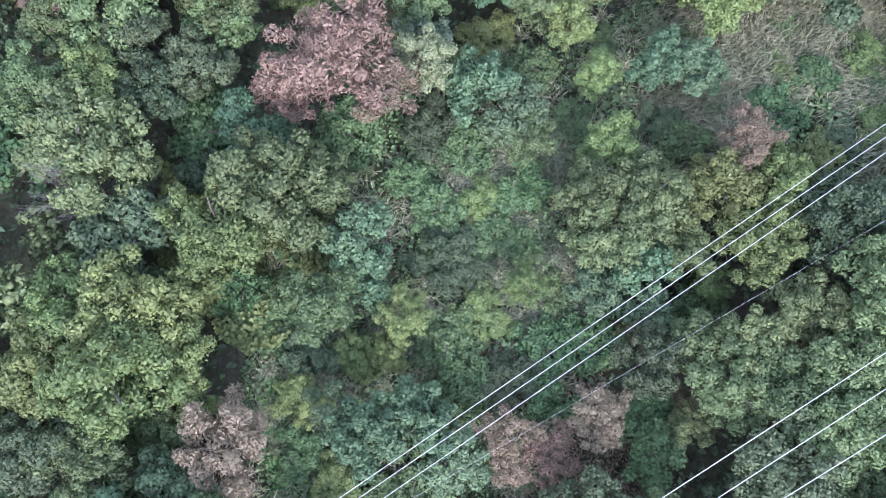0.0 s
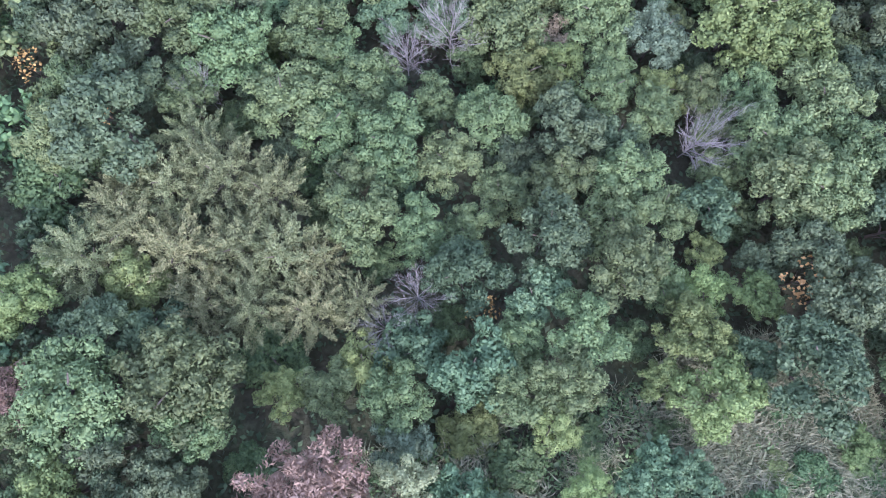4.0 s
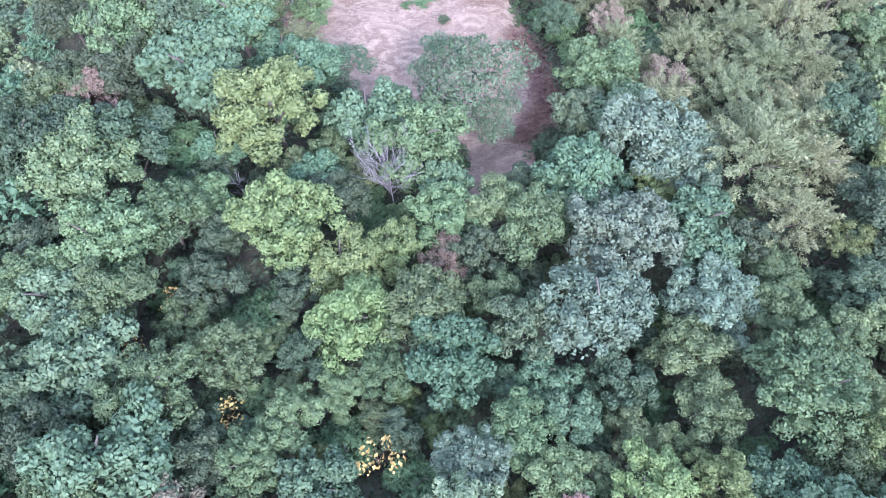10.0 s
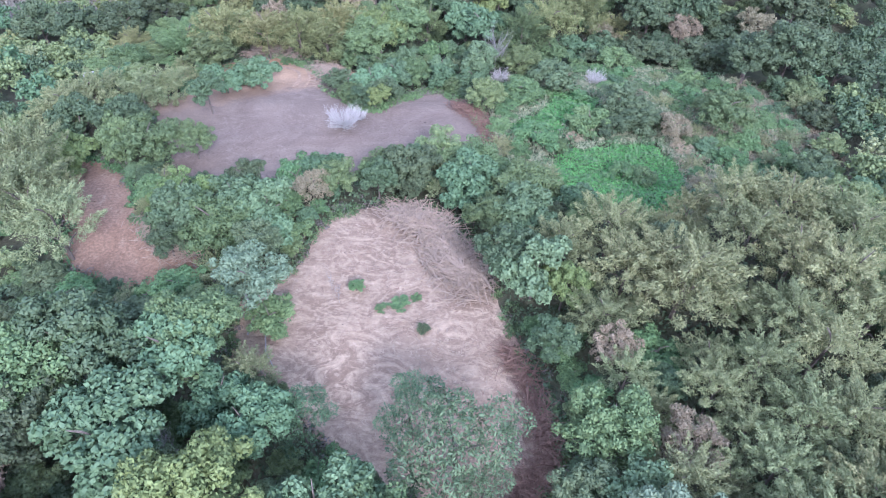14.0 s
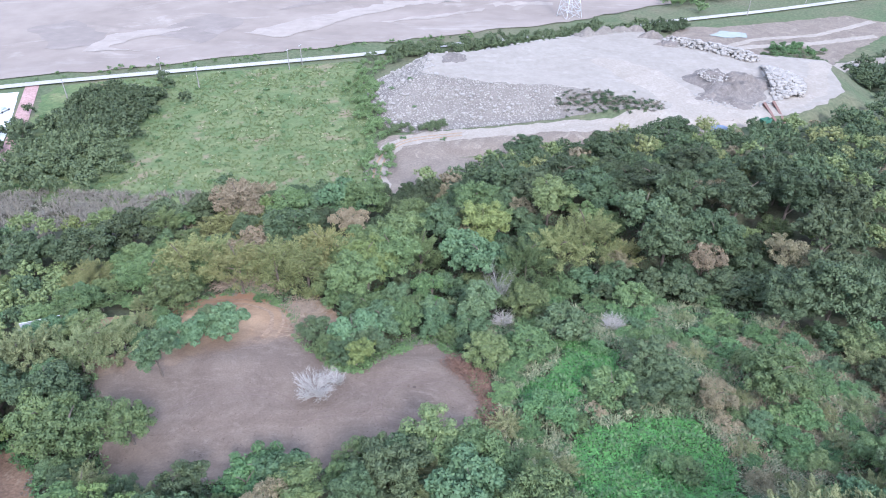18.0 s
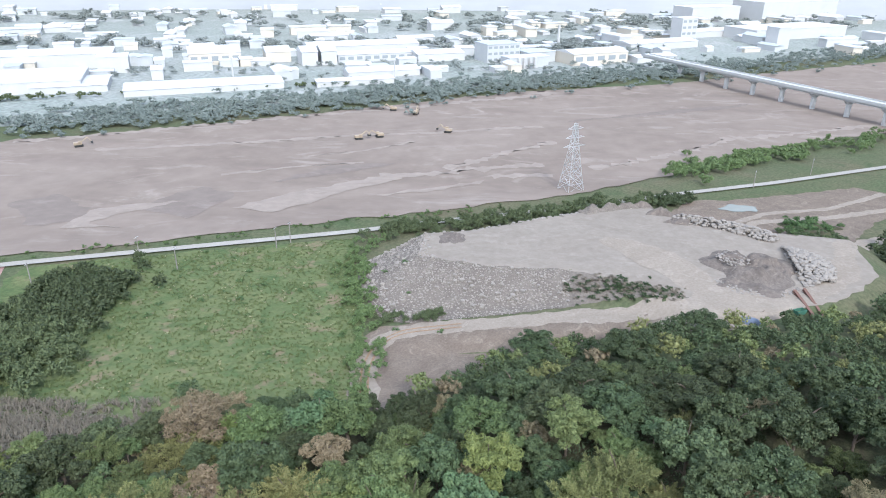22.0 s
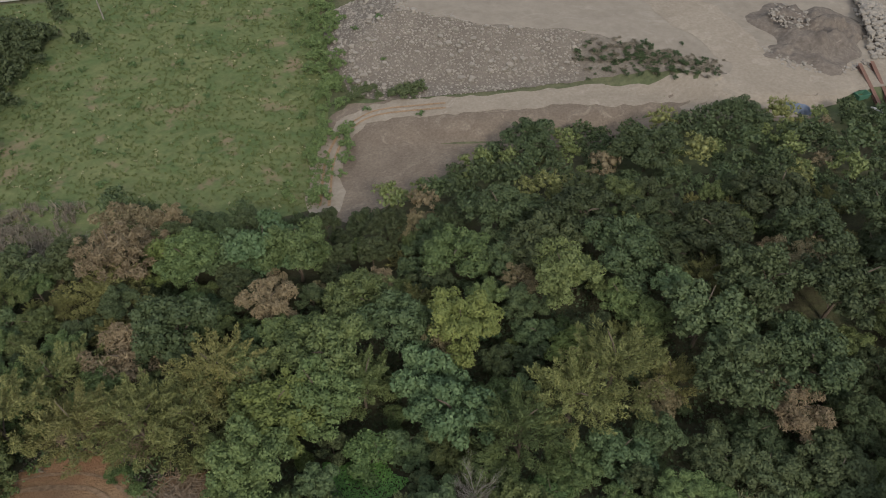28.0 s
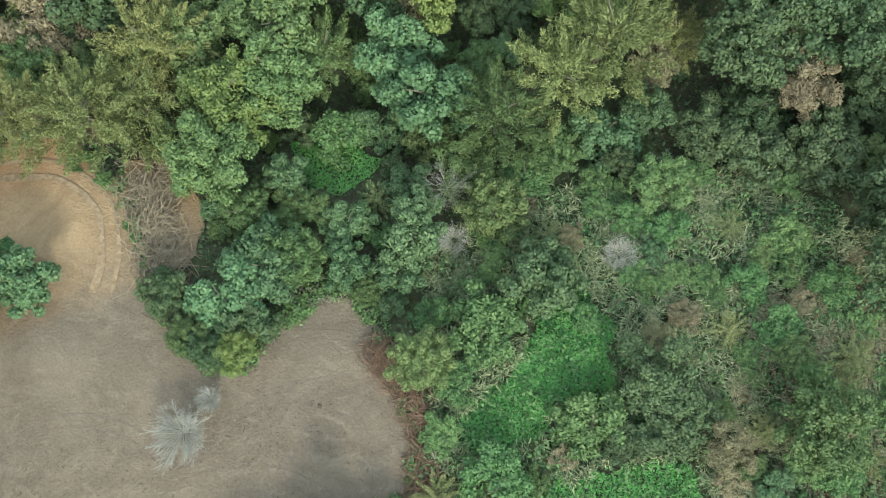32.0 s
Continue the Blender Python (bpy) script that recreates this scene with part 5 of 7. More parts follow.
def species(x, y):
    u = rng.uniform()
    if inside(x, y, LOWEAST):
        return "bamboo" if u < 0.7 else ("shrub" if u < 0.85 else "dark")
    if y > 205:
        # the shaded look of this side comes from the darkened leaf colours
        if x > 40 + 0.25 * (y - 205) or y > 240:
            return "deep" if u < 0.42 else "dark" if u < 0.68 else "broad" if u < 0.86 else "olive" if u < 0.95 else "straw"
        return "broad" if u < 0.24 else "teal" if u < 0.40 else "dark" if u < 0.60 else "camphor" if u < 0.72 else "lime" if u < 0.80 else "grove" if u < 0.88 else "olive" if u < 0.96 else "straw"
    if y > 110:
        return "broad" if u < 0.3 else "dark" if u < 0.5 else "teal" if u < 0.66 else "bamboo" if u < 0.8 else "shrub" if u < 0.9 else "camphor"
    return "broad" if u < 0.3 else "dark" if u < 0.5 else "teal" if u < 0.66 else "camphor" if u < 0.8 else "lime" if u < 0.88 else "shrub"


rng = np.random.default_rng(5)
FAR = []
grid = {}
for x, y, r in TREES:
    grid.setdefault((int(x // 8), int(y // 8)), []).append((x, y, r))


def crowded(x, y, r, k=0.62):
    i, j = int(x // 8), int(y // 8)
    for a in (-1, 0, 1):
        for b in (-1, 0, 1):
            for px, py, pr in grid.get((i + a, j + b), ()):
                if (px - x) ** 2 + (py - y) ** 2 < ((pr + r) * k) ** 2:
                    return True
    return False


for attempt in range(26000):
    y = rng.uniform(-32, 306)
    half = 40 + max(0, y - 60) * 0.62
    x = rng.uniform(-min(half, 130), min(half, 165))
    big = attempt < 9000
    r = rng.uniform(2.3, 3.9) if big else rng.uniform(1.4, 2.3)
    if y > 268 and x < 0:
        continue
    if crowded(x, y, r) or not free(x, y, r if y < 262 else r * 0.4):
        continue
    low = inside(x, y, GRASSY) or inside(x, y, HOLLOW)
    if low and (big or rng.uniform() < (0.40 if y > 100 else 0.6)):
        continue
    key = (("shrub", "shrub", "bamboo", "teal", "bamboo", "straw", "shrub", "broad")[int(rng.integers(8))] if y > 100 else ("shrub", "shrub", "dark", "lime")[int(rng.integers(4))]) if low else species(x, y)
    tall = r * rng.uniform(1.9, 2.5) + (1.0 if big else 0.3)
    if 160 < y < 235 or (y > 238 and x > 5):
        tall *= 0.72
    if x < -20 and 116 < y < 166:
        tall = min(tall, 3.2)
    if key == "shrub" or low:
        tall = r * rng.uniform(1.0, 1.3)
    grid.setdefault((int(x // 8), int(y // 8)), []).append((x, y, r))
    far = abs(x - 8) > 30 + max(0, y - 20) * 0.22 or y > 262
    FAR.append((x, y, r, tall, key, far))


wide = np.random.default_rng(77)
WIDE = []
for k in range(1000):
    y = wide.uniform(-45, 262)
    x = (1 if k % 2 else -1) * (min(40 + max(0, y - 60) * 0.62, 130) + wide.uniform(-2, 75))
    r = wide.uniform(3.4, 5.4)
    if free(x, y, r) and not crowded(x, y, r, 0.5):
        grid.setdefault((int(x // 8), int(y // 8)), []).append((x, y, r))
        WIDE.append((x, y, r, r * wide.uniform(1.6, 2.0)))


def far_woods(name, items, leaf_key, label, count=420, variants=3, leaf=0.10, cuts=1, **opts):
    """Woods whose trees nobody would count: many crowns in one mesh."""
    if not items:
        return
    protos = [crown_arrays(900 + i + hash_seed(leaf_key), count=count, leaf=leaf, cuts=cuts, **{"clumps": 34, "clump": (0.13, 0.23), **opts}) for i in range(variants)]
    V, T, Q, off = [], [], [], 0
    for i, (x, y, r, tall) in enumerate(items):
        v, t, q = protos[i % variants]
        a = i * 2.4
        c, s = math.cos(a), math.sin(a)
        deep = min(tall * 0.95, r * 1.7)
        V.append(np.stack([(v[:, 0] * c - v[:, 1] * s) * r + x, (v[:, 0] * s + v[:, 1] * c) * r + y, v[:, 2] * deep / 1.5 + ground(x, y) + tall - deep], 1))
        T.append(t + off)
        Q.append(q + off)
        off += len(v)
    ob = new(name, quick_mesh(name, np.concatenate(V), np.concatenate(T), np.concatenate(Q), LEAF[leaf_key]))
    stuff(ob, label, "woods")


for key, leaf_key, label, opts in (("deep", "deep", "wooded slope with green darkened to imitate shade", {}), ("dark", "dark", "dark green wooded slope", {}), ("broad", "mid", "mid-green wooded slope", {}), ("camphor", "mid", "rounded mid-green tree crowns on the slope", {}),
                                   ("teal", "teal", "blue-green wooded slope", {}), ("lime", "lime", "yellow-green trees on the slope", {}), ("bamboo", "pale", "pale bamboo groves on the slope", dict(clumps=44, clump=(0.10, 0.18), slim=0.32, stand=0.5, lobes=9, loose=0.12)),
                                   ("grove", "mid", "green bamboo groves on the slope", dict(clumps=44, clump=(0.10, 0.18), slim=0.32, stand=0.5, lobes=9, loose=0.12)), ("olive", "olive", "olive-green bamboo groves on the slope", dict(clumps=44, clump=(0.10, 0.18), slim=0.32, stand=0.5, lobes=9, loose=0.12)), ("straw", "tan", "dry straw-coloured trees on the slope", dict(clumps=34, clump=(0.1, 0.18), slim=0.3)), ("shrub", "scrub", "scrub on the slope", {})):
    far_woods("woods", [t[:4] for t in FAR if t[4] == key and t[5]], leaf_key, label, 420, 3, 0.085, 1, core=1, **opts)
for x, y, r, tall, key, far in FAR:
    if not far:
        tree(key, x, y, r, tall)


for k, leaf_key in enumerate(("mid", "dark", "teal")):
    far_woods("woods", WIDE[k::3], leaf_key, "unbroken woods on the flanks of the hill", 200, 3, 0.14, 1, core=1, clumps=14, clump=(0.2, 0.32), lobes=4)


def ground_leaves(name, poly, n, box, leaf_key, size, label, height=(0.1, 0.8), slim=0.6, seed=1, spread=0.5, category="undergrowth", stand=0.3, wander=0.4):
    """Loose low foliage over an area (all free ground where poly is None), as one mesh."""
    global rng
    rng = np.random.default_rng(seed)
    x, y = rng.uniform(box[0], box[1], n), rng.uniform(box[2], box[3], n)
    if poly is None:
        ok = ~SHUT[((y + 60) * 2).astype(int), ((x + 170) * 2).astype(int)]
    else:
        ok = inside_many(x + wander * (np.sin(y * 1.3) + np.sin(y * 0.55 + 1)), y + wander * (np.sin(x * 1.7) + np.sin(x * 0.6)), poly)
    x, y = x[ok], y[ok]
    lump = 0.5 + 0.5 * np.sin(x * 0.9 + 1.3 * np.sin(y * 0.7)) * np.sin(y * 1.1 + np.sin(x * 0.8))
    z = heights(x, y) + height[0] + (height[1] - height[0]) * lump * rng.uniform(0.3, 1, len(x))
    v, f = leaves(np.stack([x, y, z], 1), np.tile(np.array([0, 0, 1.0]), (len(x), 1)), size, spread, 0, slim, stand)
    ob = new(name, quick_mesh(name, v, [], f, LEAF[leaf_key]))
    return stuff(ob, label, category)


def tufts(name, test, n, box, leaf_key, label, length=(0.9, 1.9), blades=20, width=0.036, seed=3, category="tall grass", spots=1.0, lean=None):
    """Clumps of arching grass blades, as one mesh."""
    r = np.random.default_rng(seed)
    V, F = [], []
    tries = 0
    while n > 0 and tries < 60000:
        tries += 1
        x, y = r.uniform(box[0], box[1]), r.uniform(box[2], box[3])
        if not test(x, y) or rough(x, y, 0.13) < -0.55 + 0.55 * spots * r.uniform():
            continue
        n -= 1
        z = ground(x, y)
        wind = r.uniform(0, 6.28) if lean is None else lean + r.normal(0, 0.5)
        for _ in range(blades):
            a = wind + r.uniform(-2.4, 2.4)
            L = r.uniform(*length)
            out = L * r.uniform(0.3, 0.95)
            d = np.array([math.cos(a), math.sin(a)])
            s = np.array([-d[1], d[0]]) * width * r.uniform(0.6, 1.5)
            o = np.array([x, y]) + r.normal(0, 0.15, 2)
            p1, p2 = o + d * out * 0.45, o + d * out
            b = len(V)
            V += [(*(o - s), z), (*(o + s), z), (*(p1 + s), z + L * 0.62), (*(p1 - s), z + L * 0.62), (*p2, z + L * 0.42)]
            F += [(b, b + 1, b + 2, b + 3), (b + 3, b + 2, b + 4)]
    return stuff(mesh_object(name, V, F, LEAF[leaf_key]), label, category)


# dark leaf colours here paint the shade in the gaps between crowns
ground_leaves("undergrowth", None, 90000, (-45, 65, -30, 240), "dark", 0.26, "tangled undergrowth between the trees, its green darkened as gap shade", (0.1, 1.8), seed=21, spread=0.7)
ground_leaves("undergrowth", None, 40000, (-45, 65, -30, 240), "deep", 0.26, "ferns and seedlings between the trees, darkened as gap shade", (0.1, 1.2), seed=24, spread=0.7)
ground_leaves("hollow_scrub", HOLLOW, 70000, (-14, 33, -21, 21), "scrub", 0.16, "mixed scrub and creepers in the hollow", (0.1, 1.5), seed=22, spread=0.7)
ground_leaves("grassy_scrub", GRASSY, 40000, (12, 72, 148, 208), "scrub", 0.22, "green scrub between tufts of tall grass", (0.1, 1.7), seed=23, spread=0.7)
for k, poly in enumerate((VINE_A, VINE_B, VINE_C)):
    xs, ys = [p[0] for p in poly], [p[1] for p in poly]
    ground_leaves("creeper_carpet", poly, (40000, 44000, 9000)[k], (min(xs) - 1, max(xs) + 1, min(ys) - 1, max(ys) + 1), "vine", 0.12, "bright green carpet of creeping vines", (0.15, 0.55), seed=30 + k, spread=0.4, slim=0.85, category="creepers", stand=0.1, wander=0.45)
ground_leaves("creeper_carpet", VINE_D, 14000, (-14, -3, -20, -2), "vine", 0.13, "green creepers in the hollow", (0.2, 0.7), seed=34, spread=0.5, slim=0.85, category="creepers", stand=0.1)
ground_leaves("leafy_thicket", LEAFY, 30000, (-20, -3, -10, 8), "lime", 0.17, "broad-leaved yellowish-green thicket", (0.4, 2.2), seed=35, spread=0.5, slim=0.85, category="thicket", stand=0.15)
ground_leaves("brown_thicket", BROWN, 22000, (-2, 16, -22, -2), "rust", 0.13, "withered purplish-brown thicket", (0.2, 1.4), seed=36, spread=0.7, slim=0.4, category="thicket", stand=0.5)
ground_leaves("brown_thicket", TWIGGY, 14000, (-22, -8, -22, -8), "tan", 0.13, "dry straw-coloured twiggy thicket", (0.3, 1.8), seed=37, spread=0.7, slim=0.3, category="thicket", stand=0.5)
tufts("reed_grass", lambda x, y: inside(x, y, PALEGRASS), 420, (-2, 12, -8, 10), "reed", "pale tufts of tall grass in the hollow", (0.9, 1.7), 24, 0.03, seed=47)
tufts("pampas_grass", lambda x, y: inside(x, y, GRASSY) and free(x, y, 0), 3000, (12, 72, 148, 208), "reed", "pale tufts of tall silver grass", (0.9, 1.9), 20, 0.038, seed=41)
tufts("straw_grass", lambda x, y: inside(x, y, [(45, 160), (46, 178), (52, 190), (72, 200), (74, 160)]) and free(x, y, 0), 1100, (44, 75, 158, 202), "tan", "dry straw-coloured tufts of tall grass", (0.9, 1.9), 20, 0.038, seed=48)
tufts("reed_grass", lambda x, y: inside(x, y, HOLLOW), 1500, (-14, 33, -21, 21), "reed", "grey-green tufts of tall reed grass", (0.8, 1.6), 26, 0.022, seed=42)
tufts("reed_grass", lambda x, y: 17 < x < 30 and 4 < y < 20, 900, (17, 30, 4, 20), "reed", "pale bent reed grass on the slope", (1.2, 2.4), 32, 0.024, seed=43, lean=-1.2)
tufts("straw_grass", lambda x, y: inside(x, y, RED_STRIP), 1600, (-122, -48, 234, 272), "thicket", "grey-brown dry thicket beside the meadow", (1.2, 2.6), 12, 0.06, seed=44, category="thicket")
tufts("meadow_grass", lambda x, y: inside(x, y, FIELD), 7000, (-118, -8, 258, 372), "meadow", "uneven green meadow grass", (0.3, 0.8), 5, 0.11, seed=45, category="grass")
tufts("meadow_weeds", lambda x, y: inside(x, y, FIELD), 300, (-110, -8, 258, 372), "reed", "pale weeds in the meadow", (0.3, 0.9), 5, 0.14, seed=46, category="grass")


def edging(name, poly, n, leaf_key, label, high=1.2, seed=51, size=0.17, reach=2.0):
    """Low growth along an outline, thickest just outside it."""
    global rng
    rng = np.random.default_rng(seed)
    P, spots = np.array(poly), []
    for _ in range(n // 40):
        k = int(rng.integers(len(P)))
        a, b = P[k], P[(k + 1) % len(P)]
        p = a + (b - a) * rng.uniform()
        spots.append((*(p + rng.normal(0, reach * 0.55, 2)), rng.uniform(0.35, 1.0)))
    C, N = [], []
    for x, y, s in spots:
        if inside(x, y, poly) and edge_distance(x, y, poly) > 0.7:
            continue
        d = rng.normal(0, 1, (40, 3))
        d[:, 2] = np.abs(d[:, 2])
        d /= np.linalg.norm(d, axis=1)[:, None]
        C.append(np.array([x, y, ground(x, y) + 0.1]) + d * s * rng.uniform(0.6, 1, (40, 1)) * np.array([1.1, 1.1, high]))
        N.append(d + np.array([0, 0, 0.4]))
    v, f = leaves(np.concatenate(C), np.concatenate(N), size, 0.5, 0, 0.5, 0.35)
    return stuff(new(name, quick_mesh(name, v, [], f, LEAF[leaf_key])), label, "undergrowth")


for k, poly in enumerate((CLEARING_A, CLEARING_B, RED_PATH)):
    edging("edge_growth", poly, (22000, 34000, 12000)[k], "scrub", "low green growth fringing the bare soil", 1.1, 51 + k)
    edging("edge_growth", poly, (9000, 12000, 5000)[k], "thicket", "dry grey-brown growth fringing the bare soil", 0.9, 61 + k, 0.14, 2.4)


def brush(name, line, width, n, label, material=STICK, length=(0.8, 2.6), high=1.0, seed=7, thick=0.045):
    """A heap of cut stalks and branches along a line, as one mesh."""
    r = random.Random(seed)
    V, F = [], []
    for _ in range(n):
        k = r.randrange(len(line) - 1)
        u = r.random()
        x = line[k][0] + (line[k + 1][0] - line[k][0]) * u + r.gauss(0, width / 2)
        y = line[k][1] + (line[k + 1][1] - line[k][1]) * u + r.gauss(0, width / 2)
        a, L = r.uniform(0, 6.28), r.uniform(*length)
        z = ground(x, y) + r.uniform(0.08, high)
        d = Vector((math.cos(a) * L / 2, math.sin(a) * L / 2, r.uniform(-0.25, 0.25) * L / 2))
        p = Vector((x, y, z))
        vs, fs = tube([p - d, p + Vector((0, 0, 0.05)), p + d], [thick, thick * 0.9, thick * 0.5], 3)
        o = len(V)
        V += [tuple(v) for v in vs]
        F += [tuple(q + o for q in f) for f in fs]
    return tagged(mesh_object(name, V, F, material), label, "brush pile", "brush piles", "stuff")


brush("brush_pile", [(0, 152), (5, 149), (7, 143), (10, 137)], 3.2, 2200, "long heap of cut dry bamboo stalks along the clearing", length=(1.5, 4.5), high=1.3, seed=1, thick=0.06)
brush("brush_pile", [(14, 127), (16.5, 120), (17, 112), (13, 107)], 1.8, 900, "heap of dark dead branches at the clearing's edge", BROWNSTICK, length=(1, 3), seed=2)
brush("brush_pile", [(9, 186), (13, 181), (15, 175), (14, 169)], 1.8, 2200, "low heap of reddish dry brush", BROWNSTICK, length=(0.5, 1.8), seed=3)
brush("brush_pile", [(-18, 206), (-16, 200), (-14, 194)], 3.0, 1500, "heap of bent dry stalks", length=(1, 3), seed=4)
brush("brush_pile", [(-36, 214), (-30, 216), (-24, 212)], 2.4, 800, "heap of felled dry bamboo", length=(1.5, 4.5), seed=5)
brush("brush_pile", [(-36, 150), (-31, 144), (-27, 142)], 2.0, 500, "heap of dead twigs beside the dirt path", length=(0.8, 2.2), seed=6)
brush("brush_pile", [(-15, 194), (-13.4, 192), (-13, 190)], 1.6, 700, "dark tangled heap of dead branches", plain_mat("dark_dead_twigs", (0.09, 0.07, 0.06), 0.9, 0, 0.5, 1.2), length=(0.6, 2.0), seed=12)
brush("soil_litter", [(-10, 146), (0, 140), (4, 125), (10, 112)], 9.0, 700, "scattered twigs and roots on bare soil", BROWNSTICK, length=(0.2, 0.9), high=0.1, seed=8)
brush("soil_litter", [(-12, 140), (-2, 144), (4, 130), (12, 114)], 8.0, 900, "strewn dry stalks pressed into turned soil", length=(0.4, 1.8), high=0.22, seed=10, thick=0.035)
brush("soil_litter", [(-36, 170), (-20, 172), (-4, 176), (8, 178)], 8.5, 1000, "scattered twigs on grey-brown soil", plain_mat("damp_twig_litter", (0.10, 0.068, 0.052), 0.9, 0, 0.5, 1.2), length=(0.1, 0.45), high=0.24, seed=9, thick=0.035)

# ---- the gravel yard, the plain and the town across the river ----
def rock_proto(seed):
    bm = bmesh.new()
    bmesh.ops.create_icosphere(bm, subdivisions=1, radius=1)
    r = random.Random(seed)
    for v in bm.verts:
        v.co *= r.uniform(0.72, 1.12)
        v.co.z *= 0.75
    vs = np.array([v.co[:] for v in bm.verts])
    fs = [tuple(v.index for v in f.verts) for f in bm.faces]
    bm.free()
    return vs, fs


ROCKS = [rock_proto(i) for i in range(6)]


def rocks(name, test, box, n, size, label, seed, rise=lambda x, y: 0.0):
    r = np.random.default_rng(seed)
    V, F, off = [], [], 0
    while n > 0:
        x, y = r.uniform(box[0], box[1]), r.uniform(box[2], box[3])
        if not test(x, y):
            n -= 0.1
            continue
        n -= 1
        v, f = ROCKS[int(r.integers(6))]
        s = size[0] + (size[1] - size[0]) * r.uniform() ** 2.2
        a = r.uniform(0, 6.28)
        c, q = math.cos(a), math.sin(a)
        V.append(np.stack([(v[:, 0] * c - v[:, 1] * q) * s + x, (v[:, 0] * q + v[:, 1] * c) * s + y, v[:, 2] * s + ground(x, y) + s * 0.3 + rise(x, y)], 1))
        F += [tuple(k + off for k in g) for g in f]
        off += len(v)
    return stuff(mesh_object(name, np.concatenate(V).tolist(), F, ROCK), label, "rocks")


BANK = [(-20, 346), (-16, 325), (-8, 309), (0, 306), (12, 306), (27, 307), (45, 309.5), (47, 322), (22, 324), (4, 332), (6, 349), (8, 362)]
rocks("boulders", lambda x, y: inside(x, y, BANK), (-22, 50, 304, 364), 9000, (0.08, 0.40), "pale grey boulders tipped down the bank", 1)
rocks("boulders", lambda x, y: edge_distance(x, y, [(10, 352), (61, 372), (84, 378)], False) < 2.2, (8, 88, 348, 382), 420, (0.3, 0.9), "row of pale boulders along the yard's rim", 2)
rocks("boulders", lambda x, y: inside(x, y, [(118, 339), (127, 326), (123, 314), (112, 311), (115, 325)]), (110, 130, 308, 342), 900, (0.3, 1.1), "heap of pale boulders beside the haul road", 3, lambda x, y: 2.4 * max(0.0, 1 - ((x - 119) / 9) ** 2 - ((y - 325) / 15) ** 2))
rocks("boulders", lambda x, y: edge_distance(x, y, [(94, 363), (107, 356), (117, 347)], False) < 3.4, (86, 124, 340, 370), 900, (0.3, 1.1), "wall of pale boulders along the yard's far edge", 4, lambda x, y: 2.2 * (1 - edge_distance(x, y, [(94, 363), (107, 356), (117, 347)], False) / 3.5))


rocks("boulders", lambda x, y: edge_distance(x, y, [(88, 315), (92, 308), (101, 306), (110, 309)], False) < 1.6, (84, 114, 302, 320), 260, (0.2, 0.6), "scattered boulders round the foot of the earth heap", 5)
rocks("boulders", lambda x, y: ((x - 97) / 5) ** 2 + ((y - 326) / 6) ** 2 < 1, (90, 104, 318, 334), 160, (0.2, 0.6), "loose boulders tipped on the earth heap", 6, lambda x, y: 2.2)


def boulder_meshes():
    out = []
    for k, (v, f) in enumerate(ROCKS):
        me = bpy.data.meshes.new("boulder")
        me.from_pydata(v.tolist(), [], f)
        me.materials.append(ROCK)
        out.append(me)
    return out


rb = random.Random(9)
LARGE = boulder_meshes()
count = 0
while count < 220:
    x, y = (rb.uniform(-20, 50), rb.uniform(310, 362)) if count < 150 else (rb.uniform(108, 128), rb.uniform(310, 342))
    if not (inside(x, y, BANK) or inside(x, y, [(118, 339), (127, 326), (123, 314), (112, 311), (115, 325)])):
        continue
    q = new("boulder", LARGE[count % 6])
    k = rb.uniform(0.45, 0.95)
    q.location = (x, y, ground(x, y) + 0.3 * k)
    q.rotation_euler = (0, 0, rb.uniform(0, 6.28))
    q.scale = (k * rb.uniform(0.9, 1.3), k, k)
    tagged(q, "pale grey angular boulder on the tipped bank" if count < 150 else "pale grey boulder in the heap by the haul road", "boulder", "large boulders")
    count += 1


def heap(name, cx, cy, rx, ry, high, material, label, seed=0.0):
    V, F = [], []
    n, m = 44, 16
    for j in range(m + 1):
        u = j / m
        for i in range(n):
            a = 2 * math.pi * i / n
            k = u * (1 + 0.18 * math.sin(3 * a + seed) + 0.1 * math.sin(7 * a + 2 * seed))
            x, y = cx + math.cos(a) * rx * k, cy + math.sin(a) * ry * k
            V.append((x, y, ground(x, y) - 0.1 + high * (1 - u * u) * (0.8 + 0.75 * rough(x, y, 0.22) + 0.45 * rough(x, y, 0.6))))
    for j in range(m):
        F += [(j * n + i, j * n + (i + 1) % n, (j + 1) * n + (i + 1) % n, (j + 1) * n + i) for i in range(n)]
    return tagged(mesh_object(name, V, F, material, flat=False), label, "earth mound")


SPOIL = earth_mat("dumped_dark_spoil", (0.142, 0.122, 0.108), (0.104, 0.090, 0.081), (0.190, 0.166, 0.146), 0.14, 1.2, (1, 1, 1), 0, 0.95, 0.6, 2.2, None, 0.4)
heap("earth_mound", 102, 322, 13, 15, 3.6, SPOIL, "wide brown-grey heap of dumped earth on the yard", 0.4)
heap("earth_mound", 109, 322, 4, 6, 3.4, SPOIL, "dark brown peaked heap of soil", 1.9)
heap("earth_mound", 96, 313, 8, 6, 1.8, SPOIL, "low lobed heap of dumped earth", 4.4)
heap("earth_mound", 12, 346, 5, 7, 1.0, SPOIL, "low dark spoil heap near the yard's rim", 2.6)
for x, y, k in ((62, 371, 0.2), (69, 373.5, 1.1), (76, 376, 2.3), (83, 377, 3.0), (88, 369, 4.2), (92, 361, 5.1)):
    heap("earth_mound", x, y, 5.2, 3.0, 2.2, SLOPE if k < 2.5 else SPOIL, "rough earth berm along the yard's far rim", k)
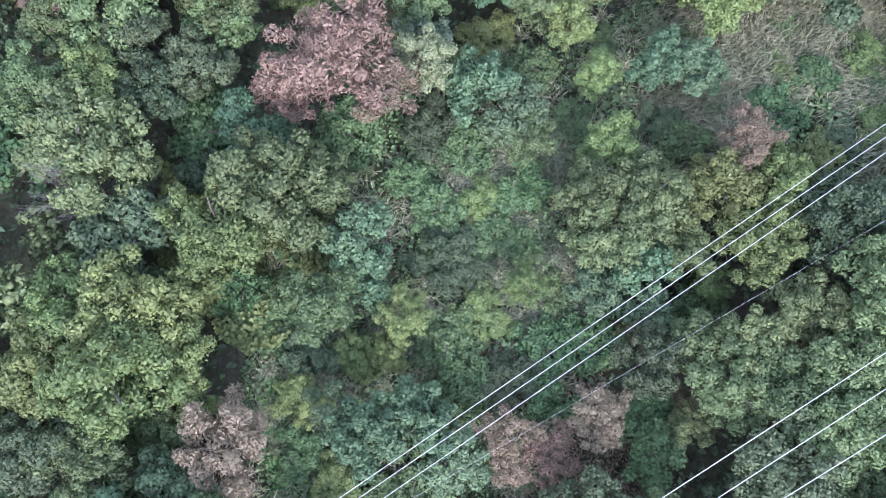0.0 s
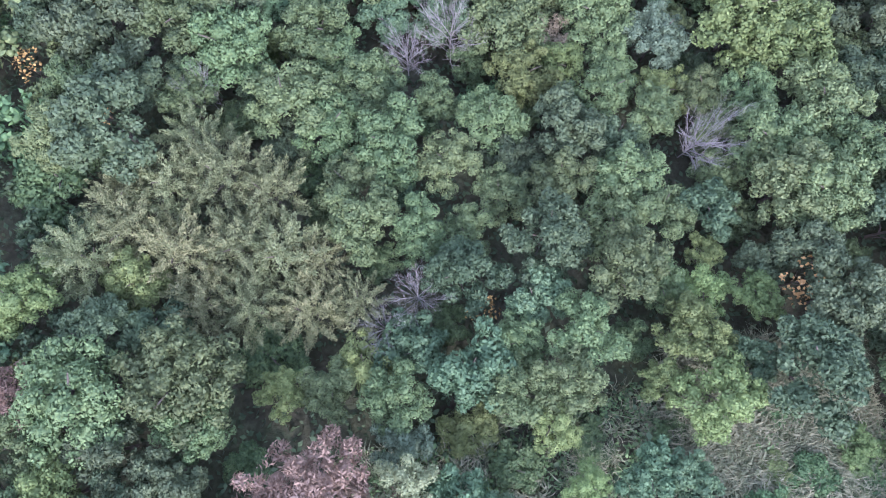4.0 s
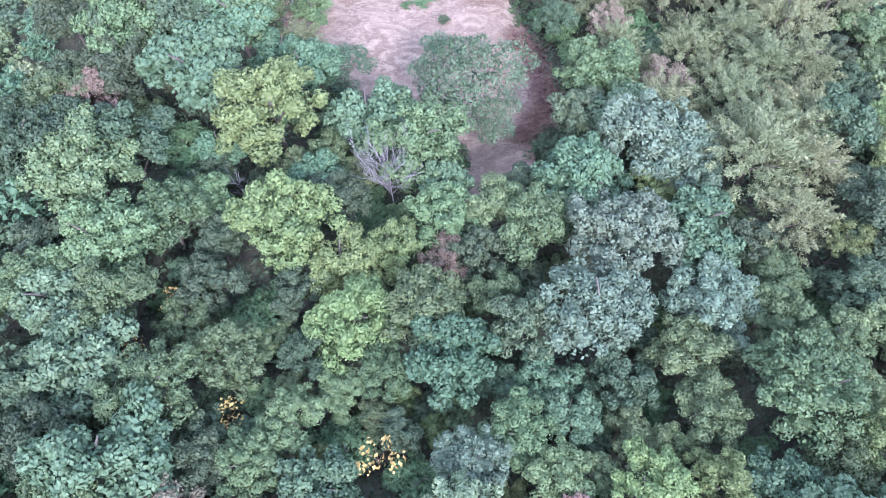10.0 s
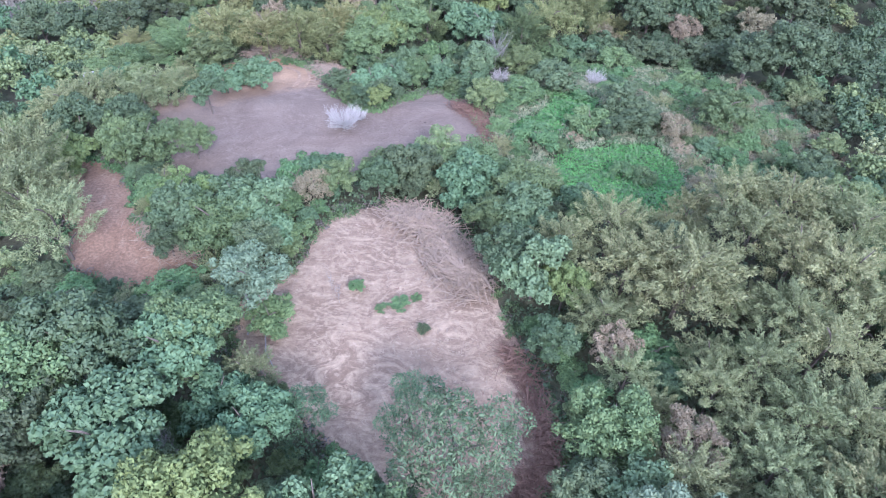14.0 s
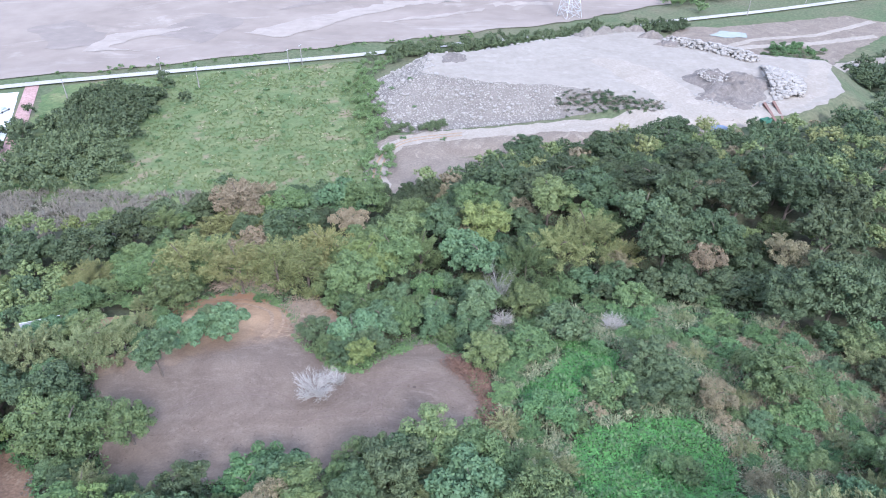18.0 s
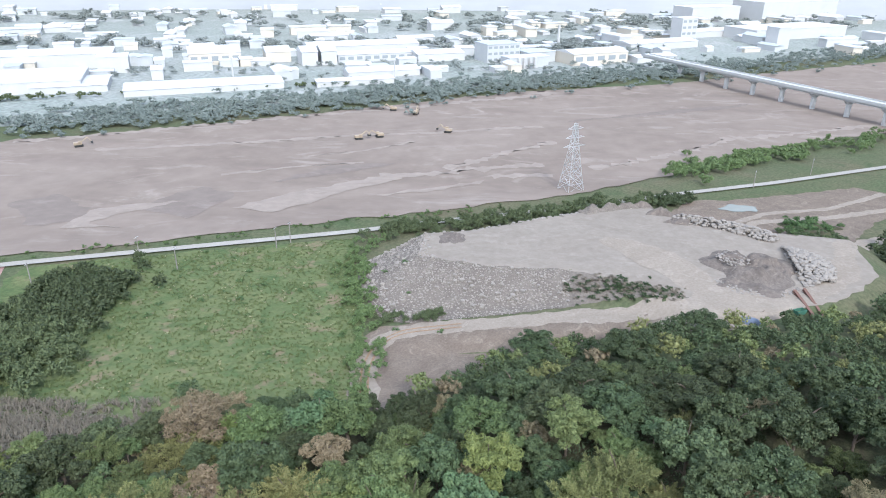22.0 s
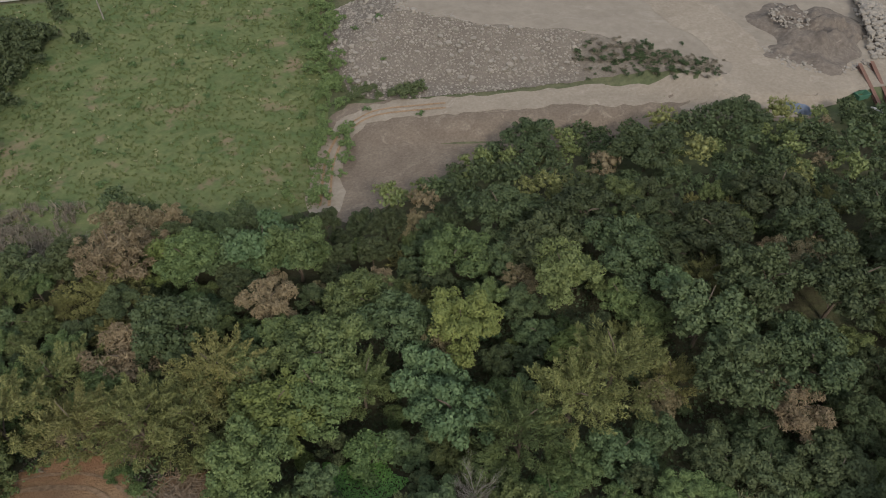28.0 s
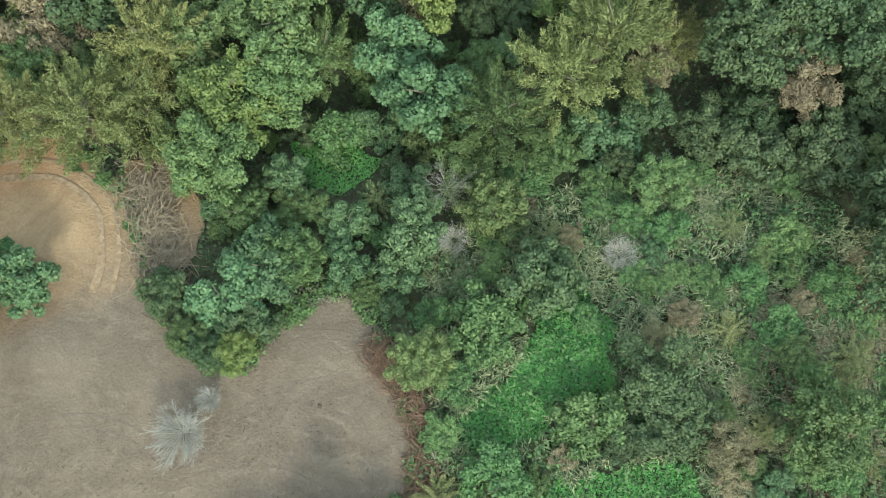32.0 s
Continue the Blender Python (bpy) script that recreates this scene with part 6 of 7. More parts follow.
heap("earth_mound", 146, 370, 11, 8, 3.0, FLOOR, "overgrown mound beside the haul road", 3.3)
heap("earth_mound", 150, 382, 12, 7, 1.6, FLOOR, "overgrown low mound beyond the yard", 1.3)
patch("pond", [(123, 403), (130, 409), (140, 406), (138, 400), (128, 400)], WATER, "small still pond beside the track", "pond", 0.3, 1.5, 0.8)


def box(bm, x0, y0, z0, x1, y1, z1):
    m = Matrix.Translation(((x0 + x1) / 2, (y0 + y1) / 2, (z0 + z1) / 2)) @ Matrix.Diagonal((x1 - x0, y1 - y0, z1 - z0, 1))
    return bmesh.ops.create_cube(bm, size=1, matrix=m)["verts"]


def part(name, bm, material, parent=None, label=""):
    me = bpy.data.meshes.new(name)
    bm.to_mesh(me)
    bm.free()
    me.materials.append(material)
    ob = new(name, me)
    ob.parent = parent
    if label:
        ob["label"] = label
    return ob


def box_part(name, dims, material, parent=None, label=""):
    bm = bmesh.new()
    box(bm, *dims)
    return part(name, bm, material, parent, label)


def beam(bm, a, b, w):
    a, b = Vector(a), Vector(b)
    d = b - a
    m = Matrix.Translation((a + b) / 2) @ d.to_track_quat("Z", "Y").to_matrix().to_4x4() @ Matrix.Diagonal((w, w, d.length, 1))
    bmesh.ops.create_cube(bm, size=1, matrix=m)


# transmission tower beside the levee
def pylon(x, y, turn, tall=30.0):
    ob = new("transmission_tower")
    half = lambda z: 3.6 * (1 - z / tall) ** 1.15 + 0.5
    for sx, sy in ((1, 1), (1, -1), (-1, -1), (-1, 1)):
        bm = bmesh.new()
        zs = [tall * i / 8 for i in range(9)]
        for a, b in zip(zs, zs[1:]):
            beam(bm, (sx * half(a), sy * half(a), a), (sx * half(b), sy * half(b), b), 0.2)
        part("leg", bm, STEEL, ob)
    for i in range(8):
        a, b = tall * i / 8, tall * (i + 1) / 8
        for k in range(4):
            ca, cb = [((1, 1), (-1, 1), (-1, -1), (1, -1))[(k + j) % 4] for j in (0, 1)]
            p = lambda c, z: (c[0] * half(z), c[1] * half(z), z)
            for u, v in ((p(ca, a), p(cb, b)), (p(cb, a), p(ca, b)), (p(ca, b), p(cb, b))):
                bm = bmesh.new()
                beam(bm, u, v, 0.1)
                part("brace", bm, STEEL, ob)
    for z, w in ((tall * 0.66, 5.6), (tall * 0.79, 4.8), (tall * 0.92, 4.0)):
        for s in (-1, 1):
            for q in (-0.5, 0.5):
                for up, thick in ((0.0, 0.13), (1.6, 0.1)):
                    bm = bmesh.new()
                    beam(bm, (0, q, z + up), (s * w, 0, z + 0.2), thick)
                    part("crossarm_strut", bm, STEEL, ob)
    ob.matrix_basis = pose(x, y, ground(x, y), 0, 0, turn)
    return tagged(ob, "tall white lattice steel transmission tower by the levee", "power pylon")


pylon(66.5, 428, 25)


def utility_pole(x, y, tall=8.5):
    ob = new("utility_pole")
    bm = bmesh.new()
    bmesh.ops.create_cone(bm, cap_ends=True, segments=8, radius1=0.2, radius2=0.12, depth=tall, matrix=Matrix.Translation((0, 0, tall / 2 - 0.2)))
    part("pole", bm, DEADWOOD, ob)
    box_part("crossarm", (-0.8, -0.06, tall - 0.9, 0.8, 0.06, tall - 0.75), STEEL, ob)
    ob.location = (x, y, ground(x, y))
    ob.rotation_euler = (0, 0, 1.2)
    return tagged(ob, "slim grey roadside utility pole", "utility pole", "poles along the levee road")


for x, y in ((-120, 330), (-79, 343), (-95, 352), (-50, 361), (-46, 366), (-140, 322), (150, 432), (186, 452)):
    utility_pole(x, y)


# bridge over the riverbed
def bridge():
    ob = new("road_bridge")
    a, b = Vector((413, 268)), Vector((190.5, 763))
    d = (b - a).normalized()
    length = (b - a).length
    ang = math.degrees(math.atan2(d.y, d.x))
    deck_z = 11.8
    box_part("deck", (0, -4.6, deck_z - 0.9, length, 4.6, deck_z), CONCRETE, ob, "pale concrete road deck")
    box_part("girder", (0, -2.8, deck_z - 2.4, length, -1.2, deck_z - 0.9), CONCRETE, ob)
    box_part("girder", (0, 1.2, deck_z - 2.4, length, 2.8, deck_z - 0.9), CONCRETE, ob)
    for s in (-4.6, 4.3):
        box_part("parapet", (0, s, deck_z, length, s + 0.3, deck_z + 1.0), CONCRETE, ob)
    for i in range(20):
        s = 4 + 26.0 * i
        if s > length - 24:
            break
        bm = bmesh.new()
        z0 = -3.0
        bmesh.ops.create_cone(bm, cap_ends=True, segments=16, radius1=1.7, radius2=1.7, depth=deck_z - 4.4 - z0, matrix=Matrix.Translation((s, 0, (deck_z - 4.4 + z0) / 2)))
        vs = box(bm, s - 1.4, -4.2, deck_z - 4.4, s + 1.4, 4.2, deck_z - 2.4)
        for v in vs:
            if v.co.z < deck_z - 4:
                v.co.y *= 0.45
        part("pier", bm, CONCRETE, ob)
    ob.matrix_basis = pose(a.x, a.y, 0, 0, 0, ang)
    return tagged(ob, "long grey concrete road bridge on single-column piers", "bridge")


bridge()

YELLOW = plain_mat("excavator_yellow", (0.33, 0.27, 0.20), 0.6, 0, 0.3, 1.0)
BLACK = plain_mat("dark_rubber_steel", (0.04, 0.04, 0.04), 0.7, 0, 0.2, 1.0)


def excavator():
    ob = new("excavator")
    for s in (-1.5, 0.9):
        bm = bmesh.new()
        box(bm, -2.2, s, 0, 2.2, s + 0.6, 0.95)
        bmesh.ops.bevel(bm, geom=bm.edges[:], offset=0.25, segments=2, affect="EDGES")
        part("track", bm, BLACK, ob)
    bm = bmesh.new()
    box(bm, -2.4, -1.4, 1.1, 1.2, 1.4, 2.4)
    bmesh.ops.bevel(bm, geom=bm.edges[:], offset=0.12, segments=2, affect="EDGES")
    part("body", bm, YELLOW, ob)
    box_part("cab", (0.0, -1.4, 1.3, 1.7, -0.1, 3.1), YELLOW, ob)
    for n, a, b, w in (("boom", (1.0, 0.3, 2.0), (4.6, 0.3, 4.6), 0.5), ("arm", (4.6, 0.3, 4.6), (6.4, 0.3, 2.2), 0.36)):
        bm = bmesh.new()
        beam(bm, a, b, w)
        part(n, bm, YELLOW, ob)
    box_part("bucket", (6.0, -0.3, 1.2, 7.0, 0.9, 2.2), BLACK, ob)
    return tagged(ob, "yellow tracked excavator parked on the riverbed", "excavator", "excavators on the riverbed")


digger = excavator()
digger.matrix_basis = pose(-37, 514, ground(-37, 514) + 0.4, 0, 0, 20)
for x, y, a in ((13, 531, 160), (-26, 519, 200), (-7, 575, 75), (-183, 493, 30), (-22, 582, 190)):
    copy_thing(digger, pose(x, y, ground(x, y) + 0.4, 0, 0, a))


def bank_trees(name, line, width, n, leaf_key, label, size=(1.8, 4.0), seed=1, tallness=1.5, leafy=200, size_of_leaf=0.13):
    r = np.random.default_rng(seed)
    items = []
    for _ in range(n):
        k = int(r.integers(len(line) - 1))
        u = r.uniform()
        x = line[k][0] + (line[k + 1][0] - line[k][0]) * u + r.normal(0, width / 2)
        y = line[k][1] + (line[k + 1][1] - line[k][1]) * u + r.normal(0, width / 2)
        s = r.uniform(*size)
        items.append((x, y, s, s * tallness))
    far_woods(name, items, leaf_key, label, leafy, 3, size_of_leaf, 1, core=1, clumps=12, clump=(0.22, 0.34), lobes=4)


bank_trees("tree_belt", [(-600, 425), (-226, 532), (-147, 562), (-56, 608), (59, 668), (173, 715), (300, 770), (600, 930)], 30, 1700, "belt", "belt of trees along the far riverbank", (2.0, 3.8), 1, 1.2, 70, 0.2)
bank_trees("tree_belt", [(-600, 445), (-200, 565), (-56, 630), (59, 686), (173, 735), (400, 850), (600, 950)], 30, 1100, "belt", "trees paled by painted haze along the far riverbank", (2.0, 3.8), 2, 1.3, 70, 0.2)
bank_trees("hedge", [(-16, 376), (12, 380), (40, 392), (70, 402), (100, 408)], 7, 150, "dark", "thicket between the levee road and the yard", (1.6, 3.0), 3, 1.6)
bank_trees("hedge", [(100, 408), (112, 412)], 6, 24, "dark", "dark bushes by the levee road", (1.6, 3.0), 4)
bank_trees("hedge", [(-16, 372), (-21, 350), (-17, 330), (-13, 310), (-12, 290), (-13, 270)], 5, 150, "mid", "bushes along the meadow's edge", (0.9, 2.0), 5)
bank_trees("grove", [(-108, 296), (-102, 318), (-98, 328)], 18, 190, "dark", "dark grove at the meadow's side", (1.8, 3.2), 6, 1.9)
bank_trees("grove", [(-92, 278), (-104, 300), (-112, 284)], 16, 120, "dark", "dark trees by the brick lane", (1.8, 3.2), 7, 1.9)
bank_trees("hedge", [(120, 452), (150, 470), (200, 492), (300, 540)], 12, 140, "mid", "green scrub by the levee road", (2, 3.6), 8)
bank_trees("woods", [(160, 336), (174, 351), (197, 362), (236, 380)], 15, 140, "dark", "wooded slope east of the yard", (2, 4), 9)
bank_trees("hedge", [(139, 368), (147, 373), (153, 367)], 7, 110, "dark", "dark bushes on the overgrown mound", (0.9, 1.9), 10)
bank_trees("hedge", [(144, 380), (156, 384)], 8, 50, "scrub", "bushes on the low mound", (1, 2), 14)
bank_trees("hedge", [(47, 315), (60, 311.5), (74, 305.5)], 4.5, 130, "dark", "shrubs on the grassy part of the bank", (0.4, 1.1), 11, 1.0)
bank_trees("hedge", [(47, 316), (60, 312.5), (76, 305.5)], 4.0, 150, "thicket", "dry grey growth on the bank", (0.4, 1.0), 15, 0.8)
bank_trees("hedge", [(-9, 310), (0, 307), (8, 307)], 3, 30, "dark", "shrubs at the bank's foot", (0.8, 1.6), 12)
bank_trees("verge_bushes", [(-140, 350), (-66, 372), (-22, 388), (20, 400)], 3, 60, "scrub", "low bushes along the levee road", (0.6, 1.3), 13)

# the town
# paving and greenery colours lightened, with the distance haze mixed in
TOWN = earth_mat("town_paving_hazed", (0.262, 0.280, 0.268), (0.205, 0.232, 0.212), (0.325, 0.332, 0.325), 0.006, 0.3)
patch("town_ground", [(-1300, 400), (-600, 420), (-226, 540), (-147, 572), (-56, 618), (59, 680), (173, 726), (439, 860), (1400, 1300), (1400, 1700), (-1300, 1700)], TOWN, "paved town ground with scattered green, paled for haze", "ground", 0.2, 25.0, 4.0)
WALLS = [plain_mat("white_render", (0.44, 0.45, 0.455), 0.7, 0, 0.12, 0.05), plain_mat("cream_render", (0.50, 0.465, 0.40), 0.7, 0, 0.12, 0.05), plain_mat("grey_render", (0.42, 0.44, 0.45), 0.7, 0, 0.15, 0.05)]
ROOFS = [plain_mat("white_metal_roof", (0.48, 0.49, 0.50), 0.5, 0, 0.08, 0.05), plain_mat("grey_metal_roof", (0.46, 0.48, 0.51), 0.5, 0, 0.12, 0.05), plain_mat("blue_grey_roof", (0.38, 0.42, 0.45), 0.5, 0, 0.12, 0.05)]
GLASS = plain_mat("window_glass", (0.26, 0.29, 0.31), 0.2, 0, 0.1, 0.3, 0.5)


def building(x, y, w, d, tall, wall, roof, label, gable=0.0, turn=24.0, windows=6, storeys=1, name="factory_hall"):
    ob = new(name)
    box_part("wall", (-w / 2, -d / 2, 0, w / 2, d / 2, tall), WALLS[wall], ob)
    bm = bmesh.new()
    if gable:
        vs = [bm.verts.new(p) for p in ((-w / 2 - .5, -d / 2 - .5, tall), (w / 2 + .5, -d / 2 - .5, tall), (w / 2 + .5, d / 2 + .5, tall), (-w / 2 - .5, d / 2 + .5, tall), (-w / 2 - .5, 0, tall + gable), (w / 2 + .5, 0, tall + gable))]
        for f in ((0, 1, 5, 4), (2, 3, 4, 5), (0, 4, 3), (1, 2, 5), (3, 2, 1, 0)):
            bm.faces.new([vs[k] for k in f])
    else:
        box(bm, -w / 2 - .4, -d / 2 - .4, tall, w / 2 + .4, d / 2 + .4, tall + 0.7)
    part("roof", bm, ROOFS[roof], ob)
    if windows:
        pane = None
        for s in range(storeys):
            for i in range(windows):
                cx = -w / 2 + w * (i + 0.5) / windows
                z = tall * (s + 0.35) / storeys
                if pane is None:
                    pane = box_part("window", (-w / windows * 0.32, -0.1, 0, w / windows * 0.32, 0.1, tall / storeys * 0.4), GLASS, ob)
                    pane.location = (cx, -d / 2 - 0.02, z)
                else:
                    q = new("window", pane.data)
                    q.parent = ob
                    q.location = (cx, -d / 2 - 0.02, z)
    ob.matrix_basis = pose(x, y, 0.1, 0, 0, turn)
    return tagged(ob, label, "building", "town buildings")


building(-330, 640, 150, 60, 8, 0, 0, "huge white flat-roofed factory", 0, 20, 0)
building(-262, 650, 50, 44, 5, 0, 0, "low white factory wing", 1, 20, 0)
building(-165, 652, 110, 34, 4.5, 0, 1, "long grey-roofed warehouse on the riverbank", 2, 20, 0)
building(-262, 722, 24, 20, 13, 0, 0, "white square factory block", 0, 20, 0)
building(-320, 745, 90, 40, 12, 0, 0, "wide white flat-roofed factory building", 0, 20, 0)
building(-195, 775, 44, 32, 10, 1, 1, "cream factory hall with a pitched roof", 5, 20, 5)
building(-142, 790, 22, 26, 9, 1, 1, "small cream factory hall", 4, 20, 0)
building(-110, 770, 14, 26, 12, 0, 0, "white hall with a rounded gable", 4, 20, 0)
building(-94, 776, 14, 26, 12, 0, 0, "white hall with a rounded gable", 4, 20, 0)
building(-70, 845, 110, 34, 9, 0, 0, "long white factory hall with pitched roof", 3, 20, 0)
building(-50, 800, 80, 24, 7, 0, 0, "white factory hall with tall bays", 2, 20, 10)
building(-58, 676, 60, 16, 4, 0, 0, "low white riverside shed", 1.5, 20, 0)
building(-40, 716, 60, 22, 5, 0, 1, "long grey-roofed riverside shed", 2.5, 20, 0)
building(5, 805, 46, 30, 7, 0, 0, "white metal workshop hall", 2.5, 20, 0)
building(2, 733, 26, 9, 4, 0, 0, "small white metal riverside shed", 1.2, 20, 0)
building(62, 800, 34, 26, 16, 2, 2, "grey process building with several storeys", 0, 24, 6, 3)
building(98, 800, 30, 22, 9, 2, 2, "grey low works building", 0, 24, 0)
building(84, 765, 40, 16, 9, 2, 1, "grey works building beside silos", 0, 24, 0)
building(62, 738, 20, 10, 4, 0, 0, "small white office block", 0, 24, 0)
building(150, 796, 60, 30, 10, 1, 0, "cream warehouse near the bridge", 3, 24, 5)
building(208, 806, 46, 20, 5, 0, 0, "white shed near the bridge", 1.5, 24, 0)
building(285, 950, 22, 18, 26, 0, 0, "white concrete silo block", 0, 24, 3, 4, "silo_building")
building(240, 900, 90, 30, 7, 0, 0, "long white low factory", 2, 24, 0)
building(370, 900, 18, 16, 22, 0, 0, "slim white silo block", 0, 24, 0, 1, "silo_building")
building(430, 1010, 150, 50, 12, 0, 0, "large pale flat factory", 0, 24, 0)
building(540, 1250, 160, 60, 26, 0, 0, "very large pale factory far off", 0, 24, 0)
building(400, 1200, 90, 40, 20, 0, 0, "large pale factory far off", 0, 24, 0)
building(330, 1010, 90, 30, 7, 0, 0, "row of white sheds", 2, 24, 0)
rh = random.Random(4)
for i in range(80):
    y = rh.uniform(690, 900)
    x = rh.uniform(-0.52 * y, 230)
    if y < 660 + 0.45 * (x + 60):
        continue
    w, d = rh.uniform(8, 26), rh.uniform(7, 16)
    building(x, y, w, d, rh.uniform(3.5, 8), rh.choice((0, 0, 2, 2, 1)), rh.choice((0, 1, 1, 2)), rh.choice(("small pale workshop among the factories", "low grey shed among the factories", "flat-roofed pale works building")), rh.choice((0, 1.2, 2.0)), 20 + rh.choice((0, 90)), 0, 1, "workshop")
house = [building(0, -9000, 13, 10, 5.5, i % 3, (0, 1, 2, 0)[i], "pale distant town house", (2, 0, 1.5, 0)[i], 20, 0, 1, "house") for i in range(4)]
for i in range(290):
    y = 860 + 640 * rh.random() ** 1.2
    x = rh.uniform(-0.52 * y, 0.72 * y)
    if x < 20 and y < 900:
        continue
    s = rh.uniform(0.7, 1.5)
    h = house[i % 4]
    if h.location.y < -8000:
        q = h
        q.matrix_basis = pose(x, y, 0.1, 0, 0, 20 + rh.choice((0, 90)) + rh.uniform(-8, 8))
    else:
        q = copy_thing(h, pose(x, y, 0.1, 0, 0, 20 + rh.choice((0, 90)) + rh.uniform(-8, 8)))
    q.scale = (s * rh.uniform(0.8, 2.4), s, s * rh.uniform(0.6, 1.3))
# tree leaves here carry the haze in their base colour
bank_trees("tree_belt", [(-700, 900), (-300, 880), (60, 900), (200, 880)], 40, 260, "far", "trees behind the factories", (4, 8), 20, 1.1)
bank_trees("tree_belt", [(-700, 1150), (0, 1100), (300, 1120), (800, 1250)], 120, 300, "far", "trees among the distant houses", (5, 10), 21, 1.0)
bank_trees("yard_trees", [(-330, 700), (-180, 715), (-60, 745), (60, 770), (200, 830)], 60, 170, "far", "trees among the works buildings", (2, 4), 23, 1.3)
bank_trees("meadow_bushes", [(-110, 290), (-80, 310), (-60, 340), (-40, 300), (-30, 350), (-60, 275)], 36, 90, "scrub", "low bushes scattered over the meadow", (0.5, 1.5), 24, 0.8)
bank_trees("street_trees", [(-330, 580), (-255, 612), (-130, 650), (-60, 668)], 4, 60, "dark", "trees in front of the riverside factories", (2, 3.4), 22, 1.6)

# hazy distance: a glowing backdrop, haze painted in its emission, paler with height
hz = bpy.data.materials.new("hazy_distance")
hz.use_nodes = True
t = hz.node_tree
t.nodes.clear()
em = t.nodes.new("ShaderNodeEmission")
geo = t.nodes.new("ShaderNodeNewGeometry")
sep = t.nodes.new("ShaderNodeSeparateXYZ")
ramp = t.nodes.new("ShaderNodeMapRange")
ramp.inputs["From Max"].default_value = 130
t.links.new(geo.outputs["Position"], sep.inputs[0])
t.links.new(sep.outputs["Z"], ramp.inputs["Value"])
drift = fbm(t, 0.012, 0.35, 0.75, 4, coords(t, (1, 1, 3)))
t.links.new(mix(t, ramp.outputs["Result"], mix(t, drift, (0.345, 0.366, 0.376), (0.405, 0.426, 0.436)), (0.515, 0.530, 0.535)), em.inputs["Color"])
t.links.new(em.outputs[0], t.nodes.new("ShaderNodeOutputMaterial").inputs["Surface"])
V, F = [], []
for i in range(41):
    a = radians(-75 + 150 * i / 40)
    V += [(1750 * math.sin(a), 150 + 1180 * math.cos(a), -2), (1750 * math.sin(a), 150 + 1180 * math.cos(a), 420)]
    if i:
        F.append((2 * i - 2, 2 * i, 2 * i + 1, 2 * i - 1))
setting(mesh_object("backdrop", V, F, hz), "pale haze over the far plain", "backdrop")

# power lines over the first slope
def cable(a, b, radius, label, sag=0.5, stays=()):
    a, b = Vector(a), Vector(b)
    path = [a.lerp(b, i / 24) - Vector((0, 0, 4 * sag * (i / 24) * (1 - i / 24))) for i in range(25)]
    for k, (x, y) in enumerate(stays):
        path.insert(0 if k == 0 else len(path), Vector((x, y, ground(x, y) - 0.1)))
    vs, fs = tube(path, [radius * 0.75] * len(path), 6)
    return tagged(mesh_object("power_cable", vs, fs, WIRE, flat=False), label, "cable", "power lines")


cable((-52.6, -43.9, 78.5), (66.6, 39.2, 78.5), 0.016, "taut pale overhead power cable")
cable((-51.8, -43.9, 78.5), (66.6, 38.7, 78.5), 0.016, "taut pale overhead power cable")
cable((-50.7, -44.0, 78.5), (66.5, 38.2, 78.5), 0.016, "taut pale overhead power cable")
cable((-41.8, -41.3, 82.5), (64.9, 29.9, 82.5), 0.020, "taut pale overhead power cable")
cable((-39.9, -41.3, 82.5), (64.9, 28.7, 82.5), 0.020, "taut pale overhead power cable")
cable((-38.2, -40.3, 82.5), (65.5, 26.2, 82.5), 0.020, "taut pale overhead power cable")
cable((-37.1, -32.8, 75.0), (71.1, 32.1, 75.0), 0.006, "thin overhead cable running down to the ground at its ends", 0.5, ((-52, -41.8), (88, 42.2)))


# ---- small things ----
RUST = plain_mat("rusty_steel", (0.17, 0.095, 0.075), 0.75, 0.2, 0.35, 1.5)
TIN = plain_mat("weathered_tin_roof", (0.26, 0.255, 0.25), 0.6, 0.3, 0.25, 1.0)
PLANK = plain_mat("grey_timber", (0.20, 0.175, 0.15), 0.85, 0, 0.3, 1.5)
GREENPAINT = plain_mat("faded_green_paint", (0.05, 0.14, 0.10), 0.6, 0, 0.3, 1.0)
WHITEPAINT = plain_mat("off_white_paint", (0.46, 0.46, 0.45), 0.6, 0, 0.2, 1.0)
BLUESHEET = plain_mat("faded_blue_tarpaulin", (0.10, 0.13, 0.19), 0.7, 0, 0.3, 1.0)


for x0, y0, x1, y1 in ((107.2, 307.5, 107.4, 294.5), (110.4, 308.5, 110.2, 296.0)):
    d = Vector((x1 - x0, y1 - y0, 0))
    z0, z1 = ground(x0, y0) + 0.45, ground(x1, y1) + 0.45
    bm = bmesh.new()
    for a, b, w in ((0, 0.08, 0.42), (0.08, 0.62, 0.07), (0.62, 0.70, 0.42)):
        box(bm, 0, -w, a, d.length, w, b)
    beam_ob = part("steel_beam", bm, RUST)
    beam_ob.matrix_basis = pose(x0, y0, z0, 0, -math.degrees(math.atan2(z1 - z0, d.length)), math.degrees(math.atan2(d.y, d.x)))
    tagged(beam_ob, "long rusty steel beam lying beside the haul road", "steel beam", "steel beams")


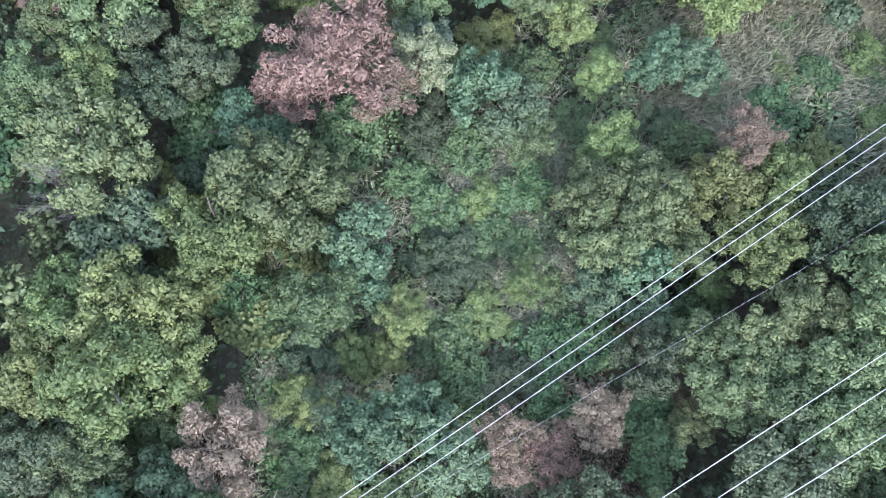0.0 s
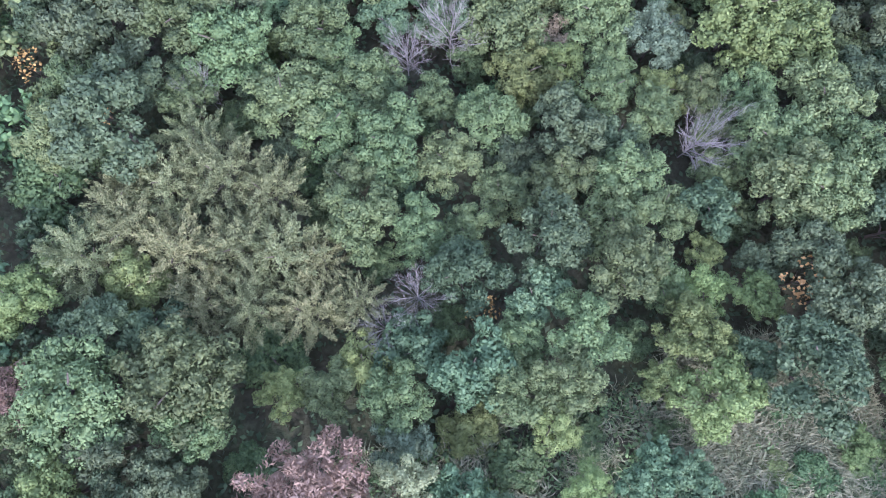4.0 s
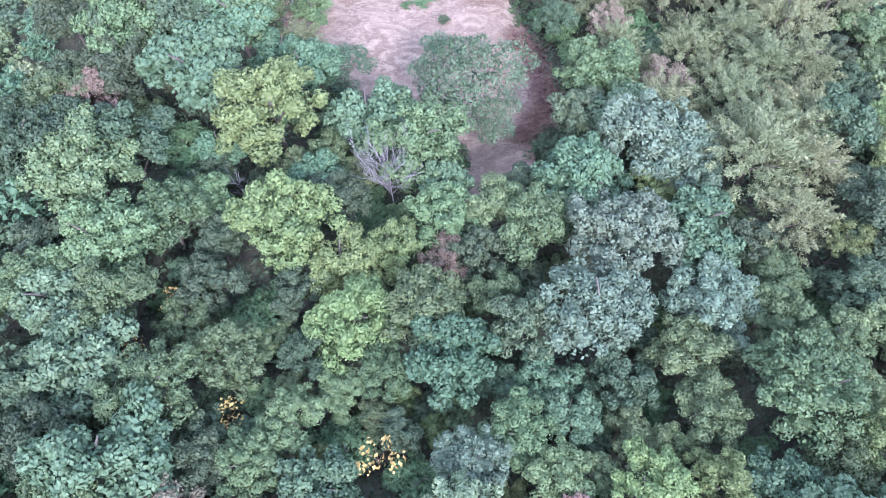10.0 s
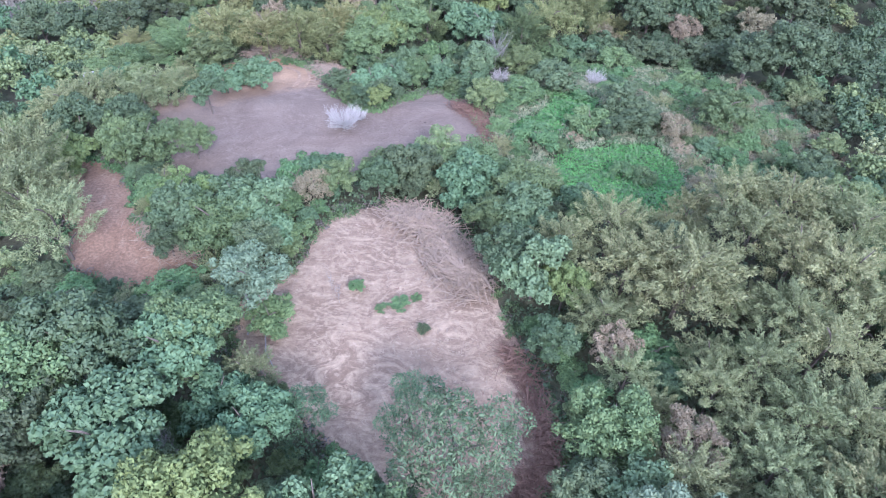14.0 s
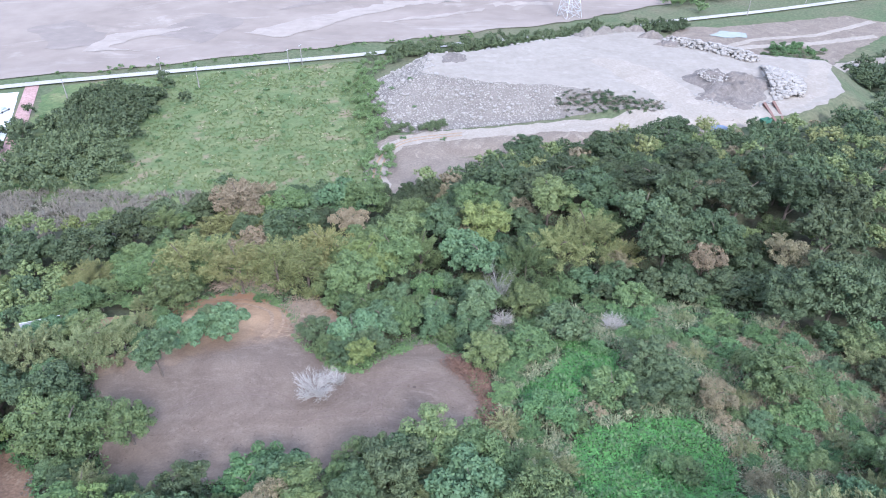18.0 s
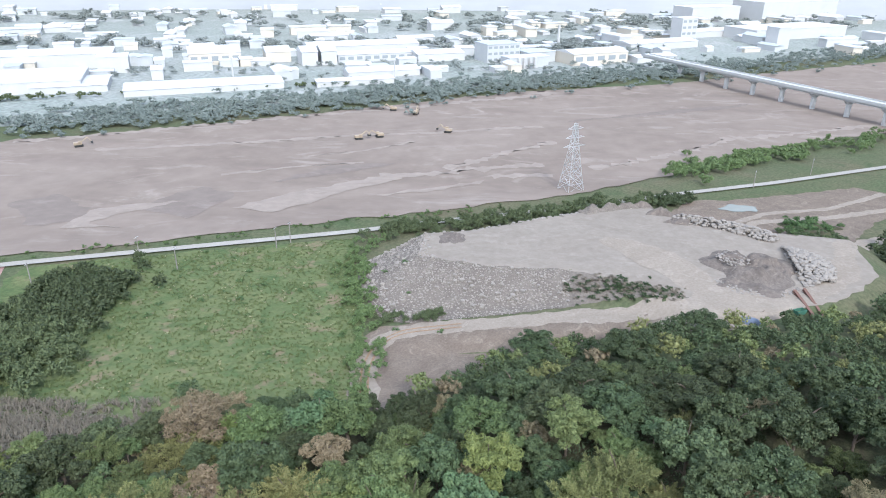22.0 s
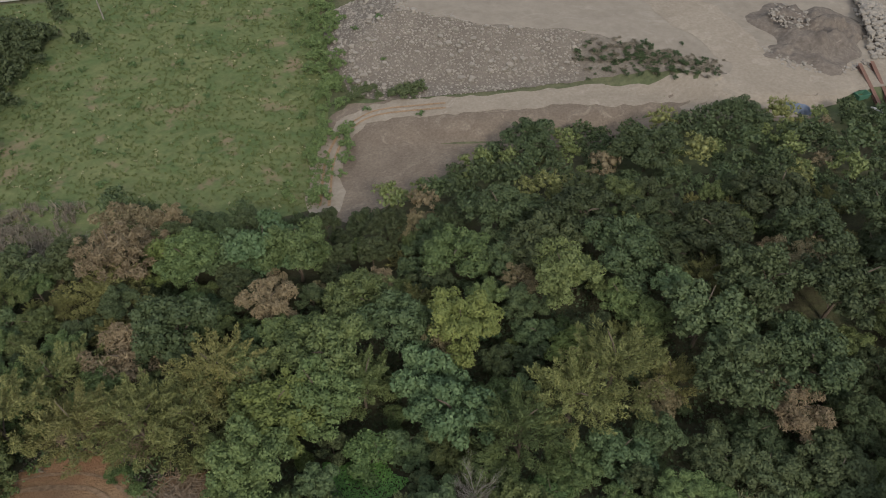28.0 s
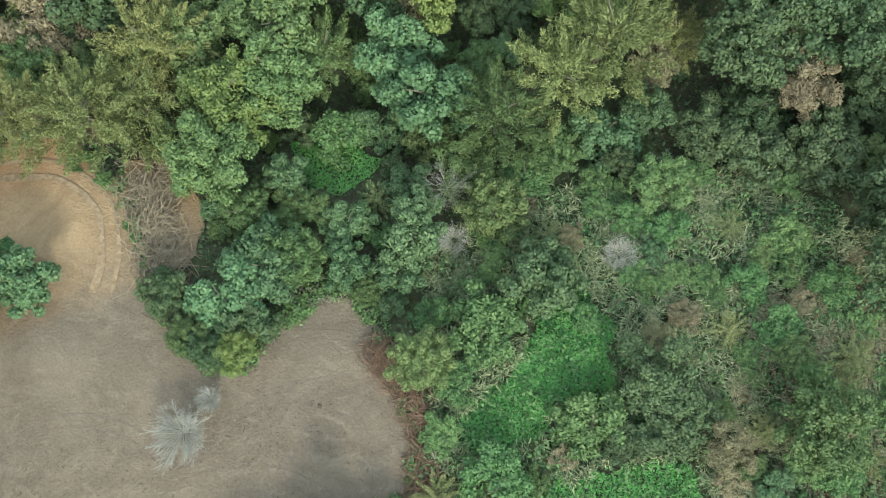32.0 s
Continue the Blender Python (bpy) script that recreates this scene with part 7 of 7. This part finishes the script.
def skip(x, y, turn):
    ob = new("rubbish_skip")
    bm = bmesh.new()
    vs = box(bm, -1.6, -0.9, 0.15, 1.6, 0.9, 1.3)
    for v in vs:
        if v.co.z < 0.5:
            v.co.x *= 0.75
    bmesh.ops.delete(bm, geom=[f for f in bm.faces if f.normal.z > 0.9], context="FACES")
    bmesh.ops.solidify(bm, geom=bm.faces[:], thickness=0.08)
    part("tub", bm, GREENPAINT, ob)
    for s in (-0.9, 0.9):
        box_part("skid", (-1.0, s * 0.7 - 0.08, 0, 1.0, s * 0.7 + 0.08, 0.16), RUST, ob)
    ob.matrix_basis = pose(x, y, ground(x, y) + 0.1, 0, 0, turn)
    return tagged(ob, "green steel rubbish skip by the haul road", "skip")


skip(104, 297, 20)


def pallet(x, y, turn):
    ob = new("timber_pallet")
    for i in range(6):
        box_part("slat", (-0.9 + i * 0.32, -1.2, 0.3, -0.68 + i * 0.32, 1.2, 0.36), WHITEPAINT, ob)
    for s in (-1.05, 0, 1.05):
        box_part("bearer", (-0.9, s - 0.07, 0.05, 1.0, s + 0.07, 0.3), PLANK, ob)
    ob.matrix_basis = pose(x, y, ground(x, y) + 0.1, 0, 0, turn)
    return tagged(ob, "pale timber pallet lying on the verge", "pallet")


pallet(106.5, 293.5, 70)


def covered_pile(x, y, turn):
    V, F = [], []
    n, m = 18, 10
    for i in range(n + 1):
        for j in range(m + 1):
            u, v = i / n * 2 - 1, j / m * 2 - 1
            z = 1.5 * max(0, 1 - u ** 4) * max(0, 1 - v * v) + 0.18 * rough(u * 4 + 9, v * 4, 1.0)
            V.append((u * 3.2, v * 1.4, max(0.02, z)))
    for i in range(n):
        F += [(i * (m + 1) + j, (i + 1) * (m + 1) + j, (i + 1) * (m + 1) + j + 1, i * (m + 1) + j + 1) for j in range(m)]
    ob = mesh_object("covered_pile", V, F, BLUESHEET, flat=False)
    ob.matrix_basis = pose(x, y, ground(x, y) + 0.08, 0, 0, turn)
    return tagged(ob, "pile under a dark blue tarpaulin sheet", "covered pile")


covered_pile(89, 293.5, -20)


def shed(x, y, turn):
    ob = new("garden_shed")
    for s in (-1.9, 1.8):
        box_part("wall", (-2.6, s, 0, 2.6, s + 0.1, 2.1), PLANK, ob)
    box_part("wall", (-2.6, -1.8, 0, -2.5, 1.8, 2.4), PLANK, ob)
    box_part("wall", (2.5, -1.8, 0, 2.6, 1.8, 2.0), PLANK, ob)
    bm = bmesh.new()
    for i in range(24):
        x0 = -3.0 + i * 0.25
        vs = box(bm, x0, -2.2, 2.42, x0 + 0.25, 2.2, 2.46)
        for v in vs:
            v.co.z += (0.05 if i % 2 else 0) - v.co.x * 0.07
    part("roof", bm, TIN, ob, "corrugated grey tin roof")
    box_part("ridge_pipe", (-3.0, 2.25, 2.5, 3.0, 2.4, 2.65), WHITEPAINT, ob, "white drain pipe")
    ob.matrix_basis = pose(x, y, ground(x, y), 0, 0, turn)
    return tagged(ob, "small tin-roofed shed among bamboo at the track", "shed")


shed(-57.5, 191.5, 20)

# the paved lot beyond the brick lane
patch("paved_lot", [(-150, 336), (-141, 338), (-131, 312), (-124, 290), (-150, 286)], CONCRETE, "pale concrete parking lot", "parking lot", 0.1, 2.0, 0.3)


def parked_car(x, y, turn, paint):
    ob = new("parked_car")
    bm = bmesh.new()
    box(bm, -2.1, -0.85, 0.35, 2.1, 0.85, 0.95)
    bmesh.ops.bevel(bm, geom=bm.edges[:], offset=0.16, segments=2, affect="EDGES")
    part("body", bm, paint, ob)
    bm = bmesh.new()
    vs = box(bm, -1.3, -0.75, 0.9, 1.0, 0.75, 1.45)
    for v in vs:
        if v.co.z > 1.2:
            v.co.x *= 0.7
            v.co.y *= 0.85
    part("cabin", bm, GLASS, ob, "dark glazed cabin")
    for px, py in ((1.3, 0.8), (1.3, -0.8), (-1.3, 0.8), (-1.3, -0.8)):
        bm = bmesh.new()
        bmesh.ops.create_cone(bm, cap_ends=True, segments=14, radius1=0.34, radius2=0.34, depth=0.22, matrix=pose(px, py, 0.34, 90, 0, 0))
        part("wheel", bm, BLACK, ob)
    ob.matrix_basis = pose(x, y, ground(x, y) + 0.14, 0, 0, turn)
    return tagged(ob, "pale car parked on the concrete lot", "car", "parked cars")


parked_car(-138, 322, 70, WHITEPAINT)
parked_car(-141, 316, 70, WHITEPAINT)

# plants and wood left standing on the clearings
tree("dark", -34.6, 182.0, 3.4, 8.6)
tree("teal", -34.0, 190.5, 3.4, 6.4)
tree("dark", -30.8, 194.4, 2.6, 5.4)
tree("shrub", -4.6, 136.2, 1.0, 2.2)
tree("shrub", 1.0, 133.8, 1.3, 1.0)
tree("shrub", -1.2, 133.2, 0.8, 0.7)
tree("dark", 4.0, 129.6, 0.8, 1.1)
tree("shrub", 3.0, 135.0, 0.7, 0.7)
bare_tree(-6.6, 134.2, 0.8, 3.6, True, "thin dead sapling standing in the clearing")
bare_tree(-7.8, 136.5, 0.7, 3.0, True, "thin dead sapling standing in the clearing")
bare_tree(0.4, 272.6, 1.0, 4.2, True, "dead stub of a tree on the bare lot")


def fallen_trunk(points, r, label):
    path = [Vector((x, y, ground(x, y) + z)) for x, y, z in points]
    vs, fs = tube(path, [r * (1 - 0.5 * i / len(path)) for i in range(len(path))], 7)
    return tagged(mesh_object("fallen_trunk", vs, fs, DEADWOOD, flat=False), label, "log")


fallen_trunk([(-18.5, 135, 1.8), (-17.4, 133, 1.1), (-16.6, 131, 0.5), (-16.9, 128.6, 0.12)], 0.16, "pale crooked trunk leaning over the clearing's edge")
fallen_trunk([(-14.5, 128, 1.2), (-14.2, 126, 0.5), (-13, 124, 0.1)], 0.10, "dark bent dead branch on the soil")
fallen_trunk([(-15.5, 194.5, 0.4), (-14.5, 191.5, 0.3), (-13.6, 189.6, 0.1)], 0.14, "pale dead branch beside the bare earth")


def clods(name, poly, n, material, size, label, seed):
    r = np.random.default_rng(seed)
    xs, ys = [p[0] for p in poly], [p[1] for p in poly]
    V, T, off = [], [], 0
    for _ in range(n * 3):
        x, y = r.uniform(min(xs), max(xs)), r.uniform(min(ys), max(ys))
        if n <= 0 or not inside(x, y, poly) or rough(x, y, 0.11) + r.normal(0, 0.35) < 0:
            continue
        n -= 1
        v, f = ROCKS[int(r.integers(6))]
        s = size[0] + (size[1] - size[0]) * r.uniform() ** 3
        V.append(v * s * np.array([r.uniform(0.7, 1.8), 1, 0.7]) + np.array([x, y, ground(x, y) + 0.07]))
        T.append(np.array(f) + off)
        off += len(v)
    ob = new(name, quick_mesh(name, np.concatenate(V), np.concatenate(T), [], material))
    return stuff(ob, label, "clods")


DARKSOIL = earth_mat("damp_dark_clods", (0.085, 0.062, 0.05), (0.06, 0.045, 0.038), (0.11, 0.085, 0.07), 0.5, 3.0)
clods("soil_clods", CLEARING_A, 1500, CLEARED, (0.06, 0.28), "loose pinkish clods of turned soil", 1)
clods("soil_clods", CLEARING_A, 1400, DARKSOIL, (0.05, 0.22), "dark roots and clods on cleared soil", 2)
clods("soil_clods", CLEARING_B, 1200, GREYSOIL, (0.05, 0.24), "loose grey-brown clods of soil", 3)
clods("soil_clods", CLEARING_B, 2000, DARKSOIL, (0.04, 0.20), "dark clods and stubble on bare earth", 4)
clods("soil_clods", RED_PATH, 500, REDSOIL, (0.05, 0.25), "loose red clods on the path", 5)
tagged(mesh_object("tree_stump", *(lambda vf: ([(v * 0.32 + np.array([3.4, 179.6, ground(3.4, 179.6) + 0.12])).tolist() for v in vf[0]], vf[1]))(ROCKS[2]), DARKSOIL), "dark charred stump on the bare earth", "stump")

# chimneys, stacks and lamp standards of the works across the river
def stack(x, y, tall, r, label):
    bm = bmesh.new()
    bmesh.ops.create_cone(bm, cap_ends=True, segments=12, radius1=r, radius2=r * 0.75, depth=tall, matrix=Matrix.Translation((0, 0, tall / 2)))
    ob = part("chimney", bm, CONCRETE)
    ob.location = (x, y, 0.1)
    return tagged(ob, label, "chimney")


stack(-155, 690, 17, 0.8, "slim grey works chimney")
stack(-28, 700, 15, 0.5, "slim steel mast by the sheds")
stack(132, 880, 24, 1.6, "pale concrete works stack")
for i in range(4):
    stack(78 + 5 * i, 752 + 2.3 * i, 9, 2.0, "round pale storage silo at the works")


# dusty pale tracks and low berms on the riverbed
SAND = earth_mat("pale_river_sand", (0.236, 0.203, 0.178), (0.206, 0.175, 0.152), (0.266, 0.233, 0.206), 0.03, 0.2, (1, 2, 1), -24, 0.95, 0.05, 1.6, None, 0.18)
DAMP = earth_mat("damp_river_gravel", (0.172, 0.146, 0.130), (0.150, 0.126, 0.112), (0.200, 0.172, 0.155), 0.02, 0.2, (1, 2, 1), -24, 0.95, 0.05, 1.0, None, 0.15)
for pts, w in (([(-221, 499), (-150, 529), (-105, 552), (-47, 577), (11, 604), (90, 640)], 6.0), ([(11, 460), (39, 485), (72, 513)], 5.0), ([(33, 448), (48, 451), (62, 450)], 5.0), ([(83, 462), (131, 487), (174, 521), (219, 535), (282, 558)], 5.0),
               ([(-173, 489), (-105, 504), (-47, 521), (11, 532), (70, 548)], 4.0), ([(-20, 447), (10, 452), (30, 462), (60, 468)], 5.5), ([(-60, 480), (-30, 492), (-6, 510)], 2.5), ([(-95, 448), (-62, 462), (-30, 470)], 2.5)):
    ribbon("sand_track", pts, w, SAND, "pale winding sand track on the riverbed", "track", 0.42, 3.0, edge=2.0)
for poly in ([(-134, 399), (-119, 407), (-100, 412), (-119, 397), (-130, 385), (-112, 382), (-136, 380)], [(-77, 403), (-57, 423), (-21, 447), (-4, 449), (-30, 428), (-42, 417), (-60, 398)], [(-20, 420), (6, 432), (30, 440), (10, 428)]):
    patch("sand_bar", poly, SAND, "pale bar of dry sand on the riverbed", "sand bar", 0.5, 2.0, 4.0)
for poly in ([(-172, 407), (-159, 420), (-137, 402), (-130, 388), (-149, 382)], [(-119, 404), (-98, 431), (-80, 420), (-92, 391)], [(-70, 436), (-40, 452), (-10, 470), (-44, 464)], [(87, 560), (168, 598), (226, 618), (210, 604), (150, 580)]):
    patch("damp_gravel", poly, DAMP, "darker damp patch of river gravel", "gravel", 0.45, 3.0, 4.0)
